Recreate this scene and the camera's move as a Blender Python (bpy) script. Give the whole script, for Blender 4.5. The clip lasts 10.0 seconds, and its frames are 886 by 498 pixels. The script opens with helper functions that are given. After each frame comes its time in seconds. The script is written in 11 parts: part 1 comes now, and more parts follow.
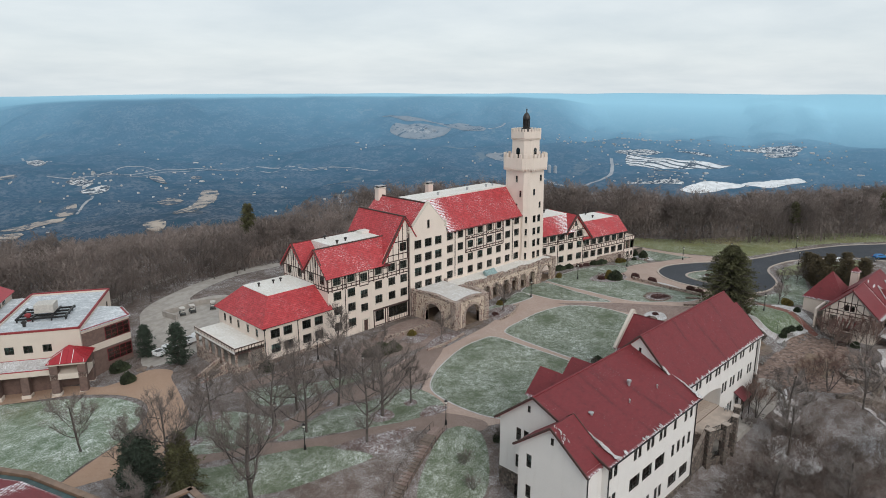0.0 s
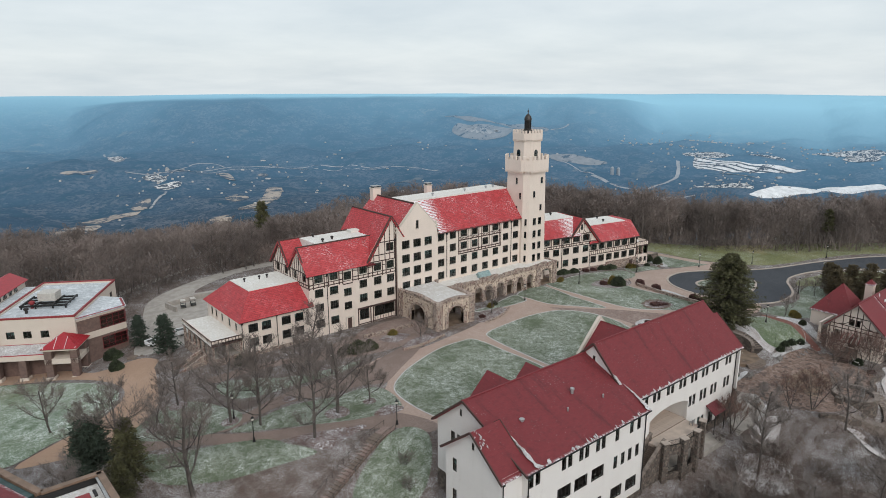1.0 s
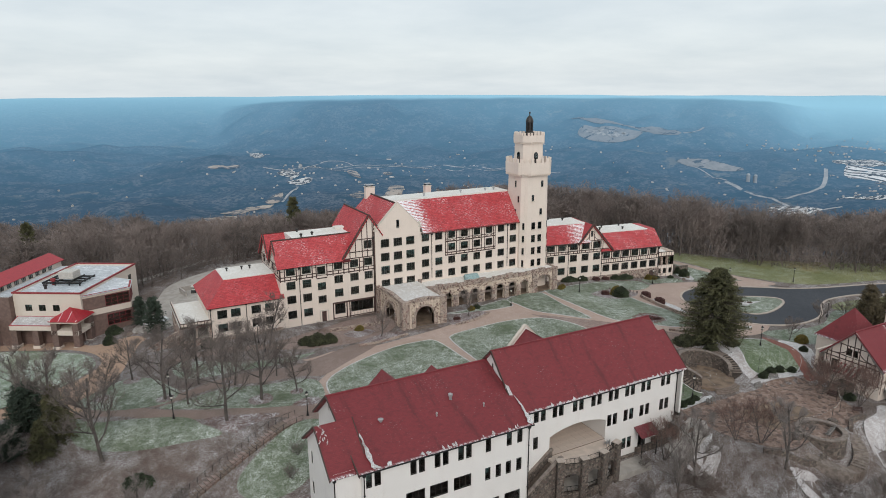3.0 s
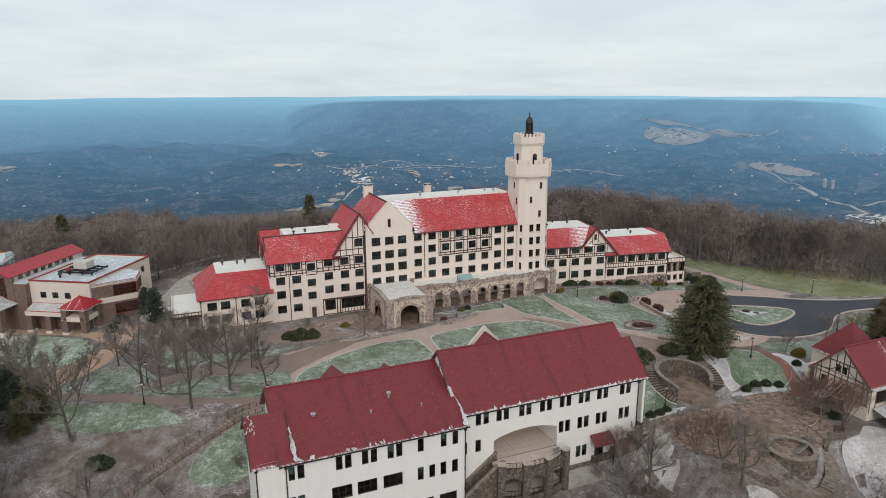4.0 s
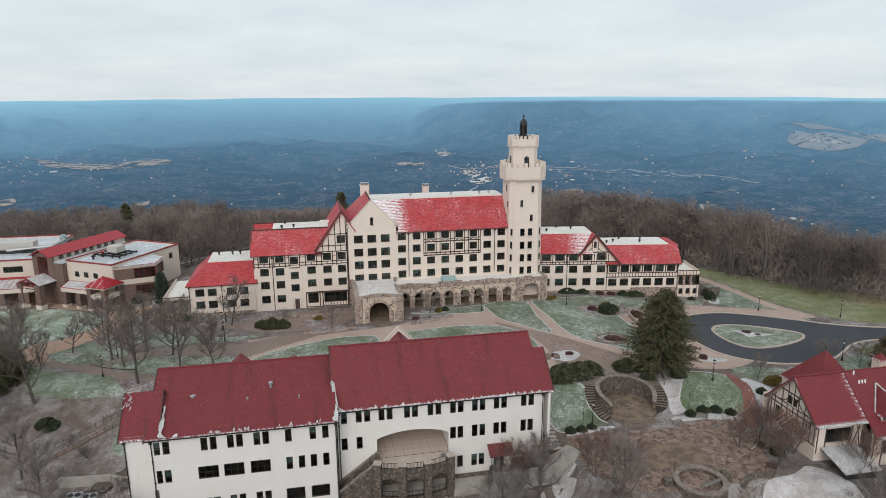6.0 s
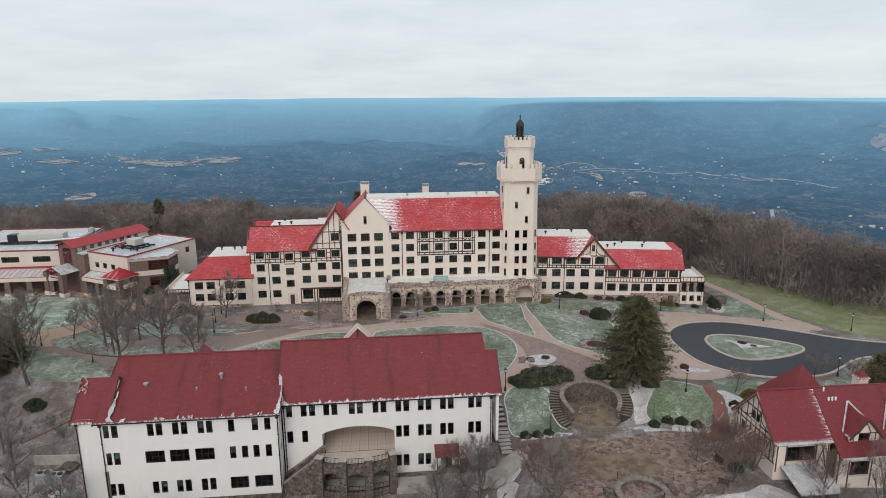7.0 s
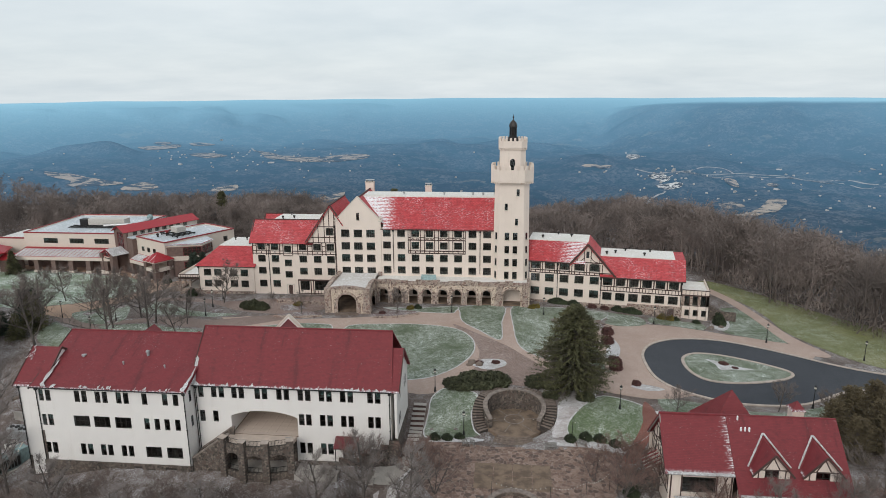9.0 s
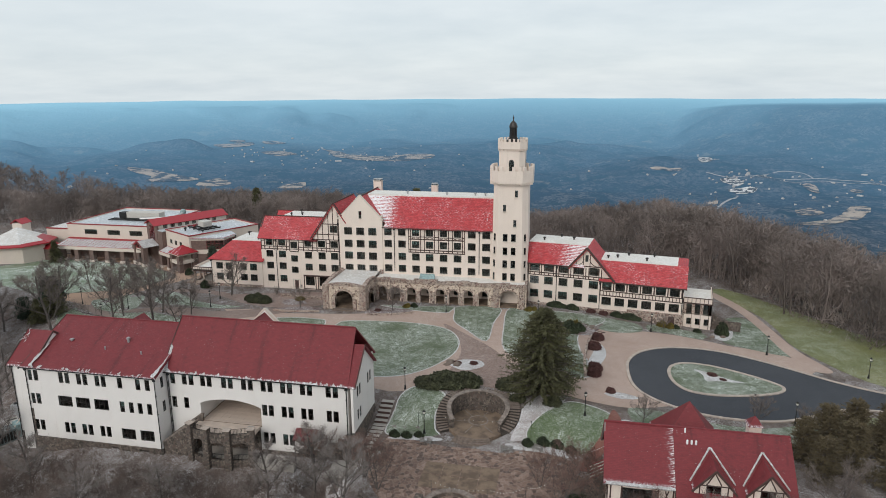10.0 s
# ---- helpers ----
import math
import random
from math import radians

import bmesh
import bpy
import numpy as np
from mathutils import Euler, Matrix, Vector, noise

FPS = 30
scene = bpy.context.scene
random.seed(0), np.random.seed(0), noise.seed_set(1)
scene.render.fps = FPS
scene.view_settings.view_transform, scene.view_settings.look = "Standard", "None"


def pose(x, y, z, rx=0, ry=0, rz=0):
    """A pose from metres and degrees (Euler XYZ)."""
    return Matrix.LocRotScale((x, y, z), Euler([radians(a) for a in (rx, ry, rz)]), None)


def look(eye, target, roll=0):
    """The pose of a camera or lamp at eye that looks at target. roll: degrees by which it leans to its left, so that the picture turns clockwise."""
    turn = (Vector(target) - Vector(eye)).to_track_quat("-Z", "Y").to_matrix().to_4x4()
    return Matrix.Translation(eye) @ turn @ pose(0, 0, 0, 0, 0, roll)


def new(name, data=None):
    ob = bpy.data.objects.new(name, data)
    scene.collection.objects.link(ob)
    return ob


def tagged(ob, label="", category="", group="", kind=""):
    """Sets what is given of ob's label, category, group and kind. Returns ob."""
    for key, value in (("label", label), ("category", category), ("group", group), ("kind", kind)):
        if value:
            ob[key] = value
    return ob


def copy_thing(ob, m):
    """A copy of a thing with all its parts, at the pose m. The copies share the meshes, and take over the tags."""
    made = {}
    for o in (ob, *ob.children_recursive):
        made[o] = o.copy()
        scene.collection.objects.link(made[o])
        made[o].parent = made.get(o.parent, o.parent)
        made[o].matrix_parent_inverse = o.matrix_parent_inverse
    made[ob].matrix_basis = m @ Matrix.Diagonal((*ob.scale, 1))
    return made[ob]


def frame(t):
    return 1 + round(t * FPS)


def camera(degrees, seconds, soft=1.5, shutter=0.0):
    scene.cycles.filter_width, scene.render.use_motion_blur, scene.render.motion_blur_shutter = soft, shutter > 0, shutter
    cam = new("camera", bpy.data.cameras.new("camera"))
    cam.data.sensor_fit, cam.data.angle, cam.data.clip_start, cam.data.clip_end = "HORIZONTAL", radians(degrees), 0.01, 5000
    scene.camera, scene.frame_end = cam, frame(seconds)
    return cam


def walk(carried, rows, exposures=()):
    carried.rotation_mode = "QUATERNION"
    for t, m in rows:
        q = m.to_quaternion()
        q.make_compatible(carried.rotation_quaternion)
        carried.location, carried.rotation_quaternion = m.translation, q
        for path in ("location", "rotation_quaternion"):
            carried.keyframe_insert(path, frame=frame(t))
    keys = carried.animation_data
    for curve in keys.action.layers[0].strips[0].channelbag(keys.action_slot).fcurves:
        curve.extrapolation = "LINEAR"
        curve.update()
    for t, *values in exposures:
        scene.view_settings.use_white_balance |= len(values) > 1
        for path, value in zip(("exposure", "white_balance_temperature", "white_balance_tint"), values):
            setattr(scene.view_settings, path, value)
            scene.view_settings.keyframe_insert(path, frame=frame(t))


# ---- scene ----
cam = camera(68.0, 10.0, 0.9)
METRES, EYE, TILT, LEAN, TURN = 170.0, 54.0, 0.0, 0.0, -45.0
ROWS = [
    (0.0, 0.0, 0.0, 0.0, -0.02, -14.31, 0.08),
    (0.5, 0.0498, 0.0004, 0.0008, 2.78, -14.29, 0.09),
    (1.0, 0.1003, 0.0039, 0.0011, 5.6, -14.28, 0.09),
    (1.5, 0.1502, 0.0096, 0.0009, 8.39, -14.23, 0.14),
    (2.0, 0.1995, 0.0172, 0.0005, 11.2, -14.2, 0.16),
    (2.5, 0.2478, 0.0274, 0.0007, 14.0, -14.18, 0.2),
    (4.0, 0.3899, 0.0713, 0.0001, 22.43, -14.08, 0.17),
    (4.5, 0.436, 0.0904, -0.0, 25.21, -14.05, 0.2),
    (5.0, 0.4819, 0.1118, -0.0001, 27.99, -14.02, 0.2),
    (5.5, 0.5266, 0.1362, 0.0003, 30.77, -14.0, 0.23),
    (7.0, 0.6527, 0.2204, 0.0005, 39.19, -13.94, 0.27),
    (7.5, 0.6919, 0.2527, 0.0003, 41.98, -13.94, 0.3),
    (8.0, 0.7292, 0.2864, 0.0002, 44.77, -13.93, 0.31),
    (8.5, 0.7643, 0.3217, 0.0001, 47.57, -13.89, 0.33),
    (9.0, 0.7979, 0.3577, -0.0001, 50.5, -13.88, 0.35),
    (9.5, 0.8297, 0.3952, -0.0, 53.46, -13.86, 0.33),
    (10.0, 0.8592, 0.4341, -0.0003, 56.42, -13.83, 0.3),
]
walk(cam, [(t, pose(0, 0, EYE, TILT, LEAN, TURN) @ pose(METRES * x, METRES * y, METRES * z, 90 + pitch, roll, yaw)) for t, x, y, z, yaw, pitch, roll in ROWS])

# ---- light: overcast winter day, soft sun behind the camera ----
world = bpy.data.worlds.new("overcast_sky")
scene.world = world
world.use_nodes = True
wn, wl = world.node_tree.nodes, world.node_tree.links
wn.clear()
w_out = wn.new("ShaderNodeOutputWorld")
w_sky = wn.new("ShaderNodeTexSky")
w_sky.sky_type, w_sky.sun_disc = "NISHITA", False
w_sky.sun_elevation, w_sky.sun_rotation = radians(38), radians(205)
w_sky_bg = wn.new("ShaderNodeBackground")
w_sky_bg.inputs["Strength"].default_value = 0.10
w_cloud_bg = wn.new("ShaderNodeBackground")
w_cloud_bg.inputs["Strength"].default_value = 0.94
w_mix = wn.new("ShaderNodeMixShader")
w_mix.inputs[0].default_value = 0.90
w_tc = wn.new("ShaderNodeTexCoord")
w_sep = wn.new("ShaderNodeSeparateXYZ")
w_zs = wn.new("ShaderNodeMath")
w_zs.operation = "ADD"
w_zs.inputs[1].default_value = 0.16
w_dx = wn.new("ShaderNodeMath")
w_dx.operation = "DIVIDE"
w_dy = wn.new("ShaderNodeMath")
w_dy.operation = "DIVIDE"
w_com = wn.new("ShaderNodeCombineXYZ")
w_noise = wn.new("ShaderNodeTexNoise")
w_noise.inputs["Scale"].default_value = 1.1
w_noise.inputs["Detail"].default_value = 5.0
w_noise.inputs["Roughness"].default_value = 0.55
w_ramp = wn.new("ShaderNodeValToRGB")
w_ramp.color_ramp.elements[0].position, w_ramp.color_ramp.elements[0].color = 0.30, (0.725, 0.805, 0.858, 1)
w_ramp.color_ramp.elements[1].position, w_ramp.color_ramp.elements[1].color = 0.66, (0.855, 0.920, 0.952, 1)
wl.new(w_tc.outputs["Generated"], w_sep.inputs[0])
wl.new(w_sep.outputs["Z"], w_zs.inputs[0])
wl.new(w_sep.outputs["X"], w_dx.inputs[0])
wl.new(w_zs.outputs[0], w_dx.inputs[1])
wl.new(w_sep.outputs["Y"], w_dy.inputs[0])
wl.new(w_zs.outputs[0], w_dy.inputs[1])
wl.new(w_dx.outputs[0], w_com.inputs["X"])
wl.new(w_dy.outputs[0], w_com.inputs["Y"])
wl.new(w_com.outputs[0], w_noise.inputs["Vector"])
wl.new(w_noise.outputs["Fac"], w_ramp.inputs[0])
wl.new(w_ramp.outputs[0], w_cloud_bg.inputs["Color"])
wl.new(w_sky.outputs[0], w_sky_bg.inputs["Color"])
wl.new(w_sky_bg.outputs[0], w_mix.inputs[1])
wl.new(w_cloud_bg.outputs[0], w_mix.inputs[2])
wl.new(w_mix.outputs[0], w_out.inputs["Surface"])

sun_data = bpy.data.lights.new("sun", "SUN")
sun_data.energy, sun_data.angle, sun_data.color = 1.4, radians(30), (1.0, 0.95, 0.89)
sun = new("sun", sun_data)
sun.matrix_world = look((60, -120, 120), (120, 60, 0))
scene.view_settings.exposure = 0.0

# ---- materials ----
def nodes_of(name):
    m = bpy.data.materials.new(name)
    m.use_nodes = True
    nt = m.node_tree
    return m, nt, nt.nodes["Principled BSDF"]


def mixed(nt, fac, a, b, blend="MIX"):
    n = nt.nodes.new("ShaderNodeMix")
    n.data_type, n.blend_type = "RGBA", blend
    for sock, v in ((n.inputs[0], fac), (n.inputs[6], a), (n.inputs[7], b)):
        if isinstance(v, bpy.types.NodeSocket):
            nt.links.new(v, sock)
        elif isinstance(v, (int, float)):
            sock.default_value = v
        else:
            sock.default_value = (*v, 1.0)
    return n.outputs[2]


def coords(nt, kind="Object", scale=(1, 1, 1)):
    tc = nt.nodes.new("ShaderNodeTexCoord")
    mp = nt.nodes.new("ShaderNodeMapping")
    mp.inputs["Scale"].default_value = scale
    nt.links.new(tc.outputs[kind], mp.inputs["Vector"])
    return mp.outputs[0]


def noise_fac(nt, vec, scale, detail=4.0, rough=0.55, lo=0.35, hi=0.65):
    n = nt.nodes.new("ShaderNodeTexNoise")
    n.inputs["Scale"].default_value, n.inputs["Detail"].default_value, n.inputs["Roughness"].default_value = scale, detail, rough
    nt.links.new(vec, n.inputs["Vector"])
    r = nt.nodes.new("ShaderNodeMapRange")
    r.interpolation_type = "SMOOTHSTEP"
    r.inputs[1].default_value, r.inputs[2].default_value = lo, hi
    nt.links.new(n.outputs["Fac"], r.inputs[0])
    return r.outputs[0]


def stepped(nt, val, lo, hi):
    r = nt.nodes.new("ShaderNodeMapRange")
    r.interpolation_type = "SMOOTHSTEP"
    r.inputs[1].default_value, r.inputs[2].default_value = lo, hi
    nt.links.new(val, r.inputs[0])
    return r.outputs[0]


def calc(nt, op, a, b=0.0):
    n = nt.nodes.new("ShaderNodeMath")
    n.operation = op
    for sock, v in zip(n.inputs, (a, b)):
        if isinstance(v, bpy.types.NodeSocket):
            nt.links.new(v, sock)
        else:
            sock.default_value = v
    return n.outputs[0]


def bumped(nt, bsdf, height, strength=0.4, dist=0.05):
    b = nt.nodes.new("ShaderNodeBump")
    b.inputs["Strength"].default_value, b.inputs["Distance"].default_value = strength, dist
    nt.links.new(height, b.inputs["Height"])
    nt.links.new(b.outputs[0], bsdf.inputs["Normal"])


def plain(name, col, rough=0.7, metal=0.0, var=0.15, scale=3.0, bump=0.0, fine=20.0):
    m, nt, p = nodes_of(name)
    v = coords(nt)
    dark = tuple(c * (1 - var) for c in col)
    light = tuple(min(1, c * (1 + var)) for c in col)
    c1 = mixed(nt, noise_fac(nt, v, scale), dark, light)
    c2 = mixed(nt, noise_fac(nt, v, fine, 3), c1, mixed(nt, 0.5, c1, dark))
    nt.links.new(c2, p.inputs["Base Color"])
    p.inputs["Roughness"].default_value, p.inputs["Metallic"].default_value = rough, metal
    if bump:
        bumped(nt, p, noise_fac(nt, v, fine, 3), bump, 0.02)
    return m


def stucco(name, col, streak):
    m, nt, p = nodes_of(name)
    v = coords(nt)
    vs = coords(nt, scale=(1.2, 1.2, 0.12))
    c = mixed(nt, noise_fac(nt, v, 0.35), tuple(x * 0.93 for x in col), col)
    c = mixed(nt, noise_fac(nt, vs, 1.0, 5, 0.6, 0.52, 0.78), c, streak)
    c = mixed(nt, noise_fac(nt, v, 9, 3), c, tuple(min(1, x * 1.04) for x in col))
    nt.links.new(c, p.inputs["Base Color"])
    p.inputs["Roughness"].default_value = 0.9
    bumped(nt, p, noise_fac(nt, v, 30, 4), 0.25, 0.02)
    return m


def tiles(name, dark, mid, light, bw, bh, snow=None, rough=0.65, snow_edge=0.0, bump=0.5, weather=0.35, specks=0.0, patchy=0.75):
    """Roof covering in courses, on the slope's own metres (u along the eave, v up the slope). snow: (u0, u1, amount)."""
    m, nt, p = nodes_of(name)
    uv = coords(nt, "UV")
    br = nt.nodes.new("ShaderNodeTexBrick")
    br.inputs["Scale"].default_value = 1.0
    br.inputs["Brick Width"].default_value, br.inputs["Row Height"].default_value = bw, bh
    br.inputs["Mortar Size"].default_value, br.inputs["Mortar Smooth"].default_value = 0.025, 0.6
    br.inputs["Bias"].default_value = -0.1
    br.inputs["Color1"].default_value, br.inputs["Color2"].default_value = (*mid, 1), (*light, 1)
    br.inputs["Mortar"].default_value = (*tuple(c * (0.5 if patchy > 0.5 else 1.3) for c in dark), 1)
    nt.links.new(uv, br.inputs["Vector"])
    patch = noise_fac(nt, coords(nt, "UV", (0.9, 1.6, 1)), 1.0, 5, 0.7, 0.5, 0.66)
    c = mixed(nt, calc(nt, "MULTIPLY", patch, patchy), br.outputs["Color"], dark)
    c = mixed(nt, calc(nt, "MULTIPLY", noise_fac(nt, coords(nt, "UV", (0.5, 0.07, 1)), 1.0, 4, 0.6, 0.5, 0.8), weather), c, tuple(x * 0.45 for x in dark))
    sep = nt.nodes.new("ShaderNodeSeparateXYZ")
    nt.links.new(uv, sep.inputs[0])
    # each course is a small ramp: lower edge proud
    frac = calc(nt, "FRACT", calc(nt, "DIVIDE", sep.outputs["Y"], bh))
    if snow:
        u0, u1, amount = snow
        along = stepped(nt, sep.outputs["X"], u0, u1)
        course = stepped(nt, frac, 0.15, 0.6)
        grain = noise_fac(nt, coords(nt, "UV", (1.0, 2.2, 1)), 1.3, 6, 0.75, 0.30, 0.7)
        f = calc(nt, "MULTIPLY", calc(nt, "MULTIPLY", along, amount), calc(nt, "ADD", calc(nt, "MULTIPLY", grain, 0.8), calc(nt, "MULTIPLY", course, 0.5)))
        c = mixed(nt, stepped(nt, f, 0.35, 0.75), c, (0.80, 0.80, 0.82))
    if snow_edge:
        edge = stepped(nt, sep.outputs["Y"], snow_edge, 0.0)
        g = noise_fac(nt, coords(nt, "UV", (1.6, 1.0, 1)), 2.0, 5, 0.7, 0.42, 0.6)
        c = mixed(nt, calc(nt, "MULTIPLY", edge, g), c, (0.80, 0.80, 0.82))
        dust = noise_fac(nt, coords(nt, "UV", (1, 1, 1)), 0.14, 3, 0.5, 0.5, 0.8)
        specks = noise_fac(nt, coords(nt, "UV", (1.4, 2.6, 1)), 2.4, 3, 0.7, 0.6, 0.68)
        c = mixed(nt, calc(nt, "MULTIPLY", calc(nt, "MULTIPLY", dust, specks), 0.45), c, (0.7, 0.7, 0.72))
    if specks:
        where = noise_fac(nt, coords(nt, "UV", (1, 1, 1)), 0.16, 3, 0.6, 0.38, 0.72)
        flakes = noise_fac(nt, coords(nt, "UV", (0.9, 2.3, 1)), 1.9, 4, 0.75, 0.52, 0.64)
        c = mixed(nt, calc(nt, "MULTIPLY", calc(nt, "MULTIPLY", where, flakes), specks), c, (0.78, 0.78, 0.80))
    nt.links.new(c, p.inputs["Base Color"])
    p.inputs["Roughness"].default_value = rough
    hgt = calc(nt, "ADD", calc(nt, "SUBTRACT", 1.0, frac), br.outputs["Fac"])
    bumped(nt, p, hgt, bump, 0.04)
    return m


def rubble(name, cols, mortar, scale=1.6, gap=0.09, mortar_amount=1.0):
    m, nt, p = nodes_of(name)
    v = coords(nt)
    warp = nt.nodes.new("ShaderNodeTexNoise")
    warp.inputs["Scale"].default_value = 1.5
    nt.links.new(v, warp.inputs["Vector"])
    vv = nt.nodes.new("ShaderNodeVectorMath")
    vv.operation = "MULTIPLY_ADD"
    nt.links.new(warp.outputs["Color"], vv.inputs[0])
    vv.inputs[1].default_value = (0.35, 0.35, 0.35)
    nt.links.new(v, vv.inputs[2])
    vo = nt.nodes.new("ShaderNodeTexVoronoi")
    vo.inputs["Scale"].default_value = scale
    nt.links.new(vv.outputs[0], vo.inputs["Vector"])
    ve = nt.nodes.new("ShaderNodeTexVoronoi")
    ve.feature = "DISTANCE_TO_EDGE"
    ve.inputs["Scale"].default_value = scale
    nt.links.new(vv.outputs[0], ve.inputs["Vector"])
    sep = nt.nodes.new("ShaderNodeSeparateColor")
    nt.links.new(vo.outputs["Color"], sep.inputs[0])
    ramp = nt.nodes.new("ShaderNodeValToRGB")
    ramp.color_ramp.interpolation = "CONSTANT"
    while len(ramp.color_ramp.elements) < len(cols):
        ramp.color_ramp.elements.new(0.5)
    for i, c in enumerate(cols):
        ramp.color_ramp.elements[i].position = i / len(cols)
        ramp.color_ramp.elements[i].color = (*c, 1)
    nt.links.new(sep.outputs[0], ramp.inputs[0])
    grain = mixed(nt, noise_fac(nt, v, 12, 4), ramp.outputs[0], mixed(nt, 0.6, ramp.outputs[0], (0.03, 0.025, 0.02)))
    joint = stepped(nt, ve.outputs["Distance"], gap, gap * 0.4)
    c = mixed(nt, calc(nt, "MULTIPLY", joint, mortar_amount), grain, mortar)
    nt.links.new(c, p.inputs["Base Color"])
    p.inputs["Roughness"].default_value = 0.92
    bumped(nt, p, calc(nt, "MINIMUM", ve.outputs["Distance"], 0.2), 0.8, 0.15)
    return m


def ground_cover(name, a, b, frost, frost_amount, fine=7.0, broad=0.12, relief=0.5, brown=None, grit=0.45):
    """Grass, litter or gravel: two tones, fine grain, and thin snow lying in it."""
    m, nt, p = nodes_of(name)
    v = coords(nt)
    c = mixed(nt, noise_fac(nt, v, broad, 4, 0.6, 0.3, 0.7), a, b)
    if brown:
        c = mixed(nt, noise_fac(nt, v, broad * 0.6, 3, 0.6, 0.55, 0.75), c, brown)
    c = mixed(nt, noise_fac(nt, v, fine * 1.7, 4, 0.7), c, tuple(x * grit for x in a))
    cover = noise_fac(nt, v, broad * 1.4, 5, 0.65, 0.22, 0.72)
    drift = noise_fac(nt, v, broad * 8.0, 4, 0.7, 0.34, 0.64)
    flecks = noise_fac(nt, coords(nt, scale=(1.0, 1.5, 1.0)), fine * 0.72, 6, 0.84, 0.46, 0.58)
    f = calc(nt, "MULTIPLY", calc(nt, "MULTIPLY", cover, calc(nt, "ADD", calc(nt, "MULTIPLY", flecks, calc(nt, "ADD", calc(nt, "MULTIPLY", drift, 0.6), 0.4)), calc(nt, "MULTIPLY", drift, 0.10))), frost_amount)
    c = mixed(nt, f, c, frost)
    nt.links.new(c, p.inputs["Base Color"])
    p.inputs["Roughness"].default_value = 0.95
    bumped(nt, p, noise_fac(nt, v, fine * 0.8, 5, 0.75, 0.25, 0.75), relief, 0.03)
    return m


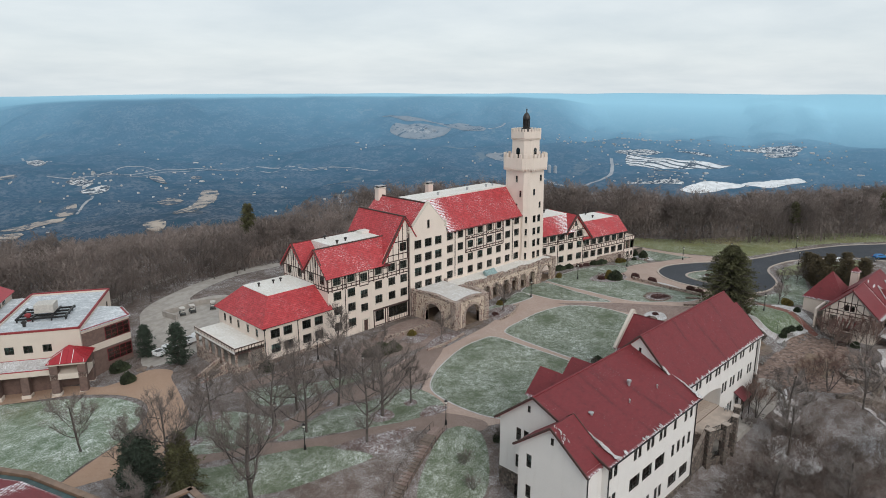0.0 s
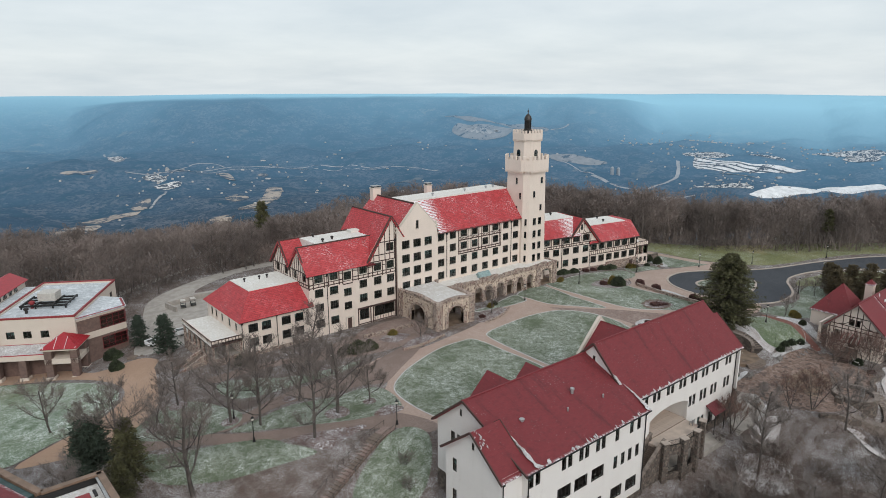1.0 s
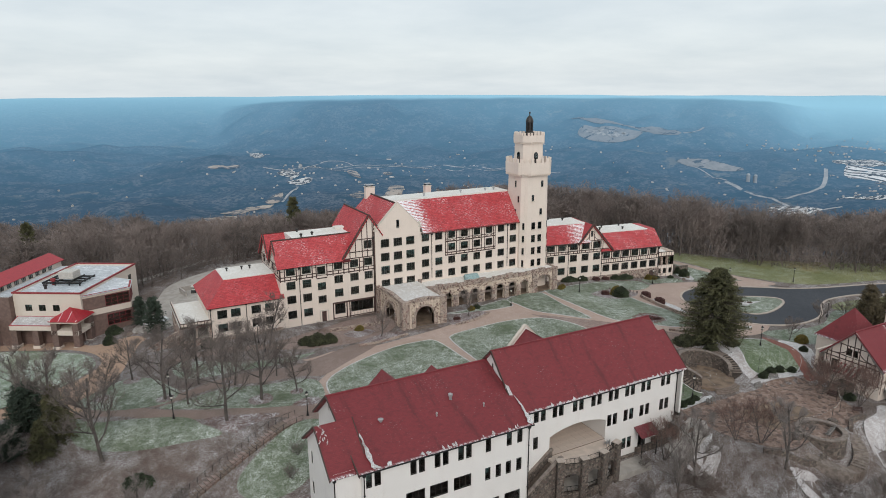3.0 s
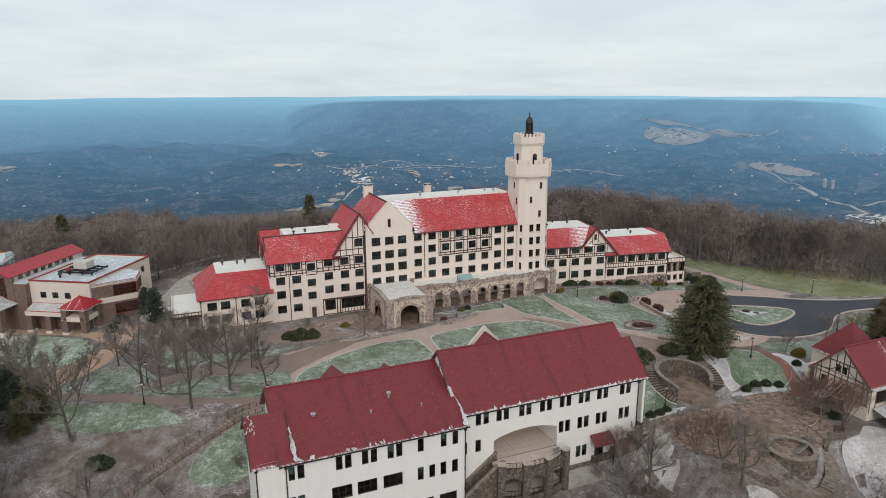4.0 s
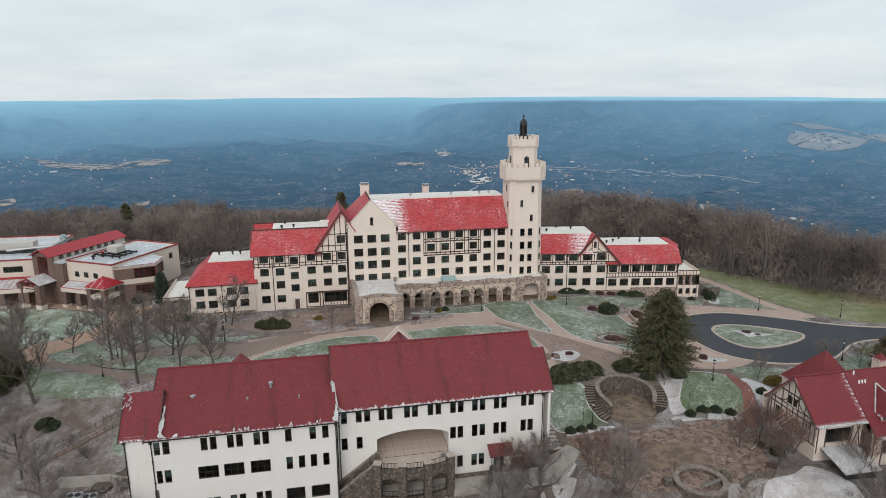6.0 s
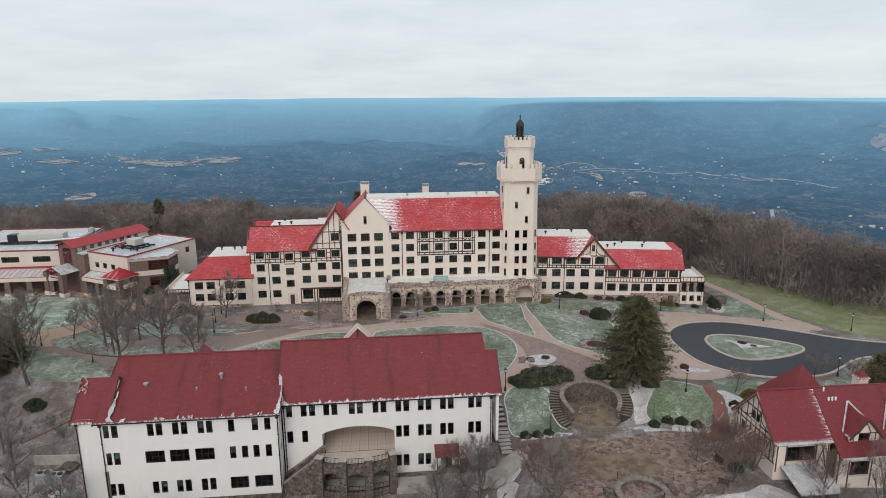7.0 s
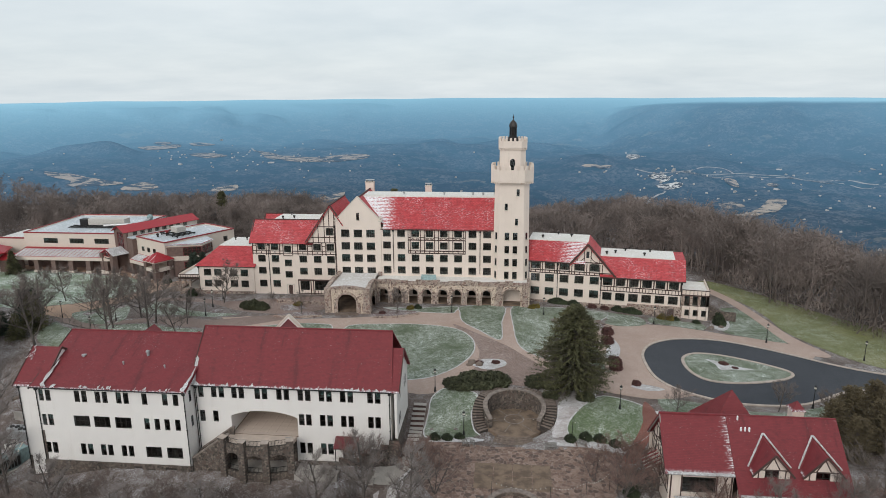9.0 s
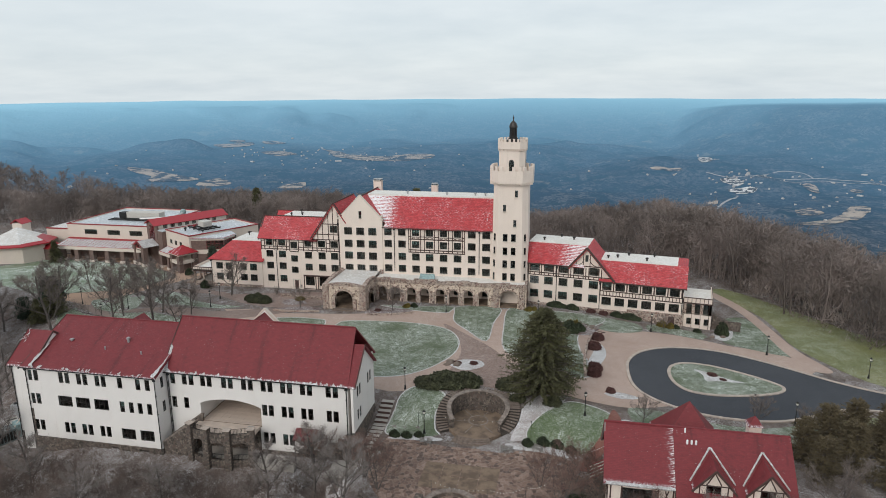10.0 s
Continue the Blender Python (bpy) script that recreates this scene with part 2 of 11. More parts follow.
SNOW = (0.80, 0.81, 0.83)
M = {
    "cream": stucco("cream_stucco", (0.715, 0.615, 0.540), (0.58, 0.49, 0.42)),
    "white": stucco("white_stucco", (0.71, 0.675, 0.645), (0.60, 0.56, 0.525)),
    "modern": stucco("tan_panel_wall", (0.62, 0.54, 0.47), (0.55, 0.47, 0.40)),
    "brownwall": plain("brown_block_wall", (0.16, 0.105, 0.09), 0.85, 0, 0.15, 1.5, 0.2),
    "tile": tiles("bright_red_roof_tiles", (0.22, 0.020, 0.024), (0.41, 0.034, 0.042), (0.53, 0.060, 0.066), 0.75, 0.42, specks=0.3),
    "tile_snow": tiles("bright_red_roof_tiles_snow", (0.22, 0.020, 0.024), (0.41, 0.034, 0.042), (0.53, 0.060, 0.066), 0.75, 0.42, snow=(15.0, -1.5, 1.5), specks=0.75),
    "tile_snow_r": tiles("bright_red_roof_tiles_snow_end", (0.22, 0.020, 0.024), (0.41, 0.034, 0.042), (0.53, 0.060, 0.066), 0.75, 0.42, snow=(2.0, 14.0, 0.85), specks=0.9),
    "tile_dust": tiles("bright_red_roof_tiles_dusted", (0.24, 0.024, 0.028), (0.43, 0.042, 0.050), (0.54, 0.070, 0.075), 0.75, 0.42, snow=(30, -60, 0.75), specks=1.0),
    "shingle": tiles("dark_red_shingles", (0.105, 0.012, 0.015), (0.160, 0.017, 0.022), (0.195, 0.022, 0.027), 0.45, 0.22, snow_edge=0.42, bump=0.3, weather=0.85, patchy=0.5, specks=0.32),
    "shingle_snowy": tiles("dark_red_shingles_snow_patches", (0.105, 0.012, 0.015), (0.160, 0.017, 0.022), (0.195, 0.022, 0.027), 0.45, 0.22, snow=(5.4, 10.5, 0.75), snow_edge=0.8, bump=0.12, patchy=0.3, specks=0.8),
    "metalroof": plain("red_sheet_metal", (0.36, 0.02, 0.03), 0.4, 0.1, 0.12, 2.0),
    "timber": plain("dark_brown_timber", (0.075, 0.042, 0.036), 0.8, 0, 0.3, 2.0, 0.2),
    "trimred": plain("red_brown_trim", (0.26, 0.03, 0.035), 0.6, 0, 0.1),
    "membrane": ground_cover("white_flat_roof_membrane", (0.66, 0.63, 0.58), (0.76, 0.73, 0.69), (0.85, 0.85, 0.85), 0.8, 2.0, 0.2, 0.05, grit=0.9),
    "greyroof": ground_cover("grey_membrane_with_snow", (0.42, 0.45, 0.48), (0.55, 0.58, 0.60), (0.82, 0.84, 0.86), 0.9, 1.2, 0.12, 0.05, grit=0.85),
    "stone": rubble("brown_fieldstone", [(0.24, 0.16, 0.13), (0.38, 0.28, 0.23), (0.17, 0.115, 0.10), (0.48, 0.38, 0.32), (0.30, 0.18, 0.15), (0.36, 0.29, 0.255)], (0.46, 0.38, 0.325), 2.0),
    "stone_grey": rubble("grey_brown_fieldstone", [(0.115, 0.088, 0.074), (0.185, 0.145, 0.122), (0.072, 0.058, 0.050), (0.25, 0.20, 0.165), (0.15, 0.105, 0.086)], (0.105, 0.088, 0.076), 2.9),
    "stucco_stones": rubble("stucco_with_set_stones", [(0.62, 0.50, 0.40), (0.60, 0.48, 0.38), (0.20, 0.13, 0.11), (0.61, 0.49, 0.40), (0.62, 0.50, 0.40), (0.28, 0.18, 0.14)], (0.64, 0.53, 0.43), 1.9, 0.13),
    "coping": plain("worn_stone_coping", (0.180, 0.138, 0.114), 0.9, 0, 0.2, 2.0, 0.3),
    "cast": plain("cast_stone_sill", (0.60, 0.54, 0.47), 0.85, 0, 0.12, 2.0),
    "frame": plain("dark_green_window_frame", (0.022, 0.026, 0.024), 0.5, 0, 0.1),
    "frame_brown": plain("dark_brown_window_frame", (0.035, 0.025, 0.022), 0.5, 0, 0.1),
    "frame_red": plain("red_window_frame", (0.22, 0.02, 0.03), 0.5, 0, 0.1),
    "curtain": plain("pale_green_blind", (0.30, 0.40, 0.38), 0.9, 0, 0.2, 3.0),
    "metal_dark": plain("dark_painted_metal", (0.025, 0.024, 0.024), 0.45, 0.4, 0.1),
    "bronze": plain("dark_bronze_metal", (0.045, 0.04, 0.038), 0.45, 0.5, 0.2),
    "copper": plain("green_copper_patina", (0.26, 0.36, 0.36), 0.7, 0.1, 0.25),
    "galv": plain("galvanised_metal", (0.42, 0.42, 0.42), 0.45, 0.6, 0.15),
    "beige_metal": plain("beige_plant_casing", (0.52, 0.49, 0.45), 0.6, 0.1, 0.12),
    "asphalt": ground_cover("dark_asphalt", (0.050, 0.056, 0.069), (0.066, 0.072, 0.085), (0.09, 0.095, 0.105), 0.5, 9.0, 0.05, 0.1),
    "kerb": plain("pale_concrete_kerb", (0.44, 0.37, 0.32), 0.9, 0, 0.15, 1.0, 0.2),
    "concrete": plain("grey_concrete", (0.36, 0.33, 0.30), 0.9, 0, 0.15, 0.6, 0.2),
    "paver": ground_cover("pink_tan_aggregate_paving", (0.405, 0.294, 0.243), (0.490, 0.368, 0.311), (0.60, 0.52, 0.47), 0.4, 5.0, 0.10, 0.15, brown=(0.32, 0.222, 0.182), grit=0.75),
    "paver_tan": ground_cover("orange_tan_paving", (0.400, 0.258, 0.178), (0.475, 0.318, 0.228), (0.52, 0.43, 0.37), 0.3, 5.0, 0.08, 0.15, brown=(0.29, 0.18, 0.125), grit=0.78),
    "paver_damp": ground_cover("damp_brown_paving", (0.235, 0.170, 0.145), (0.300, 0.222, 0.190), (0.42, 0.37, 0.34), 0.3, 5.0, 0.10, 0.15, brown=(0.17, 0.12, 0.10), grit=0.7),
    "litter_damp": ground_cover("damp_leaf_litter", (0.115, 0.080, 0.066), (0.170, 0.122, 0.102), SNOW, 0.42, 8.0, 0.09, 0.8, brown=(0.080, 0.060, 0.050), grit=0.55),
    "brickpave": ground_cover("leaf_strewn_brick_paving", (0.27, 0.185, 0.155), (0.34, 0.245, 0.21), (0.52, 0.46, 0.43), 0.5, 4.0, 0.2, 0.4, brown=(0.155, 0.095, 0.078)),
    "redbrick": ground_cover("red_brick_path", (0.24, 0.085, 0.065), (0.29, 0.12, 0.09), (0.4, 0.3, 0.27), 0.3, 6.0, 0.3, 0.3),
    "flag": rubble("brown_flagstone", [(0.200, 0.125, 0.098), (0.275, 0.175, 0.138), (0.135, 0.088, 0.072), (0.34, 0.235, 0.19), (0.225, 0.142, 0.112)], (0.38, 0.31, 0.27), 1.5, 0.05, 0.5),
    "slab": plain("worn_concrete_slab", (0.178, 0.126, 0.090), 0.9, 0, 0.35, 0.6, 0.3),
    "lawn": ground_cover("frosted_lawn", (0.096, 0.128, 0.066), (0.150, 0.182, 0.104), (0.72, 0.76, 0.72), 0.95, 6.0, 0.10, 1.0),
    "lawn_lush": ground_cover("thinly_frosted_lawn", (0.105, 0.150, 0.060), (0.165, 0.208, 0.092), (0.72, 0.76, 0.72), 0.62, 5.0, 0.14, 1.0),
    "lawn_green": ground_cover("winter_grass", (0.165, 0.180, 0.060), (0.265, 0.250, 0.092), (0.66, 0.69, 0.62), 0.50, 4.0, 0.06, 0.8, brown=(0.33, 0.25, 0.085)),
    "lawn_arts": ground_cover("patchy_frosted_lawn", (0.125, 0.195, 0.100), (0.215, 0.262, 0.150), (0.78, 0.82, 0.79), 1.25, 4.5, 0.07, 0.6, brown=(0.24, 0.19, 0.10)),
    "litter": ground_cover("leaf_litter", (0.112, 0.074, 0.058), (0.172, 0.116, 0.092), SNOW, 0.66, 7.0, 0.07, 1.0, brown=(0.075, 0.054, 0.042), grit=0.45),
    "snow": ground_cover("thin_snow", (0.46, 0.43, 0.42), (0.66, 0.65, 0.65), SNOW, 1.0, 5.0, 0.45, 0.6, brown=(0.24, 0.19, 0.17), grit=0.55),
    "bed": ground_cover("mulch_bed_with_snow", (0.13, 0.075, 0.065), (0.20, 0.12, 0.10), SNOW, 0.95, 4.0, 0.35, 0.8),
    "bark": plain("grey_brown_bark", (0.115, 0.098, 0.088), 0.95, 0, 0.35, 1.2, 0.5, 9),
    "twig": plain("bare_twigs", (0.178, 0.146, 0.132), 0.95, 0, 0.3, 0.4),
    "twig_pale": plain("pale_grey_bare_twigs", (0.218, 0.188, 0.174), 0.95, 0, 0.3, 0.4),
    "twig_red": plain("reddish_bare_twigs", (0.200, 0.125, 0.104), 0.95, 0, 0.3, 0.5),
    "forest": plain("bare_woodland", (0.205, 0.167, 0.150), 0.95, 0, 0.40, 0.07, 0, 0.9),
    "brush": plain("bare_brush", (0.126, 0.093, 0.078), 0.95, 0, 0.35, 0.12, 0, 1.1),
    "needle": plain("dark_conifer_needles", (0.090, 0.088, 0.040), 0.85, 0, 0.45, 0.5, 0, 3),
    "needle_blue": plain("deep_green_spruce_needles", (0.040, 0.058, 0.040), 0.85, 0, 0.4, 0.8, 0, 4),
    "juniper": plain("dark_juniper", (0.062, 0.066, 0.034), 0.9, 0, 0.45, 0.9, 0, 5),
    "boxwood": plain("clipped_evergreen", (0.042, 0.055, 0.028), 0.9, 0, 0.45, 1.0, 0, 6),
    "gold": plain("yellow_green_shrub", (0.17, 0.13, 0.03), 0.9, 0, 0.4, 1.0, 0, 6),
    "redshrub": plain("red_brown_shrub", (0.11, 0.05, 0.045), 0.9, 0, 0.35, 1.0, 0, 6),
    "brown_cedar": plain("bronzed_cedar", (0.112, 0.088, 0.050), 0.9, 0, 0.4, 0.7, 0, 4),
    "carwhite": plain("white_car_paint", (0.75, 0.76, 0.77), 0.25, 0, 0.03),
    "carblue": plain("blue_car_paint", (0.03, 0.16, 0.38), 0.25, 0, 0.05),
    "cargrey": plain("dark_grey_car_paint", (0.06, 0.065, 0.065), 0.25, 0.3, 0.05),
    "rubber": plain("black_rubber", (0.012, 0.012, 0.012), 0.8, 0, 0.1),
    "grey_wood": plain("weathered_grey_wood", (0.24, 0.225, 0.21), 0.85, 0, 0.25, 3.0, 0.2),
    "ivory": plain("lamp_glass_globe", (0.72, 0.69, 0.62), 0.3, 0, 0.05),
    "interior": plain("dim_interior_plaster", (0.075, 0.070, 0.064), 0.9, 0, 0.1),
    "terrace": plain("pink_tan_terrace_tiles", (0.56, 0.46, 0.39), 0.8, 0, 0.1, 0.8),
}

glass, g_nt, g_p = nodes_of("window_glass")
g_p.inputs["Base Color"].default_value = (0.50, 0.57, 0.56, 1)
g_p.inputs["Roughness"].default_value = 0.03
g_p.inputs["IOR"].default_value = 1.5
g_p.inputs["Transmission Weight"].default_value = 1.0
M["glass"] = glass

# far valley: woods and fields, distance haze painted into their colours, bluer and paler further off
def haze_tinted(nt, v, col, share=1.0):
    """Colour of far land with distance haze mixed in: bluer and paler the further off it lies, and most to either side
    of the long ridge.
    """
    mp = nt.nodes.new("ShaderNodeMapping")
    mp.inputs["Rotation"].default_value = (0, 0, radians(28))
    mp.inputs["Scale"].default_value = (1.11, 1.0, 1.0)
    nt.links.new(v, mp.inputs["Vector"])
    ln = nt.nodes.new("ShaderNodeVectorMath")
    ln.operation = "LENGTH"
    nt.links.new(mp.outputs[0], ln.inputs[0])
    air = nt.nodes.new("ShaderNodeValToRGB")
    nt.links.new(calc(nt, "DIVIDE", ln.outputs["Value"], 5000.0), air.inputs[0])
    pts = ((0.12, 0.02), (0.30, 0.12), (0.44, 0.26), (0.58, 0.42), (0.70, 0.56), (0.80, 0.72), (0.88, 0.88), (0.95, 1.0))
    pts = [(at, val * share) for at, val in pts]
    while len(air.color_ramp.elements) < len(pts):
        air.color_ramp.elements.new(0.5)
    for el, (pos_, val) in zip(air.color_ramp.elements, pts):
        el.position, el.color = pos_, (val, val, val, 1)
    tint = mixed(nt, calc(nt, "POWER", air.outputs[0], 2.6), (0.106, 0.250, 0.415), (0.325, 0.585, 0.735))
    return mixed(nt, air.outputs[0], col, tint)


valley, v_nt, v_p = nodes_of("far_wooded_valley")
vv = coords(v_nt)
woods = mixed(v_nt, noise_fac(v_nt, vv, 0.0022, 7, 0.6, 0.34, 0.66), (0.040, 0.049, 0.062), (0.092, 0.094, 0.104))
woods = mixed(v_nt, noise_fac(v_nt, vv, 0.0065, 6, 0.7, 0.46, 0.58), woods, (0.024, 0.040, 0.042))
woods = mixed(v_nt, noise_fac(v_nt, coords(v_nt, scale=(1.0, 1.0, 2.0)), 0.013, 5, 0.75, 0.46, 0.60), woods, (0.135, 0.126, 0.126))
woods = mixed(v_nt, noise_fac(v_nt, vv, 0.075, 4, 0.75, 0.42, 0.60), woods, (0.030, 0.036, 0.044))
open_land = noise_fac(v_nt, coords(v_nt, scale=(1.0, 1.6, 1.0)), 0.0016, 4, 0.6, 0.50, 0.60)
fields = calc(v_nt, "MULTIPLY", open_land, noise_fac(v_nt, vv, 0.007, 6, 0.7, 0.58, 0.62))
woods = mixed(v_nt, calc(v_nt, "MULTIPLY", fields, 0.8), woods, (0.21, 0.175, 0.13))
lots = calc(v_nt, "MULTIPLY", open_land, noise_fac(v_nt, vv, 0.035, 4, 0.75, 0.68, 0.71))
woods = mixed(v_nt, calc(v_nt, "MULTIPLY", lots, 0.8), woods, (0.46, 0.46, 0.46))
# base colour of the woods already holds the haze of the distance
v_nt.links.new(haze_tinted(v_nt, vv, woods), v_p.inputs["Base Color"])
v_p.inputs["Roughness"].default_value = 1.0
v_p.inputs["Specular IOR Level"].default_value = 0.0
bumped(v_nt, v_p, noise_fac(v_nt, vv, 0.05, 4, 0.7, 0.2, 0.8), 0.3, 8.0)
M["valley"] = valley


def far_plain(name, col, cover=0.5, grain=0.02, rows=0.0, share=0.7):
    """Open ground far off, broken by trees and hedges, with haze mixed into its colour; share scales the haze."""
    m, nt, p = nodes_of(name)
    v = coords(nt)
    c = mixed(nt, noise_fac(nt, v, 0.03, 5, 0.7, 0.3, 0.7), tuple(c * 0.7 for c in col), col)
    c = mixed(nt, noise_fac(nt, coords(nt, scale=(1.0, 1.9, 1.0)), grain, 6, 0.75, cover, cover + 0.05), c, (0.075, 0.080, 0.088))
    if rows:
        sep = nt.nodes.new("ShaderNodeSeparateXYZ")
        nt.links.new(v, sep.inputs[0])
        f = calc(nt, "FRACT", calc(nt, "DIVIDE", calc(nt, "ADD", sep.outputs["X"], calc(nt, "MULTIPLY", sep.outputs["Y"], 0.35)), rows))
        c = mixed(nt, stepped(nt, f, 0.62, 0.70), c, (0.10, 0.11, 0.12))
    nt.links.new(haze_tinted(nt, v, c, share), p.inputs["Base Color"])
    p.inputs["Roughness"].default_value, p.inputs["Specular IOR Level"].default_value = 1.0, 0.0
    return m


# haze is part of each colour below; bright roofs and yards take less
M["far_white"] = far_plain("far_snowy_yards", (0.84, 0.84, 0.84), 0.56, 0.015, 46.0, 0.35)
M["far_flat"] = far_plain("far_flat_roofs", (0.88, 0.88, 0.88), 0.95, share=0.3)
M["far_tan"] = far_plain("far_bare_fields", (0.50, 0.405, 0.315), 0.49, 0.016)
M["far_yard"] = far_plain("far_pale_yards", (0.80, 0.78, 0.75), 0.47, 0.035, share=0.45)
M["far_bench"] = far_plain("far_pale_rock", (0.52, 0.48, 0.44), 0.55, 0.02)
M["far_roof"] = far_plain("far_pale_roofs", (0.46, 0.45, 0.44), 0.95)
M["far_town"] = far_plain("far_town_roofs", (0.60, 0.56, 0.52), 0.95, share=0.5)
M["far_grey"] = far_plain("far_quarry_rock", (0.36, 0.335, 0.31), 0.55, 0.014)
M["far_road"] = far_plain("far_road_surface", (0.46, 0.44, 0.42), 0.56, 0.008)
M["roof_snow"] = ground_cover("snow_on_membrane", (0.55, 0.52, 0.49), (0.62, 0.59, 0.55), SNOW, 1.0, 2.0, 0.4, 0.2, grit=0.9)
M["plant_green"] = plain("grey_green_enamel", (0.16, 0.20, 0.20), 0.5, 0.2, 0.25, 1.5)
M["cap_brown"] = plain("brown_metal_coping", (0.20, 0.13, 0.09), 0.55, 0, 0.2, 1.0)
M["copper_green"] = plain("green_copper_gutter", (0.05, 0.085, 0.085), 0.6, 0.2, 0.25, 1.0)
M["ridge_red"] = plain("dark_red_ridge_tiles", (0.17, 0.019, 0.024), 0.7, 0, 0.2, 1.0)
# stone darkened almost to black, to paint the shade on the theatre's risers
M["riser_shade"] = plain("shaded_riser_stone", (0.050, 0.040, 0.034), 0.9, 0, 0.3, 2.0)
M["canopy"] = tiles("dull_red_canopy_shingles", (0.10, 0.016, 0.020), (0.145, 0.022, 0.027), (0.18, 0.03, 0.035), 0.45, 0.22, bump=0.2, specks=0.9)
M["rim_stone"] = plain("weathered_rim_stone", (0.225, 0.185, 0.160), 0.9, 0, 0.3, 1.5, 0.3)
M["snow_slope"] = ground_cover("snow_over_leaf_litter", (0.42, 0.36, 0.34), (0.60, 0.56, 0.55), SNOW, 1.0, 7.0, 0.25, 0.5, brown=(0.20, 0.145, 0.12), grit=0.5)
# ---- building kit ----
def thing(name, loc, label, category, group="", kind=""):
    ob = new(name)
    ob.location = loc
    ob.empty_display_size = 0.5
    return tagged(ob, label, category, group, kind)


def joined(ob, parent):
    """Hang a part under its thing; the part keeps world coordinates when its parent is top-level."""
    ob.parent = parent
    if parent.parent is None:
        ob.matrix_parent_inverse = Matrix.Translation(-parent.location)
    return ob


def to_mesh(name, bm, mat):
    me = bpy.data.meshes.new(name)
    bmesh.ops.recalc_face_normals(bm, faces=bm.faces)
    bm.to_mesh(me)
    bm.free()
    me.materials.append(mat)
    return me


def part(name, bm, mat, parent, label="", place=None):
    me = to_mesh(name, bm, mat) if isinstance(bm, bmesh.types.BMesh) else bm
    ob = new(name, me)
    if place is not None:
        ob.matrix_basis = place
    joined(ob, parent)
    if label:
        tagged(ob, label)
    return ob


def add_box(bm, x0, x1, y0, y1, z0, z1, m=None):
    vs = [bm.verts.new(p) for p in ((x0, y0, z0), (x1, y0, z0), (x1, y1, z0), (x0, y1, z0), (x0, y0, z1), (x1, y0, z1), (x1, y1, z1), (x0, y1, z1))]
    for f in ((0, 3, 2, 1), (4, 5, 6, 7), (0, 1, 5, 4), (1, 2, 6, 5), (2, 3, 7, 6), (3, 0, 4, 7)):
        bm.faces.new([vs[i] for i in f])
    if m is not None:
        for v in vs:
            v.co = m @ v.co
    return vs


def box(x0, x1, y0, y1, z0, z1, m=None):
    bm = bmesh.new()
    add_box(bm, x0, x1, y0, y1, z0, z1, m)
    return bm


def bevelled(bm, w=0.03, seg=1):
    bmesh.ops.bevel(bm, geom=bm.edges[:], offset=w, segments=seg, affect="EDGES", clamp_overlap=True)
    return bm


def add_ring_prism(bm, ring0, ring1, cap0=True, cap1=True):
    a = [bm.verts.new(p) for p in ring0]
    b = [bm.verts.new(p) for p in ring1]
    n = len(a)
    for i in range(n):
        bm.faces.new((a[i], a[(i + 1) % n], b[(i + 1) % n], b[i]))
    if cap0:
        bm.faces.new(a[::-1])
    if cap1:
        bm.faces.new(b)
    return bm


def circle(cx, cy, r, z, n=12, squash=1.0):
    return [(cx + r * math.cos(2 * math.pi * i / n), cy + squash * r * math.sin(2 * math.pi * i / n), z) for i in range(n)]


def add_tube(bm, p0, p1, r0, r1=None, n=6):
    r1 = r0 if r1 is None else r1
    p0, p1 = Vector(p0), Vector(p1)
    q = (p1 - p0).to_track_quat("Z", "Y")
    rings = []
    for p, r in ((p0, r0), (p1, r1)):
        rings.append([p + q @ Vector((r * math.cos(2 * math.pi * i / n), r * math.sin(2 * math.pi * i / n), 0)) for i in range(n)])
    return add_ring_prism(bm, *rings)


def lathe(profile, n=12, cx=0, cy=0):
    """profile: (radius, z) from below."""
    bm = bmesh.new()
    rings = [[bm.verts.new(p) for p in circle(cx, cy, max(r, 0.001), z, n)] for r, z in profile]
    for a, b in zip(rings, rings[1:]):
        for i in range(n):
            bm.faces.new((a[i], a[(i + 1) % n], b[(i + 1) % n], b[i]))
    bm.faces.new(rings[0][::-1])
    bm.faces.new(rings[-1])
    return bm


def slab(points, thick, m=None):
    """A flat plate under the planar ring of points, with the slope's metres as UV."""
    pts = [Vector(p) if m is None else m @ Vector(p) for p in points]
    nrm = Vector((0, 0, 0))
    for i, p in enumerate(pts):
        nrm += p.cross(pts[(i + 1) % len(pts)])
    nrm.normalize()
    if nrm.z < 0:
        nrm = -nrm
        pts = pts[::-1]
    low = min(pts, key=lambda p: p.z)
    up = (Vector((0, 0, 1)) - nrm * nrm.z)
    up = up.normalized() if up.length > 1e-4 else Vector((0, 1, 0))
    side = up.cross(nrm).normalized()
    u_min = min(p.dot(side) for p in pts)
    bm = bmesh.new()
    uv = bm.loops.layers.uv.new("UVMap")
    top = [bm.verts.new(p) for p in pts]
    bot = [bm.verts.new(p - nrm * thick) for p in pts]
    bm.faces.new(top)
    bm.faces.new(bot[::-1])
    for i in range(len(pts)):
        j = (i + 1) % len(pts)
        bm.faces.new((top[j], top[i], bot[i], bot[j]))
    for f in bm.faces:
        for lp in f.loops:
            lp[uv].uv = (lp.vert.co.dot(side) - u_min, (lp.vert.co - low).dot(up))
    return bm


def turned(x, y, z, deg=0.0):
    """A wall's own frame: x along the wall to the right as seen from outside, y inwards, z up."""
    return pose(x, y, z, 0, 0, deg)


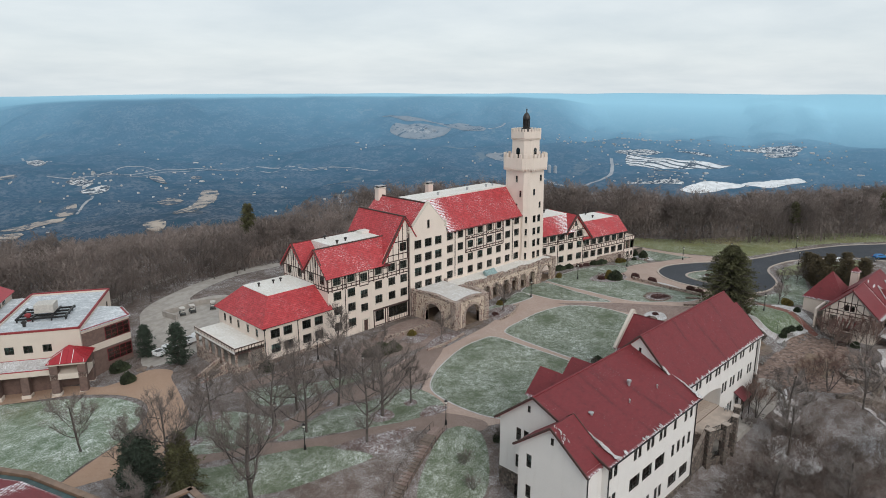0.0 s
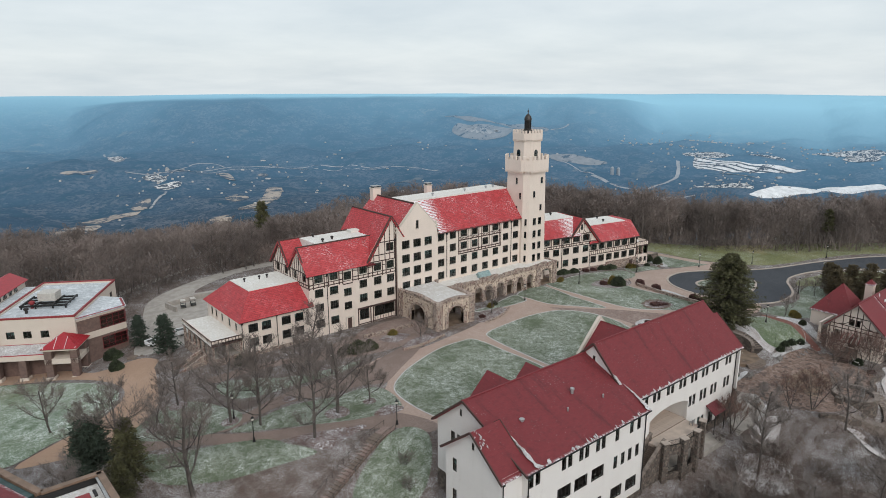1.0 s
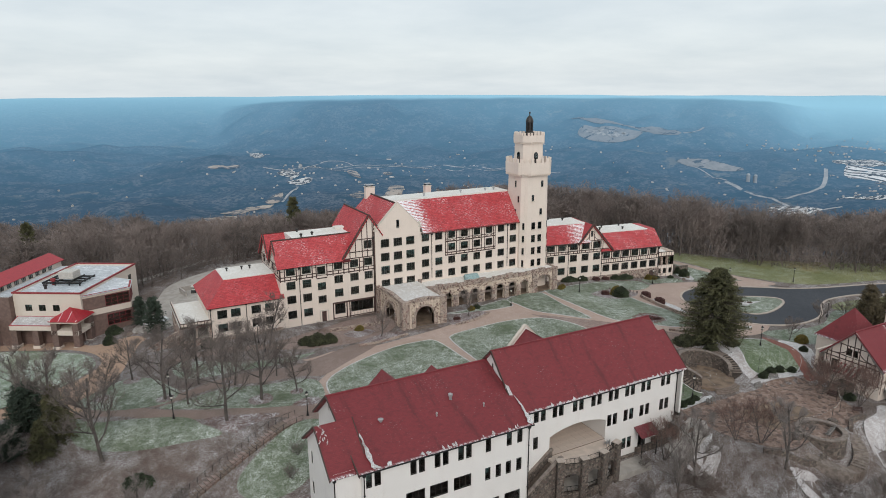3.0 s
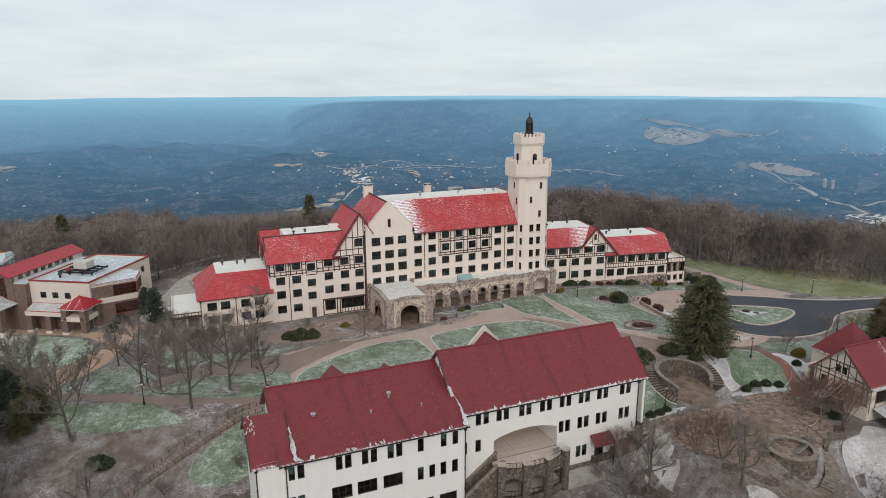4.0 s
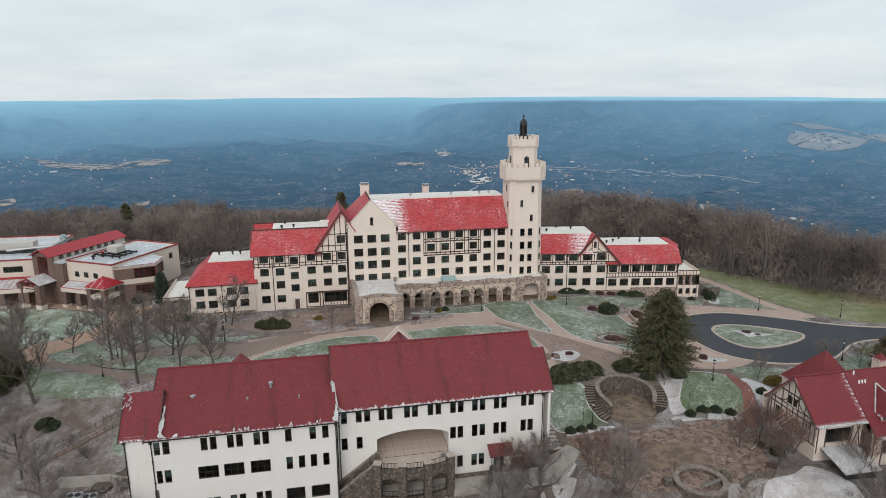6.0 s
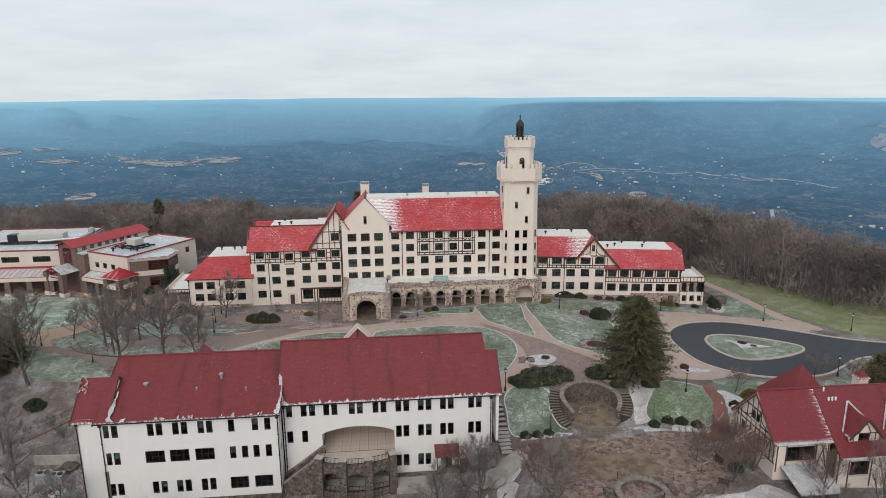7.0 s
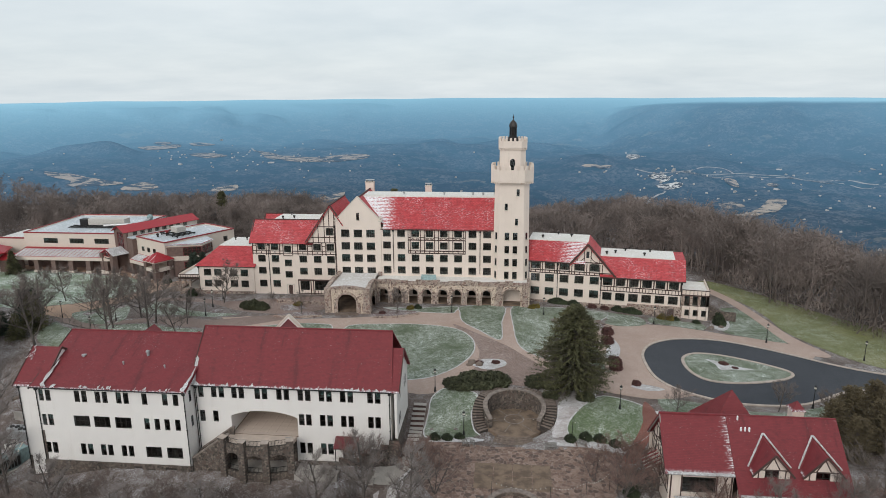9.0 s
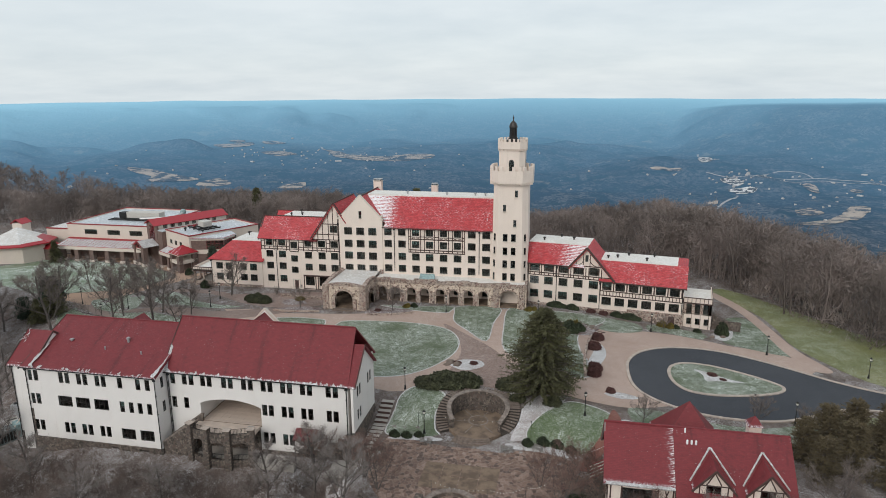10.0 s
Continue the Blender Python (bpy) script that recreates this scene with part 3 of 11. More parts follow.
def wall_mesh(w, z0, z1, holes=(), t=0.4, cuts=()):
    """A wall w long with rectangular holes (u0, u1, v0, v1) right through it; cuts: planes ((u, v), (nu, nv)) that trim it, as for a gable."""
    us = sorted({0.0, w, *[h for o in holes for h in o[:2]]})
    vs = sorted({z0, z1, *[h for o in holes for h in o[2:4]]})
    bm = bmesh.new()
    grid = {}

    def vert(u, y, v):
        k = (round(u, 4), y, round(v, 4))
        if k not in grid:
            grid[k] = bm.verts.new((u, y, v))
        return grid[k]

    def solid(i, j):
        if not (0 <= i < len(us) - 1 and 0 <= j < len(vs) - 1):
            return False
        cu, cv = (us[i] + us[i + 1]) / 2, (vs[j] + vs[j + 1]) / 2
        return not any(o[0] < cu < o[1] and o[2] < cv < o[3] for o in holes)

    for i in range(len(us) - 1):
        for j in range(len(vs) - 1):
            if not solid(i, j):
                continue
            a, b, c, d = us[i], us[i + 1], vs[j], vs[j + 1]
            bm.faces.new((vert(a, 0, c), vert(b, 0, c), vert(b, 0, d), vert(a, 0, d)))
            bm.faces.new((vert(a, t, d), vert(b, t, d), vert(b, t, c), vert(a, t, c)))
            if not solid(i - 1, j):
                bm.faces.new((vert(a, 0, c), vert(a, 0, d), vert(a, t, d), vert(a, t, c)))
            if not solid(i + 1, j):
                bm.faces.new((vert(b, 0, d), vert(b, 0, c), vert(b, t, c), vert(b, t, d)))
            if not solid(i, j - 1):
                bm.faces.new((vert(b, 0, c), vert(a, 0, c), vert(a, t, c), vert(b, t, c)))
            if not solid(i, j + 1):
                bm.faces.new((vert(a, 0, d), vert(b, 0, d), vert(b, t, d), vert(a, t, d)))
    for (u, v), (nu, nv) in cuts:
        bmesh.ops.bisect_plane(bm, geom=bm.verts[:] + bm.edges[:] + bm.faces[:], plane_co=(u, 0, v), plane_no=(nu, 0, nv), clear_outer=True)
    for v in bm.verts:
        v.co.x = min(max(v.co.x, 0.005), w - 0.005)
    return bm


def prism(outline, y0, y1):
    """An outline in (u, v), extruded through the wall from y0 to y1."""
    return add_ring_prism(bmesh.new(), [(u, y0, v) for u, v in outline], [(u, y1, v) for u, v in outline])


def arch_points(u0, u1, spring, rise, n=8):
    c, hw = (u0 + u1) / 2, (u1 - u0) / 2
    return [(c - hw * math.cos(math.pi * i / n), spring + rise * math.sin(math.pi * i / n)) for i in range(n + 1)]


def arcade_mesh(w, z0, z1, arches, t):
    """A wall from z0 to z1 with arched openings from its foot: (u0, u1, spring, rise)."""
    out = [(0.005, z1), (0.005, z0)]
    for u0, u1, s, r in arches:
        out += [(u0, z0)] + arch_points(u0, u1, s, r) + [(u1, z0)]
    out += [(w - 0.005, z0), (w - 0.005, z1)]
    return prism(out, 0.0, t)


window_cache = {}


def window_meshes(w, h, cols, rows, frame_mat):
    """Frame with glazing bars, the glass and the sill, with the opening's middle as origin."""
    key = (round(w, 2), round(h, 2), cols, rows, frame_mat)
    if key not in window_cache:
        e, half = 0.085, 0.032
        us = [-w / 2 + w * i / cols for i in range(cols + 1)]
        vs = [-h / 2 + h * j / rows for j in range(rows + 1)]
        lights = []
        for i in range(cols):
            for j in range(rows):
                mid = 0.06 if cols in (2, 4, 6) and i + 1 == cols // 2 else half
                mid0 = 0.06 if cols in (2, 4, 6) and i == cols // 2 else half
                lights.append((us[i] + (e if i == 0 else mid0) + w / 2, us[i + 1] - (e if i == cols - 1 else mid) + w / 2, vs[j] + (e if j == 0 else half), vs[j + 1] - (e if j == rows - 1 else half)))
        bm = wall_mesh(w, -h / 2, h / 2, lights, 0.09)
        bmesh.ops.translate(bm, verts=bm.verts, vec=(-w / 2, 0.08, 0))
        frame_me = to_mesh("window", bm, M[frame_mat])
        pane_me = to_mesh("pane", box(-w / 2 + 0.04, w / 2 - 0.04, 0.118, 0.13, -h / 2 + 0.04, h / 2 - 0.04), M["glass"])
        sill_me = to_mesh("sill", box(-w / 2 - 0.1, w / 2 + 0.1, -0.09, 0.12, -h / 2 - 0.16, -h / 2 - 0.004), M["cast"])
        blind_me = to_mesh("blind", box(-w / 2 + 0.06, w / 2 - 0.06, 0.2, 0.22, -h * 0.1, h / 2 - 0.06), M["curtain"])
        window_cache[key] = frame_me, pane_me, sill_me, blind_me
    return window_cache[key]


def window(parent, wall_frame, u, v, w, h, cols=2, rows=2, frame_mat="frame", sill=True, blind=False):
    f, p, s, b = window_meshes(w, h, cols, rows, frame_mat)
    ob = part("window", f, None, parent, place=wall_frame @ Matrix.Translation((u, 0, v)))
    part("pane", p, None, ob)
    if sill:
        part("sill", s, None, ob)
    if blind:
        part("blind", b, None, ob)
    return ob


unit_cube = {}


def beam(parent, wall_frame, u0, v0, u1, v1, width=0.24, proud=0.05, mat="timber", name="timber", depth=0.08):
    """A board on the wall's face from (u0, v0) to (u1, v1)."""
    if mat not in unit_cube:
        unit_cube[mat] = to_mesh(name, bevelled(box(-0.5, 0.5, -0.5, 0.5, -0.5, 0.5), 0.03), M[mat])
    ln = math.hypot(u1 - u0, v1 - v0)
    ang = math.degrees(math.atan2(v1 - v0, u1 - u0))
    place = wall_frame @ Matrix.Translation(((u0 + u1) / 2, -proud + depth / 2, (v0 + v1) / 2)) @ pose(0, 0, 0, 0, -ang, 0) @ Matrix.Diagonal((ln, depth, width, 1))
    return part(name, unit_cube[mat], None, parent, place=place)


def downpipe(parent, wall_frame, u, z0, z1, mat="metal_dark"):
    bm = bmesh.new()
    add_tube(bm, (u, -0.14, z0), (u, -0.14, z1 - 0.5), 0.075, n=6)
    add_box(bm, u - 0.2, u + 0.2, -0.32, -0.02, z1 - 0.6, z1)
    for v in (z0 + (z1 - z0) * i / 5 for i in range(1, 5)):
        add_box(bm, u - 0.12, u + 0.12, -0.2, -0.03, v - 0.04, v + 0.04)
    for v in bm.verts:
        v.co = wall_frame @ v.co
    return part("downpipe", bm, M[mat], parent)


# ---- the ground ----
def smooth(a, b, x):
    t = np.clip((np.asarray(x, float) - a) / (b - a), 0, 1)
    return t * t * (3 - 2 * t)


LATTICE = np.random.RandomState(8).rand(256, 256)


def fbm(x, y, size, octaves):
    """Smooth noise from 0 to 1 over the plan, its largest swells size metres apart."""
    x, y = np.asarray(x, float) / size, np.asarray(y, float) / size
    out, weight, total = 0.0, 1.0, 0.0
    for k in range(octaves):
        xi, yi = np.floor(x).astype(int), np.floor(y).astype(int)
        u, v = x - xi, y - yi
        u, v = u * u * (3 - 2 * u), v * v * (3 - 2 * v)
        a, b = LATTICE[xi % 256, yi % 256], LATTICE[(xi + 1) % 256, yi % 256]
        c, d = LATTICE[xi % 256, (yi + 1) % 256], LATTICE[(xi + 1) % 256, (yi + 1) % 256]
        out = out + weight * ((a * (1 - u) + b * u) * (1 - v) + (c * (1 - u) + d * u) * v)
        total, weight = total + weight, weight * 0.5
        x, y = x * 2.03 + 17.3, y * 2.03 + 5.1
    return out / total


# the far ridge by compass bearing: where its foot lies, and how high its top stands
RIDGE_AZ = (-60, 4, 7, 9, 10.5, 13, 17, 24, 40, 50, 54, 57, 60, 70, 95)
RIDGE_START = (3850, 3850, 3800, 3700, 3500, 3300, 3200, 3150, 3150, 3150, 3300, 3600, 3800, 3850, 3850)
RIDGE_TOP = (-48, -48, -56, -88, -80, -60, -46, -38, -36, -38, -54, -86, -66, -54, -48)


# the line where the open mountain top ends and the woods begin
EDGE_X = (-300, -60, 30, 60, 100, 140, 180, 193, 203, 210, 219, 232, 250, 275, 320, 420)
EDGE_Y = (110, 186, 186, 172, 168, 159, 150, 143, 123, 107, 94, 80, 66, 50, 28, -60)
AMPHI = (140.9, 49.5, 6.5)


def ground_z(x, y):
    """Height of the mountain top and the valley around it."""
    x, y = np.asarray(x, float), np.asarray(y, float)
    z = 1.2 + 0.5 * np.exp(-((x - 105) / 40) ** 2 - ((y - 98) / 14) ** 2)
    z = z - 2.3 * smooth(150, 195, x)
    wy = smooth(95, 140, y)
    z = z - 5.6 * smooth(75, 22, x) * wy - 1.2 * smooth(60, 30, x) * (1 - wy)
    fall = np.interp(x, (30, 47, 65, 76, 125, 150, 175, 220), (82, 74, 63, 56, 56, 50, 42, 30))
    d = np.maximum(0, fall - y)
    slope = np.where(d < 26, 0.34 * d, 8.84 + 0.22 * (d - 26))
    level = np.minimum(0.34 * d, 3.1) + 0.40 * np.maximum(0, 21.5 - y)
    level = level + np.clip(0.95 * (24.4 - y), 0, 3.6) * smooth(126, 132, x) * smooth(160, 152, x)
    w = smooth(121, 126, x)
    z = z - slope * (1 - w) - level * w
    edge = np.interp(x, EDGE_X, EDGE_Y)
    e = np.maximum(0, y - edge) + 0.9 * np.maximum(0, x - 330) + 0.9 * np.maximum(0, -220 - x)
    bend = 0.0010 + 0.0009 * (smooth(30, 60, x) * smooth(165, 135, x) + smooth(215, 245, x))
    z = z - np.where(e < 120, bend * e * e, bend * (14400 + 240 * (e - 120)) + 0.22 * (e - 120) * (0.0019 - bend) / 0.0009)
    z = z + 15 * smooth(-50, -170, x) * smooth(140, 230, y)
    # the bowl of the round theatre
    r = np.hypot(x - AMPHI[0], y - AMPHI[1])
    z = np.where(r < AMPHI[2], np.minimum(z, -1.95), z)
    # far country: a rolling wooded valley that climbs to a long flat-topped ridge, with fainter ridges behind
    rr = np.hypot(x - 60, y + 20)
    if not np.any(rr > 420):
        return z
    az = np.degrees(np.arctan2(x - 60, y + 20))
    rolling = 105 * (fbm(x, y, 560, 3) - 0.5) + 60 * (fbm(x + 900, y, 210, 3) - 0.5)
    floor = -322 + 78 * smooth(2200, 3600, rr) + rolling * (0.5 + 0.5 * smooth(500, 1400, rr)) * (0.55 + 0.45 * smooth(-12, 6, az))
    wander = 420 * (fbm(az * 40, az * 0 + 77, 260, 3) - 0.5)
    start = np.interp(az, RIDGE_AZ, RIDGE_START) + wander
    crest = np.interp(az, RIDGE_AZ, RIDGE_TOP) + 9 * (fbm(az * 40, az * 0 + 7, 90, 3) - 0.5)
    rise = smooth(start, start + 760, rr + 260 * (fbm(x, y, 300, 3) - 0.5))
    gullies = 30 * (fbm(x, y, 170, 3) - 0.5) * np.sin(rise * math.pi)
    ridge = floor * (1 - rise) + crest * rise + gullies
    mesa = 60 * smooth(0.50, 0.74, fbm(x * 0.5, y, 420, 3)) * smooth(3000, 3600, rr) * smooth(11, 4, az)
    mesa = np.minimum(ridge + mesa, -62 + 10 * fbm(x, y, 90, 2))
    back = np.where(rr > 3500, -330 + (298 + 10 * fbm(az * 40, az * 0 + 31, 160, 2)) * smooth(3300, 4720, rr), -400)
    far = np.maximum(np.maximum(ridge, mesa), back)
    return np.where(rr > 420, np.maximum(z, far), z)


def gz(x, y):
    return float(ground_z(x, y))


def outward(a, far, step, most):
    """Grid lines from a towards far, whose steps grow up to most."""
    out, sign = [], 1 if far > a else -1
    while abs(a - far) > most:
        step = min(step * 1.13, most)
        a += sign * step
        out.append(a)
    return out


def spread(lo, a, b, hi, step, most_lo, most_hi):
    return np.concatenate([outward(a, lo, step, most_lo)[::-1], np.arange(a, b + 0.01, step), outward(b, hi, step, most_hi)])


gx, gy = spread(-4600, -30, 285, 4700, 2.0, 30, 30), spread(-1500, -45, 186, 4720, 2.0, 120, 26)
GX, GY = np.meshgrid(gx, gy)
GZ = ground_z(GX, GY)
nx, ny = len(gx), len(gy)
ground_me = bpy.data.meshes.new("ground")
idx = np.arange(nx * ny).reshape(ny, nx)
quads = np.stack([idx[:-1, :-1], idx[:-1, 1:], idx[1:, 1:], idx[1:, :-1]], -1).reshape(-1, 4)
cx_, cy_ = GX[:-1, :-1].ravel(), GY[:-1, :-1].ravel()
inside = np.hypot(cx_ - 60, cy_ + 20) < 4760
quads, cx_, cy_ = quads[inside], cx_[inside], cy_[inside]
ground_me.from_pydata(np.stack([GX.ravel(), GY.ravel(), GZ.ravel()], 1).tolist(), [], quads.tolist())
ground_me.materials.append(M["litter"])
# far faces take the woods whose colour has haze blended in
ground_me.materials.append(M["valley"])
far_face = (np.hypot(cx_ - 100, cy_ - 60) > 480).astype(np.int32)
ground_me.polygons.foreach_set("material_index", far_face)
ground_me.polygons.foreach_set("use_smooth", np.ones(len(quads), bool))
ground = tagged(new("ground", ground_me), "brown leaf litter with thin snow on a mountain top above a hazy wooded valley", "ground", kind="structure")


def rounded(points, n=5, closed=True):
    """A smooth outline through the corners of a plan."""
    pts = [Vector((*p, 0)) for p in points]
    out, k = [], len(pts)
    for i in range(k if closed else k - 1):
        p0, p1, p2, p3 = (pts[(i + j) % k] if closed else pts[min(max(i + j, 0), k - 1)] for j in (-1, 0, 1, 2))
        for s in range(n):
            t = s / n
            out.append((0.5 * ((2 * p1) + (p2 - p0) * t + (2 * p0 - 5 * p1 + 4 * p2 - p3) * t * t + (3 * p1 - p0 - 3 * p2 + p3) * t ** 3)).to_2d())
    if not closed:
        out.append(pts[-1].to_2d())
    return [(p.x, p.y) for p in out]


def draped(name, outline, lift, mat, label="", category="", kind="structure", parent=None):
    """A sheet laid over the ground inside an outline."""
    bm = bmesh.new()
    f = bm.faces.new([bm.verts.new((x, y, 0)) for x, y in outline])
    bmesh.ops.triangulate(bm, faces=[f])
    xs, ys = [p[0] for p in outline], [p[1] for p in outline]
    for lines, lo, hi, axis in ((gx, min(xs), max(xs), 0), (gy, min(ys), max(ys), 1)):
        for c in lines:
            if lo < c < hi:
                co, no = [0, 0, 0], [0, 0, 0]
                co[axis], no[axis] = c, 1
                bmesh.ops.bisect_plane(bm, geom=bm.verts[:] + bm.edges[:] + bm.faces[:], plane_co=co, plane_no=no)
    for v in bm.verts:
        v.co.z = gz(v.co.x, v.co.y) + lift
    for f in bm.faces:
        if f.normal.z < 0:
            f.normal_flip()
        f.smooth = True
    me = bpy.data.meshes.new(name)
    bm.normal_update()
    bm.to_mesh(me)
    bm.free()
    me.materials.append(M[mat])
    ob = new(name, me)
    if parent is not None:
        return joined(ob, parent)
    return tagged(ob, label, category, kind=kind)


def ribbon(name, line, width, height, mat, label="", category="", closed=False, lift=0.0, parent=None, side=0.0):
    """A low strip with a rectangular section along a line on the ground, such as a kerb or a wall."""
    bm = bmesh.new()
    k = len(line)
    rings = []
    for i, (x, y) in enumerate(line):
        a = line[(i - 1) % k] if closed or i else line[0]
        b = line[(i + 1) % k] if closed or i < k - 1 else line[-1]
        d = Vector((b[0] - a[0], b[1] - a[1]))
        d = d.normalized() if d.length else Vector((1, 0))
        n = Vector((-d.y, d.x))
        z = gz(x, y) + lift
        e0, e1 = side * width - width / 2, side * width + width / 2
        rings.append([bm.verts.new(p) for p in ((x + n.x * e0, y + n.y * e0, z - 0.3), (x + n.x * e0, y + n.y * e0, z + height), (x + n.x * e1, y + n.y * e1, z + height), (x + n.x * e1, y + n.y * e1, z - 0.3))])
    for i in range(k if closed else k - 1):
        r, q = rings[i], rings[(i + 1) % k]
        for j in range(3):
            bm.faces.new((r[j], q[j], q[j + 1], r[j + 1]))
    if not closed:
        bm.faces.new(rings[0])
        bm.faces.new(rings[-1][::-1])
    if parent is not None:
        return part(name, bm, M[mat], parent)
    return tagged(new(name, to_mesh(name, bm, M[mat])), label, category, kind="structure")


# ---- paths, drive and lawns ----
# forecourt and walks: one field of pink-tan paving, lawns laid on it
draped("pavement", rounded([(70, 92), (84, 88), (97, 89), (108, 91), (125, 97), (146, 101), (152, 96), (158, 88), (163, 93), (176, 95), (184, 94), (190, 92), (198, 90), (204, 82), (190, 70), (170, 57), (160, 56), (150, 59), (141, 58), (133, 57), (124, 54), (110, 58), (98, 60), (80, 59), (70, 62), (66, 68), (71, 76), (76, 83)], 4), 0.03, "paver", "pink-tan aggregate paving of the forecourt and its walks", "pavement")
draped("brick_pavement", rounded([(127.5, 88), (134, 82), (139, 77), (142, 73), (148, 64), (150, 58), (145, 57), (138, 58.5), (133, 59), (134, 70), (133, 77), (129, 84)], 3), 0.045, "brickpave", "leaf-strewn brick walk between lawns", "pavement")
draped("north_walk", rounded([(36, 128), (44, 127), (46.6, 122), (45, 118.6), (43.4, 112), (42, 106.6), (40.2, 100), (37.8, 96.6), (34.8, 93.6), (32.4, 91.8), (34, 88), (24, 91), (18, 93), (24, 97), (31, 101), (36, 107), (37.5, 114), (34.5, 124), (27, 133), (10, 141), (-26, 145), (-26, 149), (10, 149), (30, 137)], 4), 0.037, "paver_tan", "orange-tan concrete walk curving past the arts building", "pavement")
draped("park_walk", rounded([(33, 89), (40, 86.2), (48, 79.4), (57, 74.5), (68, 70.5), (72, 63), (69.5, 61), (65.5, 66), (56, 71.6), (47.5, 76.0), (39, 83), (31, 87)], 4), 0.035, "paver_damp", "tan paved walk through the bare trees", "pavement")
draped("upper_walk", rounded([(44, 85.4), (50, 85.6), (56, 87.2), (63, 87.6), (70, 86.4), (75, 87.6), (81, 89.6), (88, 91), (88, 88), (80, 83.2), (74, 79.8), (70, 81.4), (64, 82.0), (60, 83.2), (55.7, 84.0), (50, 83.2), (45, 82.6)], 4), 0.04, "paver_damp", "damp brown paved walk along the wing", "pavement")
draped("wing_walk", rounded([(50, 100), (58, 99.5), (66, 97.5), (76, 92.5), (88, 91.5), (96, 96), (96, 104), (86, 104), (84, 97), (76, 95.6), (66, 100.5), (58, 102.2), (50, 103)], 4), 0.036, "brickpave", "brown paved walk along the hotel's wing", "pavement")

FROST = "short green grass under thin frost"
lawn_edges = {
    "lawn_west": [(73.6, 76.5), (78, 80.5), (84, 83.3), (91, 85.4), (97, 85.6), (100.2, 84.2), (101, 75), (101.2, 66), (99, 60.5), (88, 58.4), (77, 59.6), (73.6, 63), (72.6, 70)],
    "lawn_east": [(103.2, 83), (105, 85.6), (112, 86.6), (120, 87), (128, 85.2), (132, 80), (132.9, 74), (131.6, 68.5), (128.5, 63), (124, 59.2), (116, 57.6), (105, 58), (102.8, 62), (102.8, 74)],
    "lawn_triangle": [(128.4, 95.4), (128.6, 100), (138.6, 101.2), (138.4, 90), (138.2, 79.6), (133.5, 84.6), (129.4, 89.8)],
    "lawn_drive": [(141.0, 101.4), (148, 101.6), (156, 101.4), (163.5, 99.5), (160.5, 93), (157.5, 87), (158, 78), (160.5, 70), (158.6, 65.5), (152, 66), (147.5, 70), (142.4, 76), (141.0, 88)],
    "lawn_stage": [(126.2, 50), (126.5, 53.5), (129, 55.6), (132.5, 55.2), (134.6, 53), (133.6, 49.5), (134.2, 46), (135, 44.4), (128.6, 43.4), (126, 44.4)],
    "lawn_lamp": [(149.5, 46), (152, 50), (155.5, 54.6), (159, 54.6), (163, 52), (163.2, 47), (161.5, 43.4), (156, 41.2), (151, 42.6)],
    "lawn_porch": [(109.5, 97.2), (117, 97.6), (127, 99.8), (127.3, 96.5), (126, 94.8), (118, 95.0)],
}
for key, pts in lawn_edges.items():
    edge = rounded(pts, 4)
    draped("lawn", edge, 0.07, "lawn_lush" if key == "lawn_lamp" else "lawn", FROST + ", a lawn edged by walks", "lawn")
    ribbon("trim", edge, 0.24, 0.075, "snow", "thin line of snow along a lawn's edge", "snow", closed=True)
draped("lawn", rounded([(-30, 139), (-10, 142), (10, 139), (22, 136), (33, 124), (36.4, 113), (34.6, 106), (29.6, 100.4), (23, 97), (15, 94), (-5, 100), (-30, 110)], 4), 0.06, "lawn_arts", "patchy winter lawn before the arts building, green and frosted", "lawn")
draped("litter_bed", rounded([(38.5, 97.6), (43.4, 108), (47, 112), (50, 106), (58, 102), (66, 100), (75, 95), (82, 92), (76, 88.5), (66, 88.6), (56, 88.0), (48, 86.2), (44, 87)], 4), 0.034, "litter_damp", "damp leaf litter below the wing", "bed")
draped("lawn", rounded([(32.7, 91.6), (36.6, 94.8), (41.4, 97.6), (45.6, 95.0), (48.2, 89.6), (49.4, 85.8), (46.6, 83.0), (40.4, 84.6), (36.0, 87.4)], 4), 0.06, "lawn", FROST + " with young trees in mulch rings", "lawn")
draped("lawn", rounded([(51, 99.4), (56.5, 96.4), (61, 93.2), (69, 91.0), (76, 90.6), (70, 88.4), (62, 89.0), (55, 89.4), (50.6, 91.6), (49.4, 96)], 4), 0.06, "lawn", FROST + " under bare trees", "lawn")
draped("lawn", rounded([(45.8, 82.0), (50.5, 82.4), (55.7, 83.0), (60.3, 82.0), (64, 80.8), (69.5, 80.4), (72.2, 78.2), (72.2, 74), (70.6, 70.4), (65.7, 70.8), (60, 72.9), (52.2, 77.3), (47.8, 80.0)], 4), 0.06, "lawn", FROST + " between two walks", "lawn")
draped("lawn", rounded([(32.3, 85.6), (36.5, 82.4), (43.3, 79.5), (49.2, 75.8), (51.2, 72.0), (53.6, 68.2), (48.4, 69.8), (40.2, 72.8), (33, 78)], 4), 0.05, "lawn", FROST + " at the top of the slope", "lawn")
draped("snow_patch", rounded([(51.6, 73.4), (54.4, 73.0), (58.4, 71.4), (63.0, 69.2), (59.6, 68.0), (55.6, 67.4), (53.4, 69.4)], 4), 0.055, "bed", "mulch and thin snow round a tall tree", "snow")
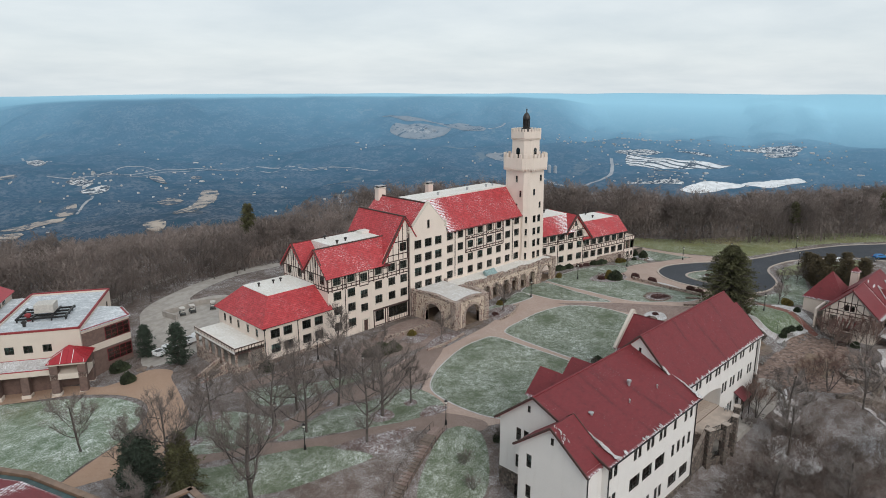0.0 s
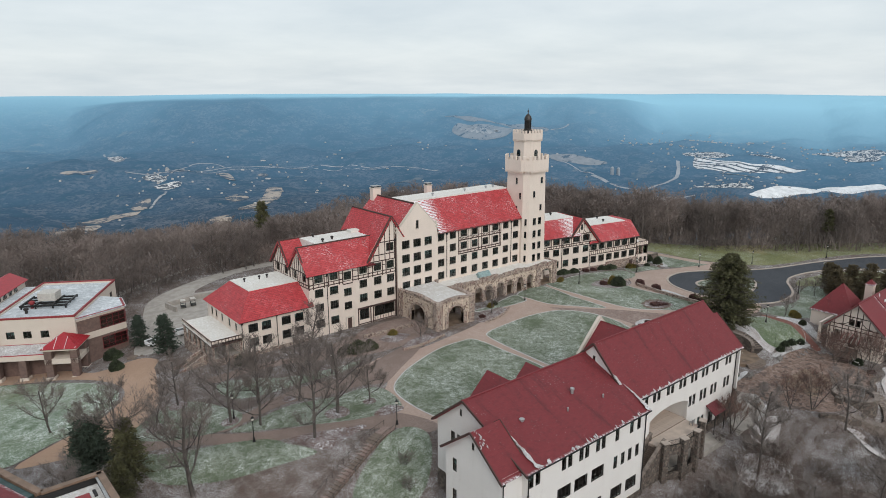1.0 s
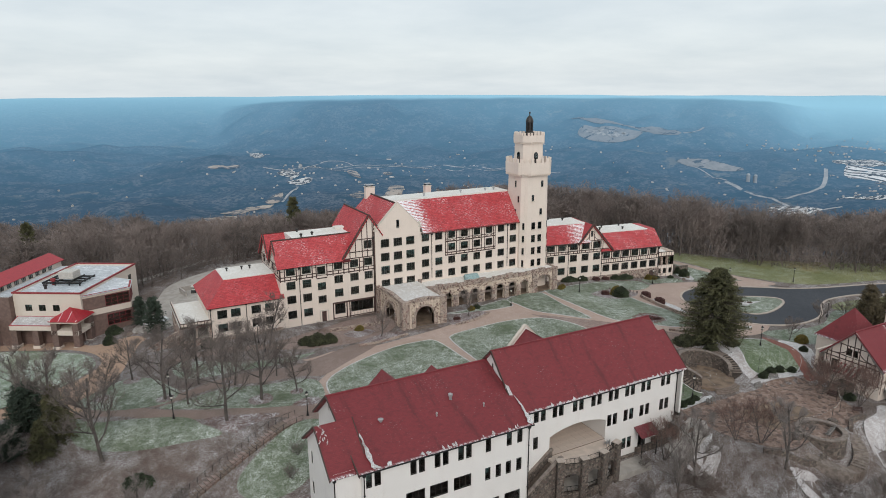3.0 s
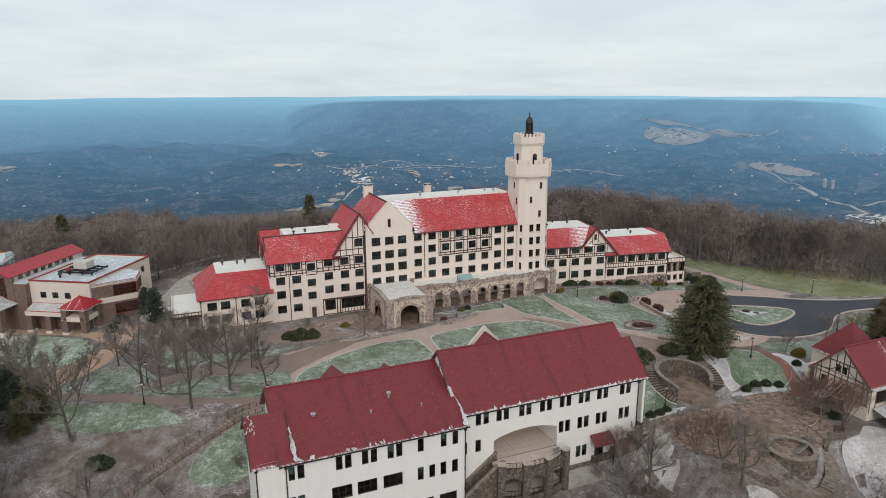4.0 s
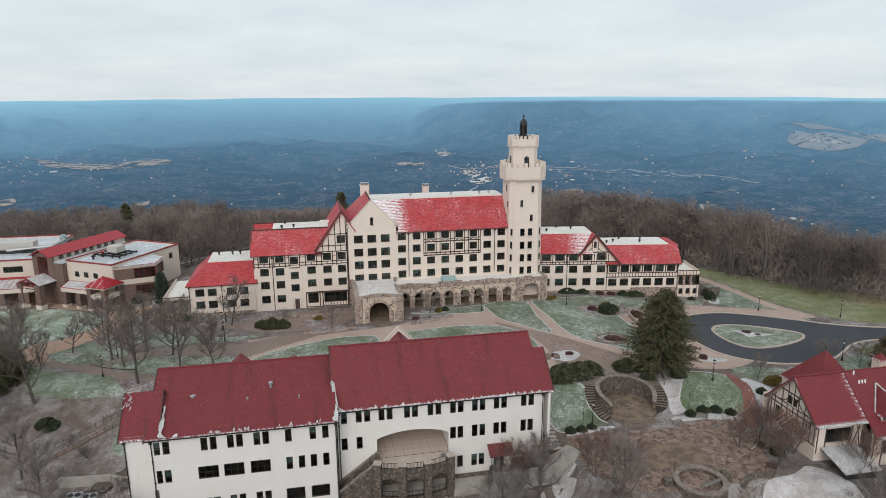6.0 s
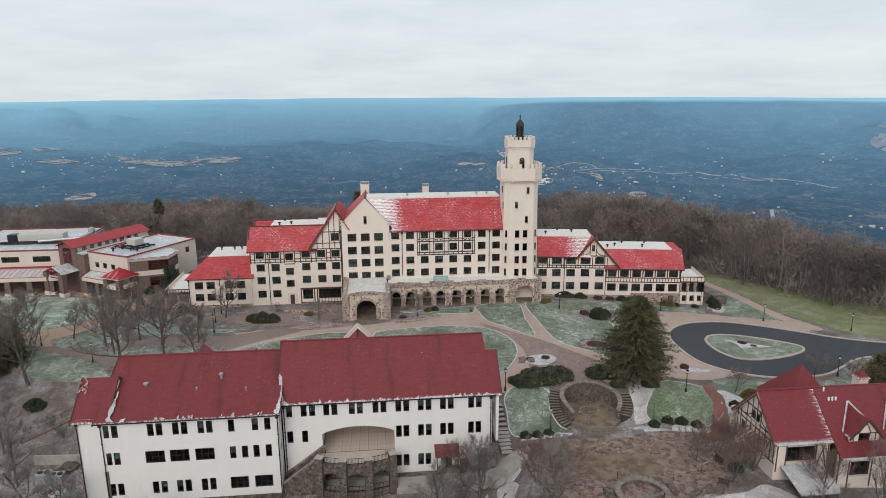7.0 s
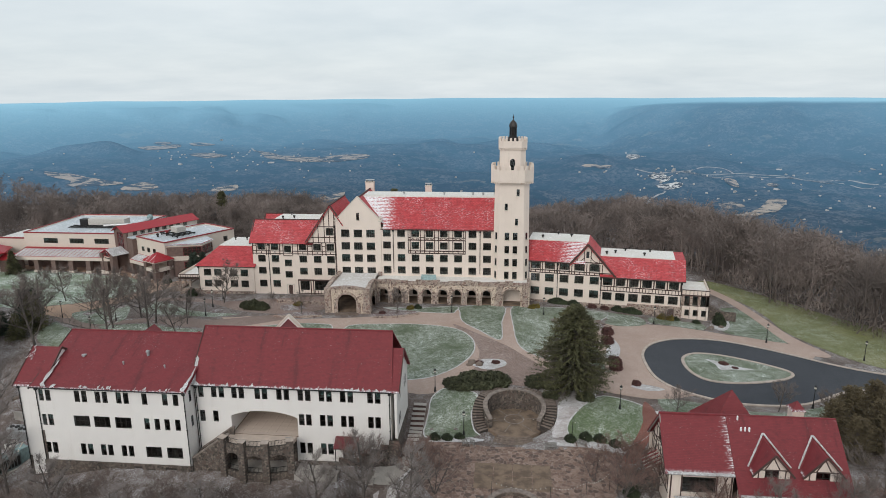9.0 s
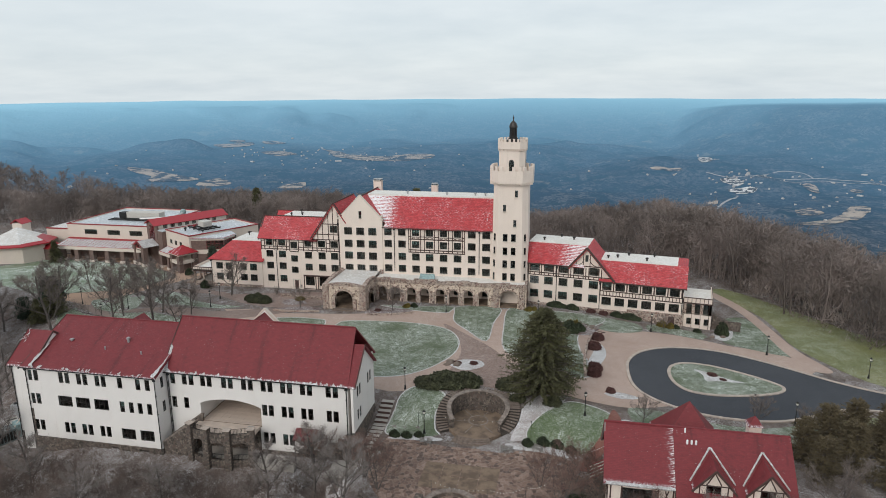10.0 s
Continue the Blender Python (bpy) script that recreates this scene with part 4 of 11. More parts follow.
for x, y, r in ((37.1, 91.4, 1.3), (42.4, 96.2, 1.5), (47.0, 84.9, 1.4), (61.5, 75.6, 2.0), (67.8, 75.6, 1.1), (57.6, 85.2, 1.1), (68.6, 92.4, 1.2)):
    draped("mulch_ring", rounded([(x + r * k * math.cos(a), y + r * k * math.sin(a)) for a, k in zip(np.arange(0, 6.2, 0.9), (1.0, 1.12, 0.9, 1.08, 1.15, 0.95, 1.05))], 3), 0.09, "bed", "mulch ring with snow round a tree", "bed")
draped("lawn", rounded([(66, 65), (69, 62.5), (67.5, 58), (62, 53.5), (56, 54), (53.5, 58), (57, 61.5)], 4), 0.05, "lawn", FROST + " on the slope beside the steps", "lawn")
draped("lawn", rounded([(173, 96), (178, 95.4), (184.5, 94.2), (185.5, 98.2), (178, 99.4), (173.5, 99.8)], 2), 0.06, "lawn", FROST + " before the end porch", "lawn")
draped("lawn", rounded([(157, 101.6), (165, 100.4), (171, 99), (171.5, 94.4), (166, 91.6), (162, 92.6), (163, 97)], 3), 0.06, "lawn", FROST + " on the bank before the wing", "lawn")
draped("lawn", rounded([(188.5, 101), (189, 94), (194, 91), (200, 88.5), (203, 89), (200.5, 97), (199, 106), (196, 112), (190, 108)], 3), 0.05, "lawn", FROST + " beside the curved walk", "lawn")
draped("lawn", rounded([(203, 96), (206, 88), (212, 78), (222, 73), (240, 68), (256, 60), (272, 48), (282, 56), (262, 78), (240, 92), (222, 104), (212, 118), (203, 130), (196, 136), (193, 130), (200, 117), (202.5, 106)], 4), 0.05, "lawn_green", "open winter grass slope between the drive and the woods", "lawn")
draped("pavement", rounded([(190, 134), (194, 131.5), (199, 119), (201.6, 104), (203.4, 92), (207, 82), (203, 82), (200.4, 91), (199, 103), (196.6, 117), (192, 129)], 4), 0.06, "paver", "tan walk curving down from the end porch", "pavement")

# the oval drive and its island
drive = rounded([(166.9, 72), (167.6, 77), (170.2, 82), (175, 86), (181, 88), (187, 88), (193, 85.6), (199.4, 81.4), (206, 76.6), (214, 72.8), (231, 67.5), (249, 60), (262, 51), (274, 40), (262, 33), (250, 36), (240, 42), (236, 52), (228, 58), (219, 63.6), (208, 65.6), (201.6, 64.4), (197, 61.6), (192, 58.8), (186, 57.4), (179, 57.2), (173.5, 58.8), (169.6, 61.4), (167.4, 65.4)], 5)
draped("road", drive, 0.06, "asphalt", "smooth dark grey asphalt of an oval drive", "road")
ribbon("kerb", drive, 0.55, 0.2, "kerb", "pale concrete kerb round the drive", "kerb", closed=True)
island = rounded([(174.8, 73.4), (176, 77), (179, 79.2), (184, 79.2), (189.6, 77), (194, 74), (195.2, 71.8), (193.4, 69.6), (188.4, 67.4), (182.2, 65.8), (177.6, 66), (175.3, 68.8)], 5)
draped("lawn", island, 0.18, "lawn", FROST + " on the teardrop island in the drive", "lawn")
ribbon("kerb", island, 0.6, 0.24, "kerb", "pale concrete kerb round the island", "kerb", closed=True)
draped("snow_patch", rounded([(179.8, 76.4), (182.4, 75.6), (185.4, 73.8), (188.6, 72.6), (184.4, 72.2), (181.4, 71.6), (181.2, 74.2)], 3), 0.21, "snow", "patch of snow on the island bed", "snow")
draped("lawn", rounded([(212, 62), (222, 59.5), (230, 54.5), (235, 48), (228, 46), (214, 52), (203, 58), (200, 61), (205, 63)], 3), 0.05, "lawn_green", "winter grass between the drive and the cottage", "lawn")

# beds, patches of snow, red brick path
draped("snow_patch", rounded([(162, 59.8), (165, 61.2), (168.2, 59.9), (165, 58.6)], 4), 0.07, "snow", "lens of snow round a drain", "snow")
draped("planting_bed", rounded([(132.6, 66.4), (135, 69), (138.6, 69), (139.4, 66.4), (136, 64)], 4), 0.09, "snow", "round planting bed rimmed with snow", "bed")
draped("planting_bed", rounded([(86, 91.2), (91, 92.8), (95.6, 92.4), (95.4, 90.4), (90, 89.6), (85.4, 89.4)], 3), 0.10, "bed", "mulch bed with snow in a stone edging", "bed")
draped("planting_bed", rounded([(107.4, 92), (111, 94.8), (117, 95.4), (118.4, 93.4), (114, 91.4), (108.4, 90.2)], 3), 0.10, "bed", "mulch bed with snow in a stone edging", "bed")
draped("planting_bed", rounded([(84, 96.8), (88, 97.6), (91, 95), (86, 93.2)], 2), 0.10, "bed", "mulch bed with snow beside the walk", "bed")
draped("planting_bed", rounded([(149.8, 93.2), (154, 94.6), (159, 94.0), (162, 89.4), (158.4, 87.2), (153.2, 87.4), (150.6, 90)], 3), 0.10, "bed", "mulch bed with snow on the lawn", "bed")
draped("planting_bed", rounded([(146.2, 74.4), (149, 76.2), (152, 75.8), (153.2, 72.4), (152.4, 70.2), (148.4, 70.6), (146.4, 72.6)], 3), 0.12, "bed", "leafy bed ringed with low stones", "bed")
draped("snow_patch", rounded([(147.0, 44.0), (148.0, 48), (148.6, 52), (152, 57.4), (155.4, 55.4), (152.4, 50.4), (150.6, 45.0)], 3), 0.06, "snow_slope", "snow and mulch under the big conifer", "snow")
draped("snow_patch", rounded([(160.6, 70), (162.8, 76), (163.0, 81), (161.4, 84), (160.4, 78), (159, 71)], 3), 0.08, "snow", "strip of snow between shrubs", "snow")
draped("snow_patch", rounded([(186.8, 97), (189, 101), (192, 104), (192, 99), (189.4, 94.8)], 3), 0.09, "snow", "snow patch beside rocks", "snow")
draped("snow_patch", rounded([(148.6, 22), (151, 24.6), (156, 25.4), (160, 27), (163, 22), (161, 14), (156, 9), (150, 11), (148, 16)], 3), 0.05, "snow_slope", "snow over litter on the slope below the cottage", "snow")
draped("snow_patch", rounded([(127.5, 22), (131, 22.6), (134, 20.6), (136, 17), (138, 12), (132, 10), (127, 14), (125.5, 18)], 3), 0.05, "snow_slope", "snow over litter below the patio", "snow")
draped("snow_patch", rounded([(108, 30), (112, 32.5), (117, 31.5), (119, 27.5), (114, 24), (109, 25.5)], 3), 0.05, "snow_slope", "snow over litter below the hall", "snow")
draped("snow_patch", rounded([(119.5, 33.8), (122.5, 35.0), (124.5, 32), (121.5, 30.2)], 3), 0.05, "snow_slope", "snow over litter beside the landing", "snow")
draped("snow_patch", rounded([(136.4, 23), (137.4, 21), (140, 20.4), (143, 20.4), (145, 22), (144.6, 20), (141, 19), (137.2, 19.8)], 3), 0.06, "snow", "snow between the drum and its steps", "snow")
draped("snow_patch", rounded([(123, 34.5), (124.6, 35.6), (125.4, 34.4), (124, 33.6)], 3), 0.06, "snow", "patch of snow by the steps", "snow")
draped("snow_patch", rounded([(52, 47), (58, 52), (63, 51), (62, 46), (56, 42)], 3), 0.05, "bed", "snow-streaked rocks below the lawn", "snow")
draped("snow_patch", rounded([(69, 72.6), (71.2, 70.2), (68.6, 69.4), (65.6, 71)], 3), 0.09, "bed", "mulch ring with snow round a tree", "snow")
draped("path", rounded([(163.5, 54.2), (164.6, 49), (162.6, 44), (160.2, 40.2), (158.8, 38.4), (157.4, 39.4), (159.4, 42.4), (161.6, 46.4), (162.2, 50)], 3), 0.09, "redbrick", "curved red brick garden path", "path")
draped("path", rounded([(163.4, 45), (163.8, 50), (166, 51), (168, 47), (165, 42), (161.4, 39.6)], 3), 0.07, "snow", "snowy grass beside the brick path", "lawn")

# north service road and lot
draped("service_road", rounded([(44, 130), (48, 140), (52, 152), (56, 160.5), (66, 165), (84, 170), (98, 170.5), (98, 166.5), (84, 166), (72, 161), (66, 156), (74, 152), (74, 134), (62, 128), (50, 126)], 3), 0.03, "concrete", "grey concrete service road and parking behind the wing", "road")
draped("service_road", rounded([(30, 170), (56, 176), (84, 182), (110, 178), (110, 176), (84, 179.4), (56, 173), (30, 167)], 3), 0.03, "concrete", "narrow lane along the edge of the woods", "road")

# patio of the theatre
draped("patio", rounded([(127, 43), (131, 42.6), (137, 41.6), (145.6, 42), (150, 42), (156, 40.6), (158.4, 37), (155, 30), (153, 26.2), (149, 25), (143, 25), (137, 25), (132.5, 25.2), (129, 28), (126.5, 34)], 3), 0.05, "flag", "irregular brown flagstone patio", "patio")
draped("snow_patch", rounded([(127, 42.2), (129, 43.4), (132, 43.4), (135.4, 44.0), (135.6, 43.0), (131, 42.4)], 3), 0.10, "snow", "strip of snow under low bushes", "snow")
draped("snow_patch", rounded([(146.6, 43.4), (150, 43.2), (154, 42.6), (158, 41.2), (157.8, 40.4), (153, 41.6), (147, 42.4)], 3), 0.10, "snow", "strip of snow under low bushes", "snow")
draped("lawn", rounded([(166, 55.6), (172, 56.0), (180, 54.6), (188, 55.4), (195, 58.4), (200, 59.6), (204, 56), (198, 53), (189, 49.6), (180, 46.6), (172, 46.4), (167, 50)], 3), 0.05, "lawn", FROST + " between the drive and the cottage", "lawn")
# ---- the hotel: long half-timbered range with a tower ----
hotel = thing("hotel_building", (110, 112, 1.2), "large cream stucco hotel with red tile roofs and dark half-timbering", "building")
rnd = random.Random(4)


def roof(parent, pts, mat="tile", thick=0.22, m=None, name="roof"):
    return part(name, slab(pts, thick, m), M[mat], parent)


def windows_row(parent, fr, us, v, w, h, holes, **kw):
    for u in us:
        holes.append((u - w / 2, u + w / 2, v - h / 2, v + h / 2))
        window(parent, fr, u, v, w, h, blind=rnd.random() < 0.22, **kw)


# west low wing, hipped
fb = turned(58.6, 106.7, 0)
holes = []
for v in (7.0, 4.0):
    windows_row(hotel, fb, (2.4, 5.2, 9.5, 12.4), v, 2.0, 1.8, holes, cols=4, rows=2)
part("wall", wall_mesh(15.0, -1.5, 9.0, holes), M["cream"], hotel, place=fb)
fbw = turned(58.6, 124.9, 0, -90)
holes = []
windows_row(hotel, fbw, (2.6, 5.0, 8.2, 12.0, 15.4), 7.0, 0.95, 1.6, holes, cols=1, rows=2)
part("wall", wall_mesh(18.2, -3, 9.0, holes), M["cream"], hotel, place=fbw)
part("wall", wall_mesh(15.0, -3, 9.0), M["cream"], hotel, place=turned(73.6, 124.9, 0, 180))
part("plinth", box(58.4, 73.6, 106.45, 106.7, -1.5, 2.0), M["stone"], hotel)
B0, B1 = (57.9, 106.0, 8.8), (57.9, 125.5, 8.8)
T0, T1, T2, T3 = (62.7, 111.7, 13.1), (62.7, 121.3, 13.1), (74.6, 121.3, 13.1), (74.6, 111.7, 13.1)
roof(hotel, [B0, (74.2, 106.0, 8.8), T3, T0])
roof(hotel, [B1, B0, T0, T1])
roof(hotel, [(74.2, 125.5, 8.8), B1, T1, T2])
part("flat_roof", box(62.6, 74.2, 111.6, 121.4, 12.6, 13.16), M["membrane"], hotel, "white flat roof membrane")
downpipe(hotel, fb, 7.4, 1.0, 9.0)
downpipe(hotel, fb, 0.05, 1.0, 8.8)
for x in (64.5, 67.8, 69.6):
    bm = lathe([(0.16, 13.1), (0.16, 13.7), (0.3, 13.72), (0.3, 13.95), (0.1, 14.0)], 8, x, 116.5 + (x % 1.7))
    part("roof_vent", bm, M["bronze"], hotel)

# west end porch
pw = turned(52.6, 107.0, 0)
bm = box(52.5, 58.6, 107.0, 123.6, 5.1, 5.5)
part("flat_roof", bm, M["membrane"], hotel, "white flat porch roof")
for fr, ln in ((pw, 6.1), (turned(52.6, 123.6, 0, -90), 16.6)):
    part("parapet", wall_mesh(ln, 5.0, 6.15, (), 0.2), M["cream"], hotel, place=fr)
    beam(hotel, fr, 0, 5.05, ln, 5.05, 0.32, 0.06)
    beam(hotel, fr, 0, 6.15, ln, 6.15, 0.2, 0.08)
    k = int(ln / 0.62)
    for i in range(k + 1):
        beam(hotel, fr, ln * i / k, 5.2, ln * i / k, 6.05, 0.12)
    kk = max(2, int(ln / 2.4))
    for i in range(kk + 1):
        u = 0.3 + (ln - 0.6) * i / kk
        c = fr @ Vector((u, 0.3, 0))
        part("column", lathe([(0.32, -2.0), (0.3, 2.2), (0.28, 4.7), (0.36, 4.75), (0.36, 4.95)], 8, c.x, c.y), M["stone"], hotel)
    part("base_wall", wall_mesh(ln, -5.0, 2.2, (), 0.5), M["stone"], hotel, place=fr)
part("porch_floor", box(52.8, 58.5, 107.2, 123.4, 1.6, 1.9), M["concrete"], hotel)

# middle wing and its tall timbered gable
fc = turned(73.6, 106.9, 0)
cu = [2.4, 6.0, 9.4, 13.4, 17.2, 20.7]
holes = []
for v in (14.2, 11.0, 7.75):
    windows_row(hotel, fc, [cu[i] for i in (0, 1, 3, 4, 5)], v, 2.0, 1.8, holes, cols=4, rows=2)
windows_row(hotel, fc, cu[:2], 4.25, 2.0, 1.8, holes, cols=4, rows=2)
windows_row(hotel, fc, [cu[2]], 13.6, 1.9, 1.8, holes, cols=4, rows=2)
windows_row(hotel, fc, [cu[2]], 9.9, 1.9, 1.7, holes, cols=4, rows=2)
windows_row(hotel, fc, [cu[2]], 6.8, 1.9, 1.7, holes, cols=4, rows=2)
windows_row(hotel, fc, [cu[5]], 18.3, 2.0, 1.9, holes, cols=4, rows=2)
windows_row(hotel, fc, [13.5], 3.9, 2.5, 2.5, holes, cols=4, rows=3, sill=False)
windows_row(hotel, fc, [18.9], 3.9, 5.6, 2.5, holes, cols=6, rows=2, sill=False)
holes.append((9.1, 10.2, 1.4, 3.9))
apex_u, apex_v = 21.0, 25.0
slope_n = Vector((-(apex_v - 15.6), apex_u - 14.4)).normalized()
bm = wall_mesh(22.4, -1.0, 25.2, holes, 0.4, cuts=())
bmesh.ops.bisect_plane(bm, geom=bm.verts[:] + bm.edges[:] + bm.faces[:], plane_co=(14.4, 0, 15.6), plane_no=(slope_n.x, 0, slope_n.y), clear_outer=False)
bmesh.ops.delete(bm, geom=[f for f in bm.faces if (f.calc_center_median() - Vector((14.4, 0, 15.6))).dot(Vector((slope_n.x, 0, slope_n.y))) > 0.001 and f.calc_center_median().z > 15.5], context="FACES")
bmesh.ops.bisect_plane(bm, geom=bm.verts[:] + bm.edges[:] + bm.faces[:], plane_co=(apex_u, 0, apex_v), plane_no=(-slope_n.x, 0, slope_n.y), clear_outer=True)
bmesh.ops.delete(bm, geom=[f for f in bm.faces if f.calc_center_median().z > 15.62 and f.calc_center_median().x < 14.4], context="FACES")
part("wall", bm, M["cream"], hotel, place=fc)
part("door", box(9.1, 10.2, 0.12, 0.2, 1.4, 3.9), M["timber"], hotel, "dark panelled side door", place=fc)
beam(hotel, fc, 8.6, 4.1, 10.7, 4.1, 0.3, 0.06, "cast", "lintel")
for u in (8.7, 10.6):
    beam(hotel, fc, u, 1.4, u, 4.1, 0.3, 0.06, "cast", "lintel")
# dark shop window frame
beam(hotel, fc, 11.7, 5.35, 22.0, 5.35, 0.4, 0.1)
for u in (11.85, 15.1, 15.8, 21.9):
    beam(hotel, fc, u, 1.2, u, 5.2, 0.26, 0.08)
beam(hotel, fc, 11.8, 1.7, 22.0, 1.7, 0.22, 0.06)
for i in range(8):
    beam(hotel, fc, 16.2 + i * 0.75, 1.75, 16.2 + i * 0.75, 2.6, 0.12, 0.05)
# timber bands of the upper floor
for v in (13.05, 12.35):
    beam(hotel, fc, 0, v, 8.2, v, 0.22)
    beam(hotel, fc, 10.7, v, 22.4, v, 0.22)
for v in (12.5, 11.8):
    beam(hotel, fc, 8.2, v, 10.7, v, 0.22)
beam(hotel, fc, 0, 15.35, 14.6, 15.35, 0.3)
for u in (0.12, 1.1, 3.7, 4.7, 7.3, 8.2, 10.7, 12.1, 14.7, 15.9, 18.5, 19.5, 22.1):
    beam(hotel, fc, u, 12.0, u, 15.4, 0.24)
for u in (2.4, 6.0, 13.4, 17.2, 20.7):
    beam(hotel, fc, u, 12.4, u, 13.05, 0.2)
for u0, u1 in ((0.1, 1.1), (3.7, 4.7), (7.3, 8.2), (10.7, 12.1), (14.7, 15.9), (18.5, 19.5)):
    beam(hotel, fc, u0, 14.4, u1, 14.4, 0.14)
for u, top in ((14.9, 16.2), (16.3, 18.2), (17.7, 20.2), (19.3, 22.3), (20.6, 24.3), (21.9, 23.4)):
    beam(hotel, fc, u, 15.4, u, top, 0.2)
for v in (15.4, 16.8):
    beam(hotel, fc, 14.5 + max(0, v - 15.6) * 0.68, v, 22.3, v, 0.22)
beam(hotel, fc, 17.1, 19.6, 22.3, 19.6, 0.22)
beam(hotel, fc, 14.1, 15.2, 21.05, 25.2, 0.4, 0.45, depth=0.3)
beam(hotel, fc, 21.0, 25.2, 23.2, 22.0, 0.4, 0.45, depth=0.3)
beam(hotel, fc, 22.25, 1.0, 22.25, 23.0, 0.25, 0.08)
downpipe(hotel, fc, 4.3, 1.0, 15.2)
downpipe(hotel, fc, 22.0, 1.0, 20.0)
# gabled west end of the middle wing
fcw = turned(73.6, 123.2, 0, -90)
for u0, ua, ha in ((0.0, 4.1, 20.3), (8.2, 12.35, 20.3)):
    w = 8.1
    fr = fcw @ Matrix.Translation((u0, 0, 0))
    holes = []
    windows_row(hotel, fr, [4.1], 17.6, 0.6, 1.6, holes, cols=1, rows=2, sill=False)
    windows_row(hotel, fr, [2.2, 6.2], 14.4, 1.6, 1.7, holes, cols=2, rows=2)
    a = Vector((-(ha - 15.2), 4.1)).normalized()
    bm = wall_mesh(w, 4.0, ha, holes, 0.35, cuts=(((0, 15.2), (a.x, a.y)), ((w, 15.2), (-a.x, a.y))))
    part("wall", bm, M["cream"], hotel, place=fr)
    beam(hotel, fr, -0.5, 14.9, 4.1, 20.55, 0.4, 0.5, depth=0.3)
    beam(hotel, fr, 4.1, 20.55, 8.6, 14.9, 0.4, 0.5, depth=0.3)
    for v in (15.4, 13.1, 12.4):
        beam(hotel, fr, 0.1, v, 8.0, v, 0.2)
    for u, t in ((0.1, 15.3), (1.2, 16.6), (2.3, 17.9), (3.3, 19.0), (4.1, 19.8), (4.9, 19.0), (6.0, 17.8), (7.0, 16.6), (8.0, 15.3)):
        beam(hotel, fr, u, 12.4, u, t, 0.18)
part("wall", wall_mesh(22.4, -3, 15.5), M["cream"], hotel, place=turned(96.0, 123.2, 0, 180))
# its roofs: two ridges with a white flat between
for y_e, y_r, y_v in ((106.2, 110.85, 115.1), (123.9, 119.1, 114.9)):
    roof(hotel, [(73.0, y_e, 15.2), (88.0, y_e, 15.2), (91.6, y_r, 20.55), (73.0, y_r, 20.55)], "tile_dust" if y_e < 110 else "tile")
    roof(hotel, [(73.0, y_v, 15.6), (80.0, y_v, 15.6), (80.0, y_r, 20.5), (73.0, y_r, 20.5)])
    part("ridge_cap", bevelled(box(73.0, 93.2, y_r - 0.16, y_r + 0.16, 20.45, 20.72), 0.06), M["timber"], hotel)
part("flat_roof", box(78.2, 94.5, 110.95, 119.0, 16.0, 20.5), M["membrane"], hotel, "white flat roof between two ridges")
part("roof_hatch", bevelled(box(89.6, 92.2, 115.6, 117.6, 20.4, 21.1), 0.06), M["membrane"], hotel)
for x, y in ((80.4, 112.4), (83.2, 113.2), (81.0, 117.8)):
    part("roof_vent", lathe([(0.2, 20.4), (0.2, 20.9), (0.36, 20.95), (0.36, 21.2), (0.1, 21.3)], 8, x, y), M["bronze"], hotel)
# tall cross roof
roof(hotel, [(87.7, 106.3, 14.9), (94.6, 106.3, 25.1), (94.6, 122.8, 25.1), (87.7, 122.8, 14.9)])
roof(hotel, [(98.0, 106.3, 20.1), (94.6, 106.3, 25.1), (94.6, 122.8, 25.1), (98.0, 122.8, 20.1)])
part("ridge_cap", bevelled(box(94.42, 94.78, 106.3, 122.8, 25.0, 25.3), 0.06), M["timber"], hotel)
beam(hotel, turned(0, 106.6, 0), 87.6, 15.1, 89.8, 15.1, 0.34, 0.55, "tile", "roof_foot", 1.1)

# stucco gable block
fe = turned(96.0, 106.5, 0)
holes = []
for v in (18.1, 14.8, 11.65, 8.3):
    windows_row(hotel, fe, (2.45, 5.7, 8.95), v, 2.15, 1.9, holes, cols=4, rows=2)
windows_row(hotel, fe, [5.8], 22.4, 0.75, 1.9, holes, cols=1, rows=2)
a = Vector((-6.0, 5.8)).normalized()
bm = wall_mesh(11.6, 0.8, 27.6, holes, 0.5, cuts=(((0, 21.5), (a.x, a.y)), ((11.6, 21.5), (-a.x, a.y))))
part("wall", bm, M["cream"], hotel, place=fe)
for u0, v0, u1, v1 in ((-0.15, 21.35, 5.8, 27.5), (5.8, 27.5, 11.75, 21.35)):
    beam(hotel, fe, u0, v0, u1, v1, 0.22, 0.06, "cast", "coping", 0.7)
for u in (0.1, 11.5):
    beam(hotel, fe, u - 0.5, 21.3, u + 0.5, 21.3, 0.35, 0.1, "cast", "kneeler", 0.7)
    part("finial", lathe([(0.2, 21.45), (0.14, 21.7), (0.34, 21.95), (0.36, 22.2), (0.2, 22.45), (0.04, 22.6)], 10, 96 + u, 106.75), M["cast"], hotel)
for u in (0.35, 11.2):
    part("buttress", bevelled(box(96 + u - 0.45, 96 + u + 0.45, 106.0, 106.5, 1.0, 8.2), 0.05), M["stone"], hotel)
part("wall", wall_mesh(18.0, 10, 21.5), M["cream"], hotel, place=turned(96.0, 124.5, 0, -90))
roof(hotel, [(95.7, 106.9, 21.0), (101.8, 106.9, 27.1), (101.8, 124.6, 27.1), (95.7, 124.6, 21.0)], "tile_dust")
roof(hotel, [(107.9, 106.9, 21.0), (101.8, 106.9, 27.1), (101.8, 124.6, 27.1), (107.9, 124.6, 21.0)])
